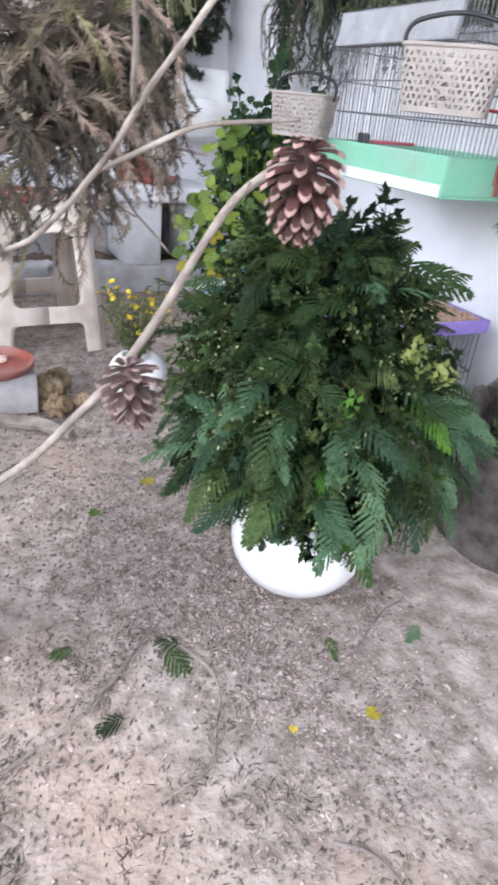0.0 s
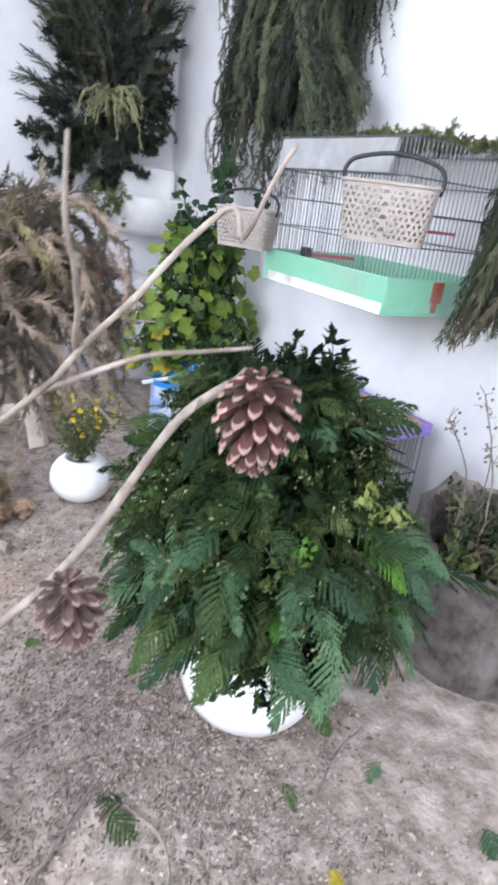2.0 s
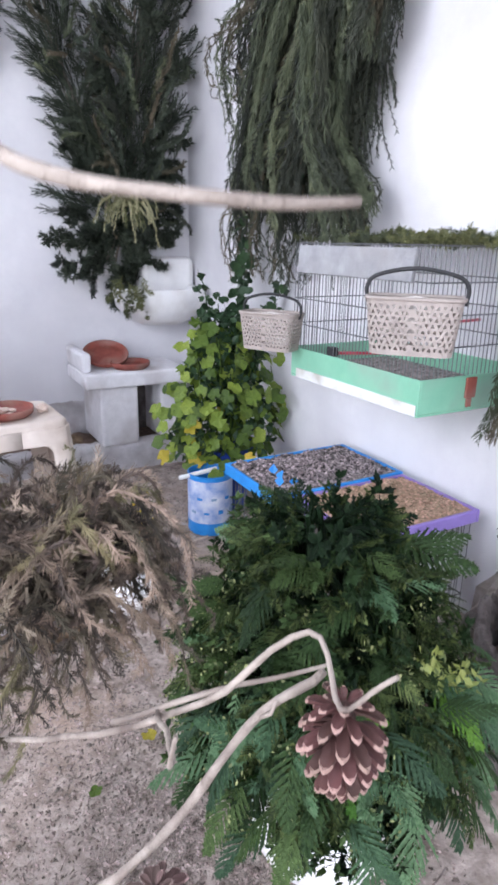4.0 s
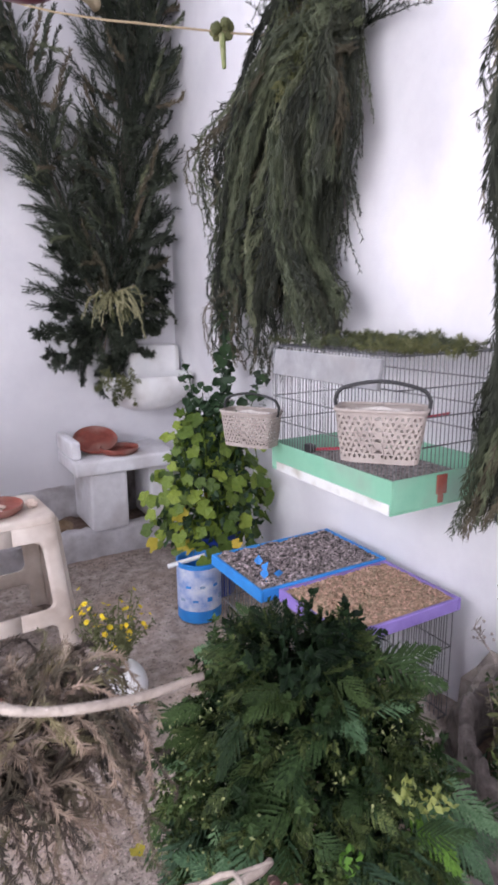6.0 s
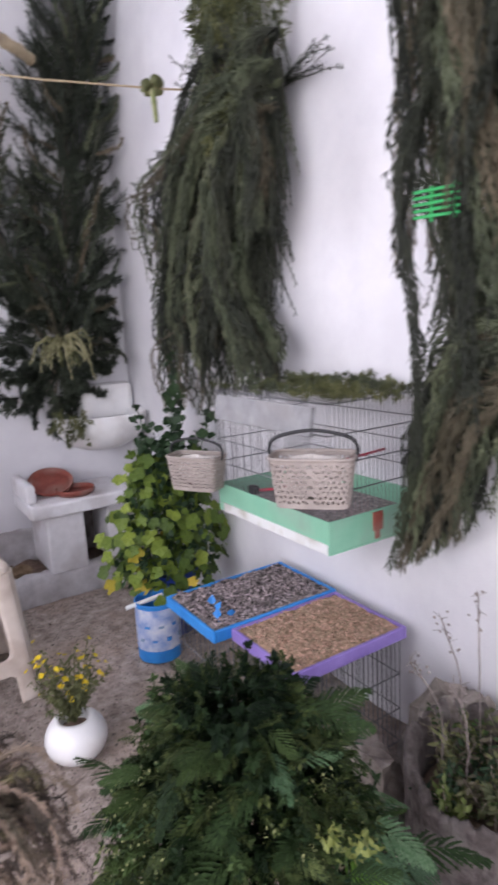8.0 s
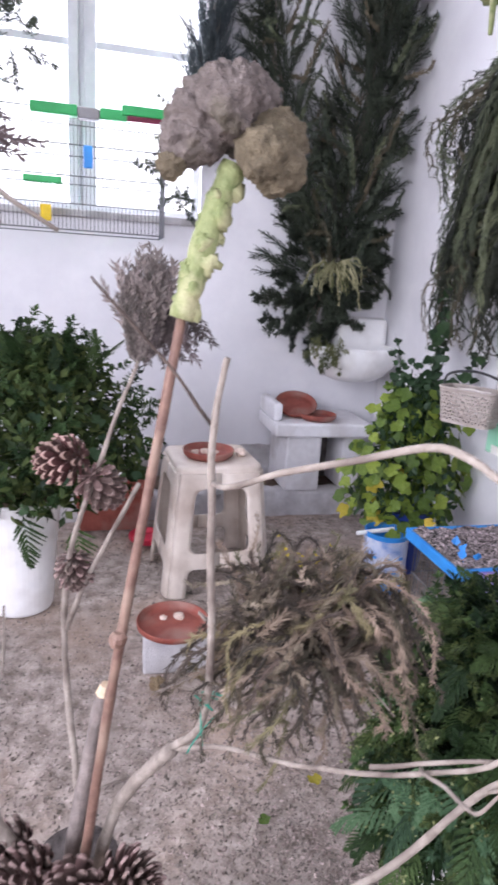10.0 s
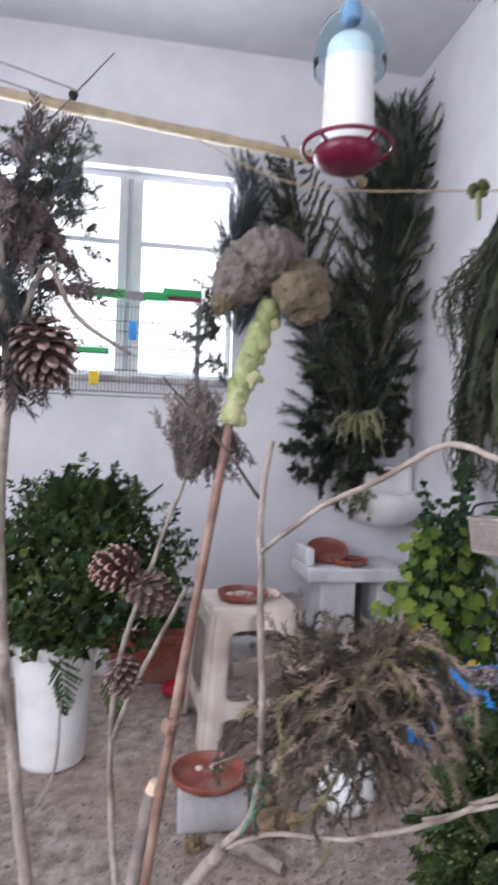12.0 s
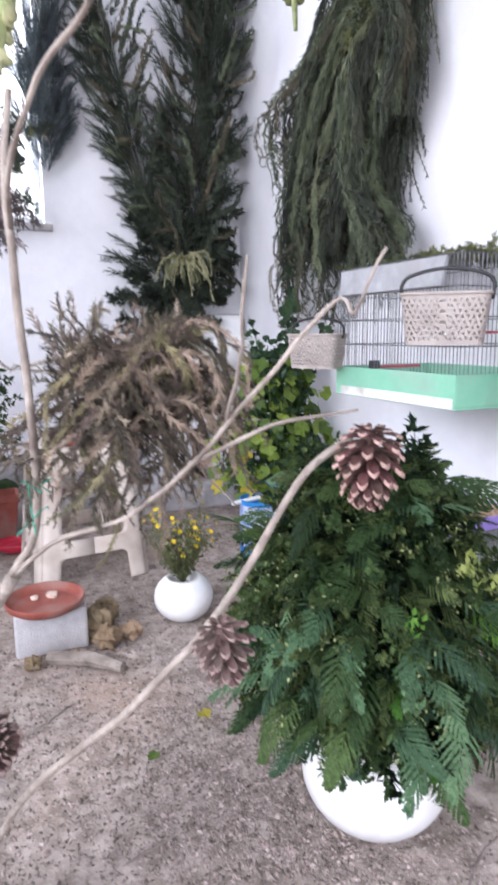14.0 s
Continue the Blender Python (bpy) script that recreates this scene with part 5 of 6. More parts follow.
def limb(pts, r0, r1, label="", m=None, amp=0.002, seed=0, sub=6):
    b = branch([Vector(p) - O for p in pts], r0, r1, sub, 8, amp, seed)
    return part("branch", b, m or M_BARK, arr, label, smooth=True)


BASE = (-0.115, 1.10, 0.31)
limb([BASE, (-0.085, 1.075, 0.45), (-0.032, 1.028, 0.557)], 0.0080, 0.0068)
limb([(-0.032, 1.028, 0.557), (-0.012, 0.985, 0.62), (-0.012, 0.952, 0.72), (-0.018, 0.95, 0.85), (-0.019, 0.95, 0.92), (-0.012, 0.945, 0.972)], 0.0042, 0.0026, seed=1)
limb([(-0.019, 0.95, 0.918), (-0.055, 0.95, 0.965), (-0.087, 0.95, 1.0), (-0.11, 0.95, 1.025)], 0.0016, 0.0009, "dark thin twig", M_DARKDRY, seed=2)
limb([(-0.032, 1.028, 0.557), (0.0, 0.971, 0.603), (0.052, 0.90, 0.641), (0.085, 0.82, 0.70), (0.108, 0.756, 0.759), (0.138, 0.722, 0.807), (0.127, 0.688, 0.799), (0.130, 0.664, 0.829)], 0.0027, 0.0008, seed=3, sub=5)
limb([(0.086, 0.832, 0.695), (0.135, 0.795, 0.725), (0.192, 0.775, 0.735)], 0.0019, 0.0011, seed=4)
limb([(-0.105, 1.10, 0.14), (-0.075, 1.06, 0.24), (-0.028, 1.0, 0.345), (0.045, 0.92, 0.45), (0.113, 0.85, 0.567), (0.164, 0.814, 0.674), (0.2, 0.79, 0.717)], 0.0044, 0.0028, seed=5)
limb([(-0.018, 0.95, 0.872), (-0.022, 0.87, 0.897), (-0.009, 0.797, 0.930), (0.010, 0.756, 0.948), (0.022, 0.706, 0.970), (0.029, 0.687, 0.971), (0.034, 0.675, 0.967), (0.042, 0.665, 0.964), (0.057, 0.658, 0.962), (0.077, 0.654, 0.961), (0.094, 0.653, 0.962)], 0.0022, 0.0011, seed=6, sub=4, amp=0.001)
limb([(0.168, 0.812, 0.68), (0.172, 0.80, 0.69), (0.176, 0.802, 0.697)], 0.002, 0.001, seed=7, sub=2)
limb([(0.097, 0.788, 0.733), (0.080, 0.725, 0.772), (0.067, 0.694, 0.798), (0.063, 0.678, 0.824)], 0.0014, 0.0007, seed=15)
# cane with the dried flower head
limb([(-0.13, 1.085, 0.31), (-0.112, 1.07, 0.47), (-0.087, 1.055, 0.66), (-0.056, 1.075, 0.84), (-0.030, 1.083, 0.995)], 0.0058, 0.0050, "straight red-brown cane", M_ROD, 0.0005, 8)
limb([(-0.145, 1.10, 0.32), (-0.124, 1.095, 0.46), (-0.102, 1.085, 0.588)], 0.0095, 0.0085, "stout cut stub", M_STUB, 0.0005, 9)
b = Buf()
c0 = Vector((-0.102, 1.085, 0.588)) - O
b.tube([c0, c0 + Vector((0.002, -0.002, 0.012))], [0.0088, 0.0055], 8)
part("cut_end", b, M_CUT, arr, "pale cut end")
b = Buf()
c0 = Vector((-0.087, 1.053, 0.672)) - O
b.sphere(c0, 0.0095, 0.4, 10, 2)
part("knot", b, M_ROD, arr)
# brush stem
limb([(-0.125, 1.13, 0.31), (-0.143, 1.22, 0.42), (-0.153, 1.25, 0.55), (-0.143, 1.25, 0.68), (-0.095, 1.30, 0.82), (-0.054, 1.37, 0.915)], 0.005, 0.0028, seed=10)
limb([(-0.15, 1.25, 0.57), (-0.12, 1.245, 0.65), (-0.058, 1.25, 0.77)], 0.0042, 0.003, seed=11)
for i in range(30):
    p = Vector((-0.054, 1.37, 0.915)) - O + rv(0.010)
    part("dry_brush", R.choice(GREY), None, arr, m=turn(p, Vector((0.1, 0, 1)) + rv(0.20), R.uniform(0, 360), R.uniform(0.09, 0.15)))
for i in range(16):
    p = Vector((-0.012, 1.37, 0.985)) - O + rv(0.018)
    part("dry_brush", R.choice(GREYD), None, arr, "dark hanging dry needles", m=turn(p, Vector((0.3, 0, -1)) + rv(0.35), R.uniform(0, 360), R.uniform(0.05, 0.09)))
# left stick with needles and cones at its top
limb([(-0.14, 1.10, 0.31), (-0.215, 1.09, 0.42), (-0.238, 1.085, 0.55), (-0.256, 1.09, 0.69), (-0.272, 1.10, 0.86), (-0.27, 1.10, 1.04), (-0.285, 1.10, 1.2)], 0.0075, 0.0055, seed=12)
limb([(-0.238, 1.085, 0.56), (-0.21, 1.10, 0.60), (-0.205, 1.12, 0.68)], 0.0022, 0.0012, seed=13)
limb([(-0.27, 1.10, 1.02), (-0.235, 1.09, 1.15), (-0.20, 1.085, 1.10), (-0.14, 1.075, 1.06)], 0.0035, 0.002, seed=14)
for i in range(150):
    p = Vector((-0.295 + R.uniform(-0.05, 0.06), 1.12 + R.uniform(-0.03, 0.06), R.uniform(1.05, 1.28))) - O
    part("needles", R.choice(GREYD + CYPB + CYPL[:2]), None, arr, m=turn(p, Vector((R.uniform(-0.6, 0.6), R.uniform(-0.4, 0.4), R.uniform(-1, 0.4))), R.uniform(0, 360), R.uniform(0.06, 0.11)))

# pine cones: core and overlapping woody scales
def scale_mesh(mats, flare):
    """One woody scale, 1 unit long along y: a tongue that widens, curls up at its end and bears a thick pale tip."""
    sc = Buf()
    rows = ((0.0, 0.16, 0.0), (0.40, 0.32, 0.02), (0.66, 0.46, 0.07), (0.88, 0.42, 0.15 + 0.3 * flare), (0.98, 0.27, 0.21 + 0.6 * flare), (1.04, 0.09, 0.24 + 0.7 * flare))
    top = [(q * w, u, h + 0.05 * (1 - q * q)) for u, w, h in rows for q in (-1, -0.5, 0, 0.5, 1)]
    low = [(x * 0.92, y * 0.985, z - 0.05 - 0.13 * y) for x, y, z in top]
    n = len(rows)
    sc.add(top, [(5 * i + k, 5 * i + k + 1, 5 * i + k + 6, 5 * i + k + 5) for i in range(3) for k in range(4)], 0)
    sc.add(top, [(5 * i + k, 5 * i + k + 1, 5 * i + k + 6, 5 * i + k + 5) for i in range(3, n - 1) for k in range(4)], 1)
    sc.add(low, [(5 * i + k + 5, 5 * i + k + 6, 5 * i + k + 1, 5 * i + k) for i in range(n - 2) for k in range(4)], 0)
    sc.add(low, [(5 * i + k + 5, 5 * i + k + 6, 5 * i + k + 1, 5 * i + k) for i in range(n - 2, n - 1) for k in range(4)], 1)
    rim = [(5 * i) for i in range(n)] + [5 * (n - 1) + k for k in range(1, 5)] + [5 * i + 4 for i in range(n - 2, -1, -1)]
    m = len(top)
    for i, j in zip(rim, rim[1:]):
        sc.add([top[i], top[j], low[j], low[i]], [(0, 1, 2, 3)], 1 if top[i][1] > 0.8 and top[j][1] > 0.8 else 0)
    return sc.mesh("scale", mats, True)


SCALE_A = scale_mesh([M_SCALE, M_SCALETIP], 0.12)
SCALE_B = scale_mesh([M_SCALEDRY, M_SCALETIPD], 0.05)


def pine_cone(p, axis, length, parent, origin, wide=0.36, dull=False, n=68, open_=1.05, label="open brown pine cone with pale scale tips"):
    """axis points from the stalk to the tip."""
    b = Buf()
    b.lathe([(0.001, 0), (0.10 * length, 0.08 * length), (0.13 * length, 0.3 * length), (0.09 * length, 0.7 * length), (0.03 * length, 0.97 * length), (0.001, length)], 12)
    m = turn(Vector(p) - origin, axis)
    cone = part("pine_cone", b, M_SCALEDRY if dull else M_SCALE, parent, label, smooth=True, m=m)
    for i in range(n):
        t = i / (n - 1)
        a = i * 2.39996
        body = 0.62 + 0.38 * math.sin(math.pi * min(1, 0.12 + 1.15 * t)) if t < 0.55 else max(0.30, 0.98 - 1.25 * (t - 0.55))
        size = length * wide * body * R.uniform(0.92, 1.08)
        up = -0.08 + open_ * t ** 1.1 + R.uniform(-0.06, 0.06)
        mm = Matrix.Translation((0, 0, (0.04 + 0.80 * t) * length)) @ Matrix.Rotation(a, 4, "Z") @ Matrix.Translation((0, 0.05 * length, 0)) @ Matrix.Rotation(up, 4, "X") @ Matrix.Diagonal((size * 0.42, size * 1.04, size * 0.70, 1))
        part("scale", SCALE_B if dull else SCALE_A, None, cone, m=mm)
    for i in range(9):      # short scales bent back round the stalk
        a = i * 2.39996 + 0.4
        size = length * wide * (0.40 + 0.03 * i)
        mm = Matrix.Translation((0, 0, 0.05 * length)) @ Matrix.Rotation(a, 4, "Z") @ Matrix.Translation((0, 0.03 * length, 0)) @ Matrix.Rotation(-0.9 + 0.08 * i, 4, "X") @ Matrix.Diagonal((size * 0.5, size, size * 0.7, 1))
        part("scale", SCALE_B if dull else SCALE_A, None, cone, m=mm)
    return cone


pine_cone((0.1905, 0.758, 0.724), (-0.06, -0.05, -1), 0.058, arr, O, 0.37)
pine_cone((0.102, 0.82, 0.572), (0.12, -0.08, -1), 0.052, arr, O, 0.39, True, 52, 0.75)
pine_cone((-0.128, 1.29, 0.792), (-0.9, 0.2, -0.15), 0.062, arr, O, 0.50)
pine_cone((-0.12, 1.275, 0.775), (0.55, 0.3, -0.75), 0.062, arr, O, 0.46, True)
pine_cone((-0.14, 1.26, 0.67), (0.1, -0.2, -1), 0.045, arr, O, 0.55, True)
pine_cone((-0.275, 1.08, 0.70), (-0.8, -0.1, -0.6), 0.042, arr, O, 0.5, True)
pine_cone((-0.235, 1.07, 1.085), (0.25, -0.1, -1), 0.068, arr, O, 0.44, True)
pine_cone((-0.295, 1.06, 1.10), (-0.2, -0.1, -1), 0.062, arr, O, 0.46, True)
for x, y, dx in ((-0.165, 1.075, -0.8), (-0.095, 1.055, 0.6), (-0.13, 1.055, -0.1), (-0.19, 1.11, -1)):
    pine_cone((x, y, 0.375), (dx, -0.5, 0.15), 0.066, arr, O, 0.48, True, label="dull brown pine cone at the foot of the twigs")

# dried flower head on the cane
b = Buf()
b.tube(wiggle([Vector((-0.031, 1.083, 0.99)) - O, Vector((-0.02, 1.083, 1.03)) - O, Vector((-0.004, 1.082, 1.085)) - O, Vector((0.012, 1.08, 1.128)) - O], 5, 0.001), [0.0118 + 0.0012 * math.sin(k * 1.9) for k in range(16)], 14)
part("stalk", b, M_BROCSTALK, arr, "pale green cut stalk", smooth=True)
for i in range(15):
    b = Buf()
    t = i / 15
    p = Vector((-0.028, 1.083, 0.998)).lerp(Vector((0.010, 1.081, 1.122)), t) - O
    a = i * 2.4
    o = Vector((math.cos(a), math.sin(a), 0.25))
    b.sphere((0, 0, 0), R.uniform(0.0055, 0.0095), 0.7, 14, i, R.uniform(0.9, 1.6))
    part("leaf_scar", b, M_BROCSTALK, arr, smooth=True, m=Matrix.Translation(p + o * 0.0085) @ pose(0, 0, 0, R.uniform(-25, 25), R.uniform(-25, 25), R.uniform(0, 90)))
head = [(-0.020, 1.085, 1.142, 0.036), (0.015, 1.09, 1.160, 0.040), (0.046, 1.075, 1.128, 0.034), (0.0, 1.06, 1.155, 0.032), (-0.036, 1.075, 1.125, 0.026),
        (0.052, 1.06, 1.108, 0.026), (0.035, 1.05, 1.118, 0.027), (-0.050, 1.07, 1.104, 0.014), (-0.005, 1.10, 1.165, 0.032)]
for i, (x, y, z, r) in enumerate(head):
    x, z, r = 0.005 + (x - 0.005) * 0.92, z + 0.016, r * 0.92
    b = Buf()
    b.sphere((x - O.x, y - O.y, z - O.z), r, 0.22, 84, i)
    cc = Vector((x, y, z)) - O
    b.v = [tuple(cc + (Vector(q) - cc) * (0.94 + 0.10 * noise.noise(Vector(q) * 90) + 0.08 * noise.noise(Vector(q) * 260) + 0.05 * noise.noise(Vector(q) * 700))) for q in b.v]
    part("floret", b, M_BROCLOBE if i in (2, 5, 6, 7) else M_BROCHEAD, arr, "dried ochre-brown floret" if i in (2, 5, 6, 7) else "dried grey-brown floret", smooth=True)

# dry clump caught on the stem
clump = thing("dry_foliage_clump", "dried brown cypress sprays bundled on the twig fork", "dried foliage", (0.03, 0.985, 0.655))
C0 = Vector((0.038, -0.03, 0.092))
for i in range(295):
    q = R.random()
    a = R.uniform(-0.25, 3.4)
    p = C0 + Vector((R.uniform(-0.055, 0.055), R.uniform(-0.035, 0.035), R.uniform(-0.055, 0.03)))
    if q < 0.42:      # sprays standing up and out
        L = R.uniform(0.035, 0.07)
        d = Vector((math.cos(a) * 0.75 - 0.05, R.uniform(-0.6, 0.5), abs(math.sin(a)) * 1.0 + 0.2)).normalized()
        pts = [p, p + d * L * 0.5, p + d * L + Vector((R.uniform(-0.02, 0.02), 0, R.uniform(-0.015, 0.01)))]
    elif q < 0.76:    # arcs that swing over and droop to the side
        L = R.uniform(0.04, 0.075)
        pts = [p, p + Vector((L * 0.45, R.uniform(-0.03, 0.03), 0.022)), p + Vector((L * 0.8, R.uniform(-0.05, 0.04), -0.005)), p + Vector((L, R.uniform(-0.05, 0.04), -0.045))]
    elif q < 0.90:    # sprays that hang to the near side
        L = R.uniform(0.05, 0.10)
        pts = [p, p + Vector((R.uniform(-0.05, 0.0), R.uniform(-0.02, 0.02), -L * 0.4)), p + Vector((R.uniform(-0.08, -0.02), R.uniform(-0.03, 0.03), -L * 0.9))]
    else:             # loose ends right under it
        L = R.uniform(0.03, 0.085)
        p = p + Vector((0, 0, -0.03))
        pts = [p, p + Vector((R.uniform(-0.02, 0.02), 0, -L * 0.5)), p + Vector((R.uniform(-0.03, 0.03), R.uniform(-0.02, 0.02), -L))]
    # every third spray is dark, putting the clump's inner shade into its colour
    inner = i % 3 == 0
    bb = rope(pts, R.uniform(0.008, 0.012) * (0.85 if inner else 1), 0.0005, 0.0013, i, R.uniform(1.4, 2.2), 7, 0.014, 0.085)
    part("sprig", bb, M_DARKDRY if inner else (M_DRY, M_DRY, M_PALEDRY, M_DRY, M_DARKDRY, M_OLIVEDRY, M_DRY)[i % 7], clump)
for i in range(16):
    p = Vector((R.uniform(-0.03, 0.12), R.uniform(-0.03, 0.03), R.uniform(-0.01, 0.06)))
    b = branch([p, p + Vector((R.uniform(-0.03, 0.06), R.uniform(-0.03, 0.03), 0.02)), p + Vector((R.uniform(-0.08, 0.11), R.uniform(-0.05, 0.03), R.uniform(-0.06, 0.04)))], 0.0020, 0.0009, 5, 5, 0.005, i)
    part("twig", b, M_BARK, clump)
b = Buf()
for i in range(4):
    p = Vector((-0.035, -0.015, -0.01)) + rv(0.012)
    b.tube(wiggle([p, p + rv(0.02), p + Vector((-0.02, -0.01, -0.01)) + rv(0.025)], 5, 0.003), 0.0007, 4)
part("twine", b, M_TWINE, clump, "teal plastic twine")


# ---- hanging green bundles on the walls ----
def bundle(name, label, prof, axis, depth, n, meshes, size, dirs, wall, group="hanging green bundles", seed=1, stem=None):
    """prof: rows of (height, centre along the wall, half width); axis 0: along the back wall, 1: along the right wall."""
    r = random.Random(seed)
    top = prof[-1]
    at = (lambda s, o, z: Vector((s, wall - o, z))) if axis == 0 else (lambda s, o, z: Vector((wall - o, s, z)))
    base = at(top[1], 0.02, top[0])
    g = thing(name, label, "foliage bundle", base, group)
    b = Buf()
    pts = [at(c, depth * 0.45, z) - base for z, c, w in prof]
    for k in range(5):
        off = [Vector((r.uniform(-0.02, 0.02), r.uniform(-0.02, 0.02), 0)) for _ in pts]
        q = [p + o * 1.5 for p, o in zip(pts, off)]
        q = wiggle(q[len(q) // 4:], 4, 0.006, k)
        b.tube(q, [0.002 + 0.003 * (1 - i / len(q)) for i in range(len(q))], 5)
    part("stem", b, stem or M_BARK, g)
    tot = sum((prof[i + 1][0] - prof[i][0]) * (prof[i][2] + prof[i + 1][2]) for i in range(len(prof) - 1))
    for k in range(n):
        u = r.random() * tot
        for i in range(len(prof) - 1):
            a = (prof[i + 1][0] - prof[i][0]) * (prof[i][2] + prof[i + 1][2])
            if u < a:
                break
            u -= a
        t = r.random()
        z = prof[i][0] + (prof[i + 1][0] - prof[i][0]) * t
        c = prof[i][1] + (prof[i + 1][1] - prof[i][1]) * t
        w = prof[i][2] + (prof[i + 1][2] - prof[i][2]) * t
        sx = r.triangular(-1, 1, 0) if r.random() < 0.5 else r.uniform(-1, 1)
        o = r.uniform(0.03, max(0.05, depth * (1 - 0.55 * sx * sx)))
        p = at(c + sx * w * 0.9, o, z) - base
        d = dirs(r, sx, (z - prof[0][0]) / (top[0] - prof[0][0]))
        dd = at(d[0], 0, 0) - at(0, 0, 0) + (Vector((0, -d[1], 0)) if axis == 0 else Vector((-d[1], 0, 0))) + Vector((0, 0, d[2]))
        s = r.uniform(*size)
        # keep the tip off the wall
        m = turn(p, dd, r.uniform(0, 360), s)
        part("sprig", r.choice(meshes), None, g, m=m)
    return g


def up_dirs(r, sx, t):
    return (sx * (0.7 if t > 0.1 else 1.1) + r.uniform(-0.4, 0.4), r.uniform(-0.02, 0.35), 0.8 + 0.7 * t)


def lean_dirs(r, sx, t):
    return (sx * 0.5 - 0.45 + r.uniform(-0.35, 0.35), r.uniform(-0.02, 0.3), r.uniform(0.35, 1.0))


def down_dirs(r, sx, t):
    if t > 0.86:
        return (sx * 0.6 + r.uniform(-0.4, 0.4), r.uniform(0.0, 0.4), r.uniform(-0.2, 1))
    return (sx * 0.16 + r.uniform(-0.16, 0.16) + 0.06, r.uniform(-0.02, 0.12), -1)


bundle("foliage_bundle", "tall dark cypress branches standing in the room corner", [(0.98, 0.88, 0.12), (1.15, 0.92, 0.17), (1.4, 0.95, 0.19), (1.7, 1.0, 0.16), (2.0, 1.05, 0.15), (2.3, 1.08, 0.13), (2.5, 1.10, 0.10), (2.6, 1.12, 0.05)],
       0, 0.17, 330, CYPL, (0.15, 0.27), up_dirs, YB, seed=1)
bundle("foliage_bundle", "dark cypress branch leaning on the back wall", [(1.15, 0.78, 0.07), (1.4, 0.735, 0.06), (1.6, 0.675, 0.08), (1.8, 0.62, 0.10), (2.0, 0.575, 0.085), (2.15, 0.55, 0.05), (2.28, 0.54, 0.02)],
       0, 0.15, 290, CYPL, (0.09, 0.17), lean_dirs, YB, seed=2)
bundle("foliage_bundle", "dark bluish branch hanging beside the window", [(1.48, 0.32, 0.04), (1.6, 0.315, 0.075), (1.78, 0.315, 0.095), (1.95, 0.33, 0.07), (2.1, 0.35, 0.035), (2.25, 0.36, 0.015)],
       0, 0.13, 260, CYPB, (0.10, 0.19), up_dirs, YB, seed=3)


def side_dirs(r, sx, t):
    return (sx * 1.0 + r.uniform(-0.7, 0.7), r.uniform(0.0, 0.6), r.uniform(-1.0, 0.25))


bundle("foliage_bundle", "dark leafy clump at the foot of the corner branches", [(0.76, 0.80, 0.14), (0.86, 0.84, 0.2), (1.0, 0.88, 0.2), (1.15, 0.92, 0.17), (1.3, 0.95, 0.14)],
       0, 0.2, 84, CYPD, (0.09, 0.17), side_dirs, YB, seed=21)
bundle("foliage_bundle", "dark twigs crossing the corner branches", [(1.2, 0.93, 0.16), (1.5, 0.96, 0.17), (1.9, 1.02, 0.14), (2.3, 1.08, 0.11)],
       0, 0.17, 26, CYPD, (0.09, 0.17), side_dirs, YB, seed=22)


spikes = thing("foliage_bundle", "curved dark cypress tips standing out of the corner branches", "foliage bundle", (0.9, YB - 0.05, 1.0), "hanging green bundles")
O1 = Vector((0.9, YB - 0.05, 1.0))
for i in range(180):
    if i % 3:       # tips of the tall branches
        z = R.uniform(0.95, 2.45)
        c, w = 0.87 + 0.17 * (z - 0.9), 0.19 - 0.05 * (z - 0.9)
        sx = R.choice((-1, 1)) * R.uniform(0.2, 1)
        up = R.uniform(0.05, 0.14) if z > 1.25 else R.uniform(-0.12, 0.05)
    else:           # tips of the branch that leans on the wall
        z = R.uniform(1.3, 2.3)
        c, w = 0.79 - 0.245 * (z - 1.2), 0.07
        sx = R.uniform(-1.3, -0.3) if i % 2 else R.uniform(0.3, 1)
        up = R.uniform(-0.03, 0.07)
    y = YB - R.uniform(0.08, 0.25)
    L = R.uniform(0.08, 0.17) * (1 if i % 3 else 0.65)
    s0 = math.copysign(1, sx)
    p = Vector((c + sx * w * 0.5, y, z))
    pts = [p, p + Vector((s0 * L * 0.5, -0.01, up * 0.3)), p + Vector((s0 * L * 0.85, -0.015, up * 0.7)), p + Vector((s0 * L, -0.01, up * 1.2))]
    if abs(sx) < 0.55:
        pts = [p, p + Vector((s0 * 0.03, -0.03, 0.07)), p + Vector((s0 * 0.05, -0.05, 0.15)), p + Vector((s0 * 0.08, -0.05, 0.21))]
    part("sprig", rope([q - O1 for q in pts], 0.026, 0.0011, 0.003, i, 1.8, 6, 0.006, 0.16), (M_THUJA, M_WILLOW, M_WILLOW2, M_BROWNGREEN, M_THUJA)[i % 5], spikes)


def lock_bundle(label, base, rows, mats, n=6, spread=0.022):
    """A bundle of drooping locks; rows: the way of each lock in metres, shade last."""
    g = thing("foliage_bundle", label, "foliage bundle", base, "hanging green bundles")
    for i, (pts, m, k) in enumerate(rows):
        part("strand", lock([Vector(p) - Vector(base) for p in pts], k or n, i + 1, spread, amp=0.022 if k <= 3 else 0.014), mats[m], g)
    return g


def xo():
    return XW - 0.02 - R.uniform(0.02, 0.16)


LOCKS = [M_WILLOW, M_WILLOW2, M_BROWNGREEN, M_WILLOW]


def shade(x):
    """Depth shade as colour: dark locks close to the wall, lighter ones in front."""
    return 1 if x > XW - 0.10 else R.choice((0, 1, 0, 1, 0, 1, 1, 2))


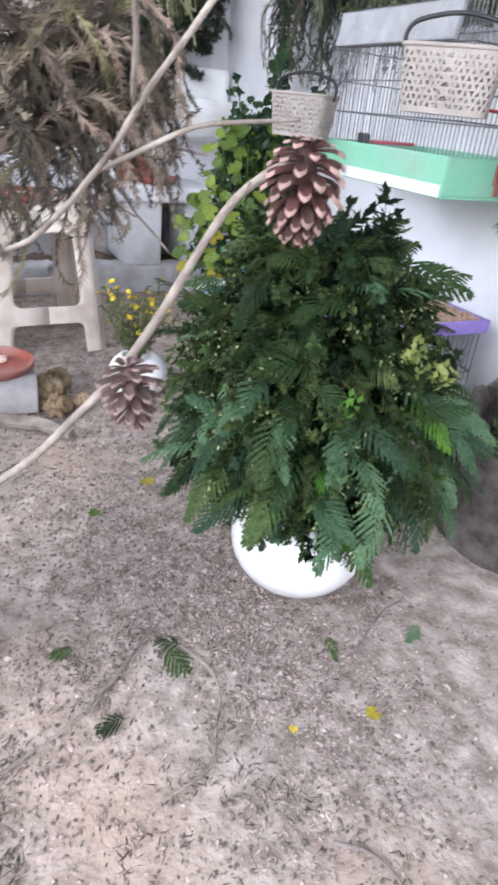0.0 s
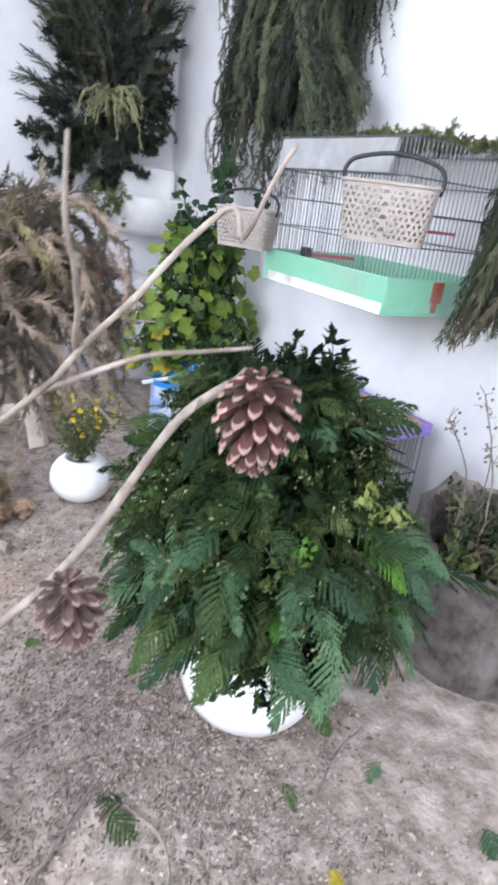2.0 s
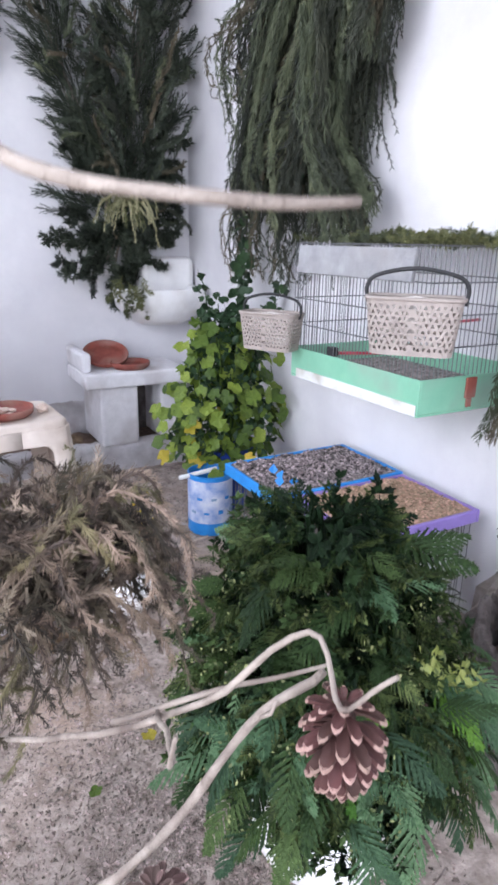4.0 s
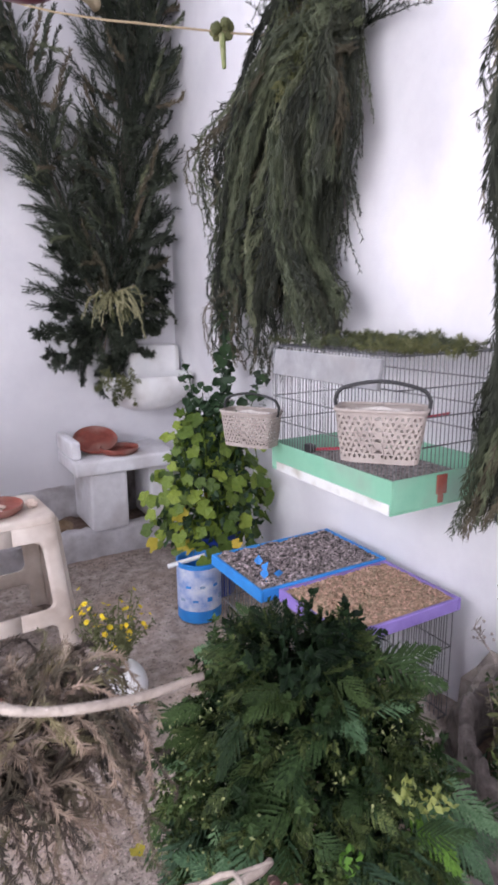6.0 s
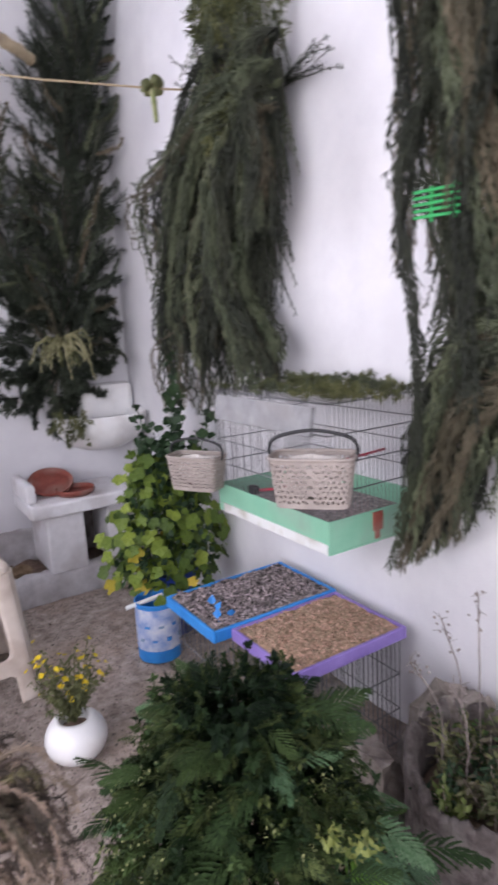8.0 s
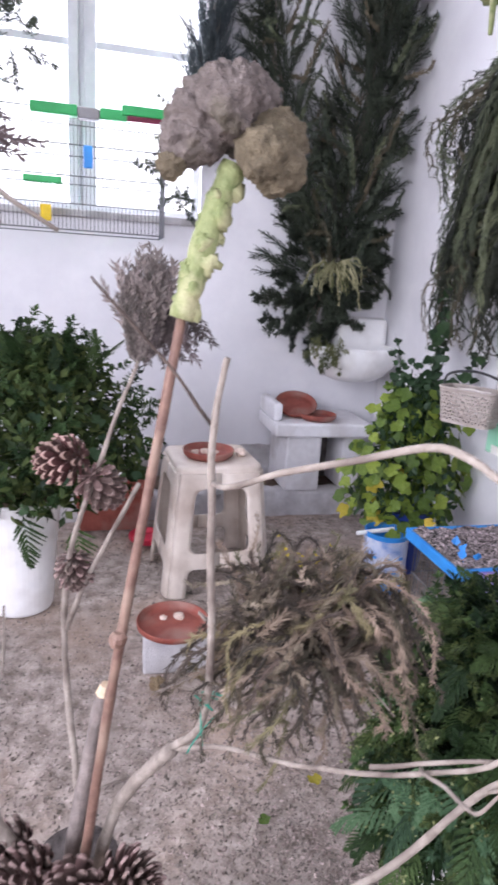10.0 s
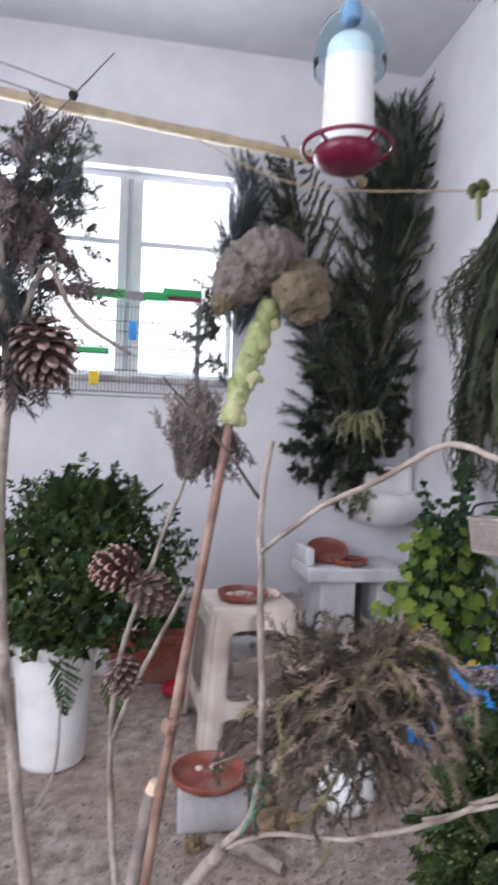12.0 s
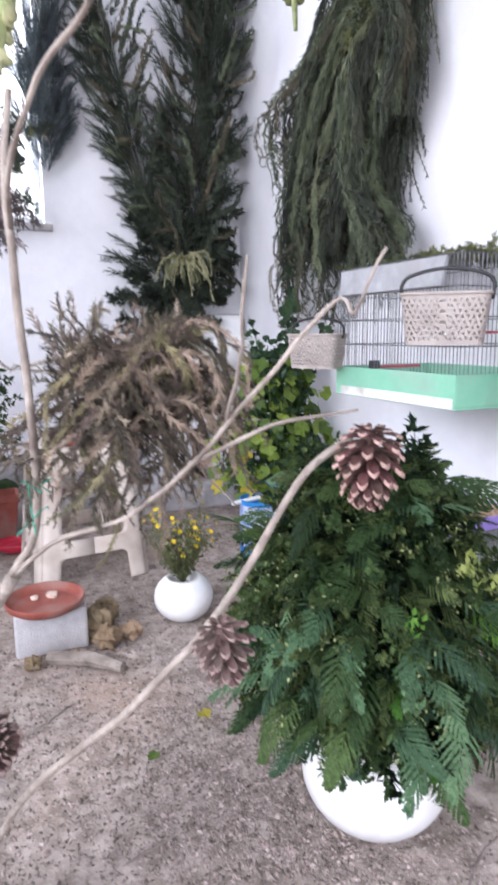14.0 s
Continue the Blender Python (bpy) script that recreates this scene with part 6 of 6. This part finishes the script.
rows = []
for i in range(44):          # locks that arch out of one tie towards the corner and droop
    x, e = xo(), R.random()
    y0, z0 = 1.91 + R.uniform(-0.05, 0.06), 1.78 + R.uniform(-0.07, 0.10)
    y1 = 2.08 + 0.53 * e
    zb = 0.90 + 0.22 * e * R.random() + R.uniform(0, 0.14)
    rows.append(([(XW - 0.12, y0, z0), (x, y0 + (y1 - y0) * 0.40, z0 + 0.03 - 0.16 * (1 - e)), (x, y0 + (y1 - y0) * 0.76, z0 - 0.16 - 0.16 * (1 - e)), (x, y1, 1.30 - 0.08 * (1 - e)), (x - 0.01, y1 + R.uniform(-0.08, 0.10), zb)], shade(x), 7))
for i in range(17):          # locks that fall from the tie on the room side
    x = xo() - 0.03
    y0, z0 = 1.92 + R.uniform(-0.04, 0.06), 1.78 + R.uniform(-0.10, 0.12)
    q = R.uniform(0, 0.16)
    rows.append(([(XW - 0.12, y0, z0), (x, 1.89 + q, z0 - 0.03), (x, 1.855 + q, z0 - 0.18), (x, 1.875 + q + R.uniform(-0.02, 0.05), R.uniform(1.32, 1.50))], shade(x), 6))
for i in range(22):          # the lower lobe that swings back to the room side
    x, e = xo() - 0.02, R.random()
    y1, z1 = 1.87 + 0.34 * e, R.uniform(0.97, 1.10)
    rows.append(([(x, 2.13 + R.uniform(-0.06, 0.06), R.uniform(1.40, 1.62)), (x, 2.12 + R.uniform(-0.05, 0.05), 1.34), (x, y1 + 0.17 * (1 - e), 1.22), (x - 0.01, y1, z1 + 0.02), (x - 0.02, y1 - R.uniform(0.0, 0.05), z1 - R.uniform(0.0, 0.05))], shade(x), 6))
for i in range(44):          # loose curling ends on the corner side
    x = xo()
    y0, z0 = R.uniform(2.32, 2.56), R.uniform(1.10, 1.82)
    y1, L = y0 + R.uniform(0.08, 0.26), R.uniform(0.16, 0.34)
    rows.append(([(x, y0 - 0.15, z0 + 0.06), (x, y0, z0), (x, y1, z0 - L * 0.2), (x, y1 + 0.03, z0 - L * 0.6), (x, y1 - R.uniform(0.0, 0.09), z0 - L), (x, y1 - R.uniform(-0.05, 0.08), max(0.82, z0 - L * 1.3))], R.choice((1, 1, 2, 0)), 2))
for i in range(18):          # dark ends below
    x = xo()
    y0 = R.uniform(2.20, 2.70)
    rows.append(([(x, y0 - 0.06, 1.25), (x, y0, 1.08), (x, y0 + R.uniform(-0.03, 0.05), 0.93), (x, y0 + R.uniform(-0.05, 0.05), R.uniform(0.78, 0.88))], R.choice((1, 1, 2)), 2))
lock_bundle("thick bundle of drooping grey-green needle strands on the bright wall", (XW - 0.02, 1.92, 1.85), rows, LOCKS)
# the core's shade is put into these sprays by the darkest needle colour
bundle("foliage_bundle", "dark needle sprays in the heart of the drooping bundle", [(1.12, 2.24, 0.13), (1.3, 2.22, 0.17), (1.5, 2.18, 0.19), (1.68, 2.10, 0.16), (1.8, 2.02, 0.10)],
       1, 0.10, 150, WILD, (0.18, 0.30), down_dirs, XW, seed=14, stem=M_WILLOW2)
bundle("foliage_bundle", "leafy green twigs at the head of the drooping bundle", [(1.76, 2.10, 0.17), (1.95, 2.13, 0.23), (2.2, 2.12, 0.21), (2.45, 2.16, 0.16), (2.65, 2.26, 0.10), (2.76, 2.34, 0.04)],
       1, 0.17, 230, GREENS + WIL + WILO[:1] + OLV[:1], (0.12, 0.24), down_dirs, XW, seed=4, stem=M_WILLOW2)
rows = []
for i in range(64):
    x = XW - 0.02 - R.uniform(0.03, 0.24)
    y0, z0 = R.uniform(0.82, 1.34), R.uniform(1.35, 2.5)
    L = R.uniform(0.45, 0.75)
    y1 = y0 + R.uniform(-0.06, 0.10)
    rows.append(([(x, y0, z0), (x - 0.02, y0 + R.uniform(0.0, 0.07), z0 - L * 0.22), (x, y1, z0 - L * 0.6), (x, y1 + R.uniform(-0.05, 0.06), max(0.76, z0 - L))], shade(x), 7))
for i in range(34):          # outer locks that arch away and hang
    x = xo() + 0.01
    y0, z0 = R.uniform(1.26, 1.36), R.uniform(1.42, 2.3)
    L = R.uniform(0.15, 0.28)
    rows.append(([(x, y0 - 0.14, z0 - 0.02), (x, y0, z0 + 0.01), (x, y0 + 0.06, z0 - L * 0.4), (x, y0 + R.uniform(0.03, 0.10), z0 - L)], R.choice((1, 0, 1, 0)), 3))
for i in range(30):          # the low tail beside the cage
    x = XW - 0.02 - R.uniform(0.06, 0.2)
    y0, z0 = R.uniform(1.06, 1.22), R.uniform(0.98, 1.14)
    e = R.random()
    rows.append(([(x, y0 - 0.04, z0), (x, y0 + 0.08, z0 - 0.03), (x, y0 + 0.10 + 0.08 * e, z0 - 0.20), (x, 1.20 + 0.19 * e, 0.72 - 0.16 * e)], R.choice((2, 1, 1, 0)), 6))
bundle("foliage_bundle", "dense drooping needle sprays beside the cage", [(1.02, 1.10, 0.16), (1.25, 1.10, 0.22), (1.5, 1.08, 0.26), (1.8, 1.06, 0.26), (2.1, 1.04, 0.22), (2.4, 1.04, 0.1)],
       1, 0.2, 260, WIL + WILD, (0.2, 0.36), down_dirs, XW, seed=15, stem=M_WILLOW2)
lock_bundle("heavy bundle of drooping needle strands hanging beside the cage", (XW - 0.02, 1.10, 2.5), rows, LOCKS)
grid = thing("plastic_grid", "small bright green plastic grid caught in the foliage", "clip", (0.985, 1.225, 1.325))
for k in range(5):
    b = Buf()
    b.tube([(0, -0.05, -0.022 + 0.011 * k), (0, 0.05, -0.018 + 0.011 * k)], 0.003, 6)
    part("bar", b, M_DKGREENP, grid)
for k in range(2):
    b = Buf()
    b.tube([(0, -0.04 + 0.05 * k, -0.03), (0, -0.04 + 0.05 * k, 0.03)], 0.003, 6)
    part("bar", b, M_DKGREENP, grid)
tuft = thing("dried_tuft", "pale olive dried tuft tied to the dark bundle", "dried foliage", (0.825, 3.00, 1.05))
for i in range(46):
    a = i * 2.4
    o = Vector((math.cos(a) * 1.0, -abs(math.sin(a)) * 0.6, R.uniform(-0.4, 0.5))) * R.uniform(0.3, 1.25)
    pts = [Vector((0, 0, 0.03)) + o * 0.02, Vector((0, 0, 0.055)) + o * 0.05, Vector((0, 0, 0.03)) + o * 0.085, Vector((0, 0, -R.uniform(-0.01, 0.07))) + o * 0.11 + rv(0.02)]
    part("sprig", rope(pts, 0.014, 0.0011, 0.0018, i, 1.6, 6, 0.010, 0.16), M_TUFT if i % 4 else M_OLIVE, tuft)

# ---- pole, string and hanging things overhead ----
b = Buf()
pts = [(XL, 2.93, 2.39), (-0.4, 2.95, 2.28), (0.56, 2.97, 2.205), (0.74, 3.02, 2.195), (0.86, 3.12, 2.19)]
c = wiggle(pts, 10, 0.004)
b.tube(c, [0.021 + (0.004 if i % 5 == 0 else 0) for i in range(len(c))], 10)
solo("bamboo_pole", b, M_BAMBOO, "dry bamboo pole spanning the room under the ceiling", "pole", smooth=True)
b = Buf()
b.tube(wiggle([(0.0, 2.95, 2.245), (0.45, 2.75, 1.99), (1.0, 2.45, 1.90), (XW, 2.3, 1.88)], 8, 0.002), 0.0035, 5)
solo("string", b, M_STRING, "jute string stretched to the wall", "string")
b = branch([(-0.598, 2.9, 2.073), (-0.417, 2.9, 2.304), (-0.267, 2.9, 2.491)], 0.0042, 0.0026, 6, 6, 0.003, 4)
solo("cross_stick", b, M_STUB, "thin dark stick tied across the bamboo pole", "stick")
b = Buf()
b.sphere((-0.417, 2.9, 2.304), 0.018, 0.5, 10, 3)
solo("string_knot", b, M_DARKDRY, "dark knot of string on the cross stick", "string")
for p0, p1 in (((XL, 2.92, 2.686), (-0.409, 2.92, 2.338)), ((XL, 2.94, 2.605), (-0.398, 2.94, 2.283))):
    b = Buf()
    q0, q1 = Vector(p0), Vector(p1)
    b.tube(wiggle([q0, q0.lerp(q1, 0.5) + Vector((0, 0, -0.012)), q1], 6, 0.002), 0.0026, 5)
    solo("tie_string", b, M_STUB, "thin dark string tied to the cross stick", "string", "tie strings")
hbt = thing("hanging_floret", "small green flower stalk hanging from the string", "dried flower", (1.04, 2.43, 1.915))
for i in range(7):
    a = i * 2.4
    b = Buf()
    b.sphere((0.022 * math.cos(a), 0.022 * math.sin(a), -0.02 + 0.008 * (i % 3)), 0.018, 0.3, 10, i)
    part("floret", b, M_OLIVE, hbt)
b = Buf()
b.tube([(0, 0, -0.02), (0.004, 0, -0.08), (0.006, 0, -0.12)], [0.011, 0.009, 0.007], 8)
part("stalk", b, M_BROCSTALK, hbt)

feed = thing("bird_feeder", "hanging bird feeder, white bottle over a maroon dish", "bird feeder", (0.235, 1.50, 1.458))
b = Buf()
b.lathe([(0.012, 0.024), (0.036, 0.026), (0.052, 0.032), (0.060, 0.041), (0.063, 0.052), (0.061, 0.057), (0.054, 0.056), (0.05, 0.045), (0.001, 0.045)], 36)
part("dish", b, M_MAROONP, feed, "glossy maroon dish", smooth=True)
b = Buf()
b.tube([(0.083 * math.cos(k * 2 * math.pi / 32), 0.083 * math.sin(k * 2 * math.pi / 32), 0.062) for k in range(33)], 0.004, 8)
part("perch_ring", b, M_MAROONP, feed, smooth=True)
for k in range(5):
    a = k * 2 * math.pi / 5
    b = Buf()
    b.tube([(0.05 * math.cos(a), 0.05 * math.sin(a), 0.05), (0.083 * math.cos(a), 0.083 * math.sin(a), 0.062)], 0.0035, 6)
    part("spoke", b, M_MAROONP, feed)
b = Buf()
b.lathe([(0.049, 0.05), (0.050, 0.06), (0.047, 0.13), (0.044, 0.245), (0.038, 0.258), (0.001, 0.258)], 30)
part("feed_column", b, M_WHITEP, feed, "white feed column", smooth=False)
b = Buf()
b.lathe([(0.066, 0.205), (0.068, 0.225), (0.064, 0.26), (0.05, 0.29), (0.03, 0.312), (0.02, 0.322), (0.018, 0.320), (0.029, 0.309), (0.048, 0.287), (0.0625, 0.258), (0.0665, 0.225), (0.0645, 0.205), (0.066, 0.205)], 30)
b.f, b.mi = b.f[:-2], b.mi[:-2]
part("bottle", b, M_CLEAR, feed, "clear cut bottle cover", smooth=True)
b = Buf()
b.lathe([(0.017, 0.298), (0.019, 0.306), (0.016, 0.326), (0.012, 0.336), (0.001, 0.338)], 20)
part("cap", b, M_CAP, feed, "pale blue bottle neck", smooth=True)
b = Buf()
b.tube(wiggle([(0, 0, 0.33), (0.006, 0, 0.6), (0.01, 0.01, 1.0), (0.012, 0.012, ZC - 1.452)], 6, 0.003), 0.0012, 5)
part("wire", b, M_WIRE, feed)

# ---- cage in front of the window ----
wc = thing("window_cage", "wire cage with green plastic rails hung before the window", "bird cage", (-0.62, 3.12, 1.17))
WXL = 0.75
u = Buf()
u.tube([(0, 0, 0), (0, 0, 0.43)], 0.0014, 5)
me = u.mesh("wire", M_WIRE)
for i in range(51):
    part("wire", me, None, wc, m=pose(WXL * i / 50, 0, 0))
for i in range(1, 13):
    part("wire", me, None, wc, m=pose(0, 0.258 * i / 13, 0))
    part("wire", me, None, wc, m=pose(WXL, 0.258 * i / 13, 0))
for z in (0.004, 0.1, 0.2, 0.31, 0.428):
    b = Buf()
    b.tube([(0, 0, z), (WXL, 0, z), (WXL, 0.259, z), (0, 0.259, z), (0, 0, z)], 0.0025, 5)
    part("rail", b, M_WIRE, wc)
for x0, x1 in ((0.25, 0.42), (0.50, 0.62)):
    b = Buf()
    b.box((x0, -0.02, 0.405), (x1, 0.03, 0.445))
    part("feeder_bar", b, M_DKGREENP, wc, "green plastic feeder bar", bevel=0.006)
b = Buf()
b.box((0.42, -0.02, 0.40), (0.50, 0.03, 0.44))
part("feeder_bar", b, M_BOARD, wc, bevel=0.006)
b = Buf()
b.box((0.58, -0.03, 0.425), (0.75, 0.06, 0.462))
part("roof_tray", b, M_DKGREENP, wc, "green plastic tray", bevel=0.006)
b = Buf()
b.box((0.60, -0.035, 0.405), (0.75, 0.05, 0.4245))
part("roof_tray", b, M_MAROONP, wc, bevel=0.004)
b = Buf()
b.box((0.44, -0.02, 0.23), (0.475, 0.0, 0.31))
part("water_cup", b, M_BLUEP, wc, "blue drinking cup", bevel=0.005)
b = Buf()
b.box((0.22, -0.03, 0.165), (0.36, 0.02, 0.19))
part("feeder_bar", b, M_DKGREENP, wc, bevel=0.005)
b = Buf()
b.box((0.28, -0.02, 0.03), (0.32, 0.0, 0.09))
part("feed_cup", b, M_YELLOW, wc, "yellow feed cup", bevel=0.005)
twg = thing("foliage_bundle", "sparse dark twigs hanging beside the window cage", "foliage bundle", (0.18, 3.2, 1.62), "hanging green bundles")
for i in range(26):
    p = Vector((R.uniform(-0.05, 0.07), R.uniform(-0.06, 0.06), R.uniform(-0.30, 0.05)))
    part("sprig", R.choice(CYP + OLV[:1]), None, twg, m=turn(p, rv(1) + Vector((0, 0, -0.5)), R.uniform(0, 360), R.uniform(0.10, 0.17)))
twg2 = thing("foliage_bundle", "dark pine twigs hanging from the pole before the window", "foliage bundle", (-0.44, 2.93, 2.25), "hanging green bundles")
for i in range(46):
    p = Vector((R.uniform(-0.16, 0.10), R.uniform(-0.05, 0.03), R.uniform(-0.55, 0.0)))
    part("sprig", R.choice(CYP), None, twg2, m=turn(p, rv(0.8) + Vector((0, 0, -0.8)), R.uniform(0, 360), R.uniform(0.13, 0.22)))

# ---- litter on the floor ----
b = Buf()
r = random.Random(5)
for k in range(90000):
    x, y = r.uniform(-0.7, 1.2), r.uniform(0.15, 3.0)
    if k % 4 == 0:
        x, y = r.gauss(0.40, 0.20), r.gauss(1.15, 0.26)
    patch = noise.noise(Vector((x * 2.2, y * 2.2, 4))) + 0.45 * noise.noise(Vector((x * 7, y * 7, 2))) + 0.3 * noise.noise(Vector((x * 19, y * 19, 6)))
    if patch < r.uniform(-0.55, 0.45) - 0.22 + 0.9 * max(0.0, min(1.0, 3.0 * (x - 0.42))) * (y < 1.15):
        continue
    s = r.uniform(0.0018, 0.0050) * (1.0 if r.random() < 0.93 else r.uniform(1.3, 1.9))
    p = Vector((x, y, ground_z(x, y) - 0.003))
    a = r.uniform(0, 6.283)
    d = Vector((math.cos(a), math.sin(a), r.uniform(-0.2, 0.3))) * s
    q = Vector((-math.sin(a), math.cos(a), r.uniform(-0.3, 0.3))) * s * r.uniform(0.25, 0.75)
    up = Vector((0, 0, s * r.uniform(0.3, 0.9)))
    b.add([p - d, p + q, p + d, p - q, p + up], [(0, 1, 4), (1, 2, 4), (2, 3, 4), (3, 0, 4)])
solo("floor_litter", b, M_CHIP, "scattered chips, husks and dry bits on the earth floor", "litter", kind="stuff")
b = Buf()
for k in range(5200):
    x, y = r.gauss(0.02, 0.19), r.gauss(0.86, 0.22)
    if noise.noise(Vector((x * 6, y * 6, 11))) + 0.5 * noise.noise(Vector((x * 17, y * 17, 3))) < 0.08:
        continue
    p, a, L = Vector((x, y, ground_z(x, y) + r.uniform(-0.001, 0.004))), r.uniform(0, 6.283), r.uniform(0.006, 0.020)
    b.blade(p, Vector((math.cos(a), math.sin(a), r.uniform(-0.1, 0.25))), Vector((0, 0, 1)), L, r.uniform(0.0010, 0.0024))
solo("needle_litter", b, M_NEEDLES, "patches of dark dry needles on the earth floor", "litter", kind="stuff")
for i, pts in enumerate((((0.25, 1.06), (0.28, 0.98), (0.245, 0.90), (0.22, 0.86), (0.13, 0.83)), ((0.10, 0.99), (0.17, 1.06), (0.24, 1.12)), ((-0.05, 0.93), (0.05, 0.97), (0.14, 1.03)),
                         ((0.32, 0.72), (0.36, 0.68), (0.37, 0.62)), ((0.10, 1.22), (0.20, 1.25), (0.25, 1.30)), ((0.50, 0.95), (0.58, 1.0), (0.66, 1.03)), ((-0.15, 1.55), (-0.02, 1.6), (0.1, 1.68)))):
    bb = branch([(x, y, 0.004) for x, y in pts], 0.0026, 0.0014, 5, 5, 0.003, i)
    solo("fallen_twig", bb, M_STUB if i % 2 else M_BARK, "thin dry twig lying on the floor", "twig", "fallen twigs")
for i, (x, y, s, me) in enumerate(((0.225, 1.055, 0.075, FERN[0]), (0.475, 0.995, 0.04, FERN[1]), (0.14, 0.96, 0.05, FERN[2]), (0.64, 0.96, 0.04, FERNB[0]), (0.10, 1.10, 0.045, FERN[3]), (0.710, 0.809, 0.07, FERNB[1]), (0.252, 1.056, 0.06, FERN[1]))):
    tagged(part("fallen_frond", me, None, None, m=Matrix.Translation((x, y, 0.008)) @ pose(0, 0, 0, 90, 0, R.uniform(0, 360)) @ Matrix.Diagonal((s, s, s, 1))), "dark green fern frond fallen on the floor", "leaf", "fallen fronds")
for i, (x, y, me, s) in enumerate(((0.455, 0.838, GERAY[0], 0.022), (0.338, 0.857, GERAY[0], 0.012), (0.33, 1.5, GERAY[0], 0.03), (0.2, 1.42, GERA[0], 0.025))):
    tagged(part("fallen_leaf", me, None, None, m=Matrix.Translation((x, y, 0.02)) @ pose(0, 0, 0, 0, 0, 50 * i) @ Matrix.Diagonal((s, s, s, 1))), "withered leaf fallen on the floor", "leaf", "fallen leaves")
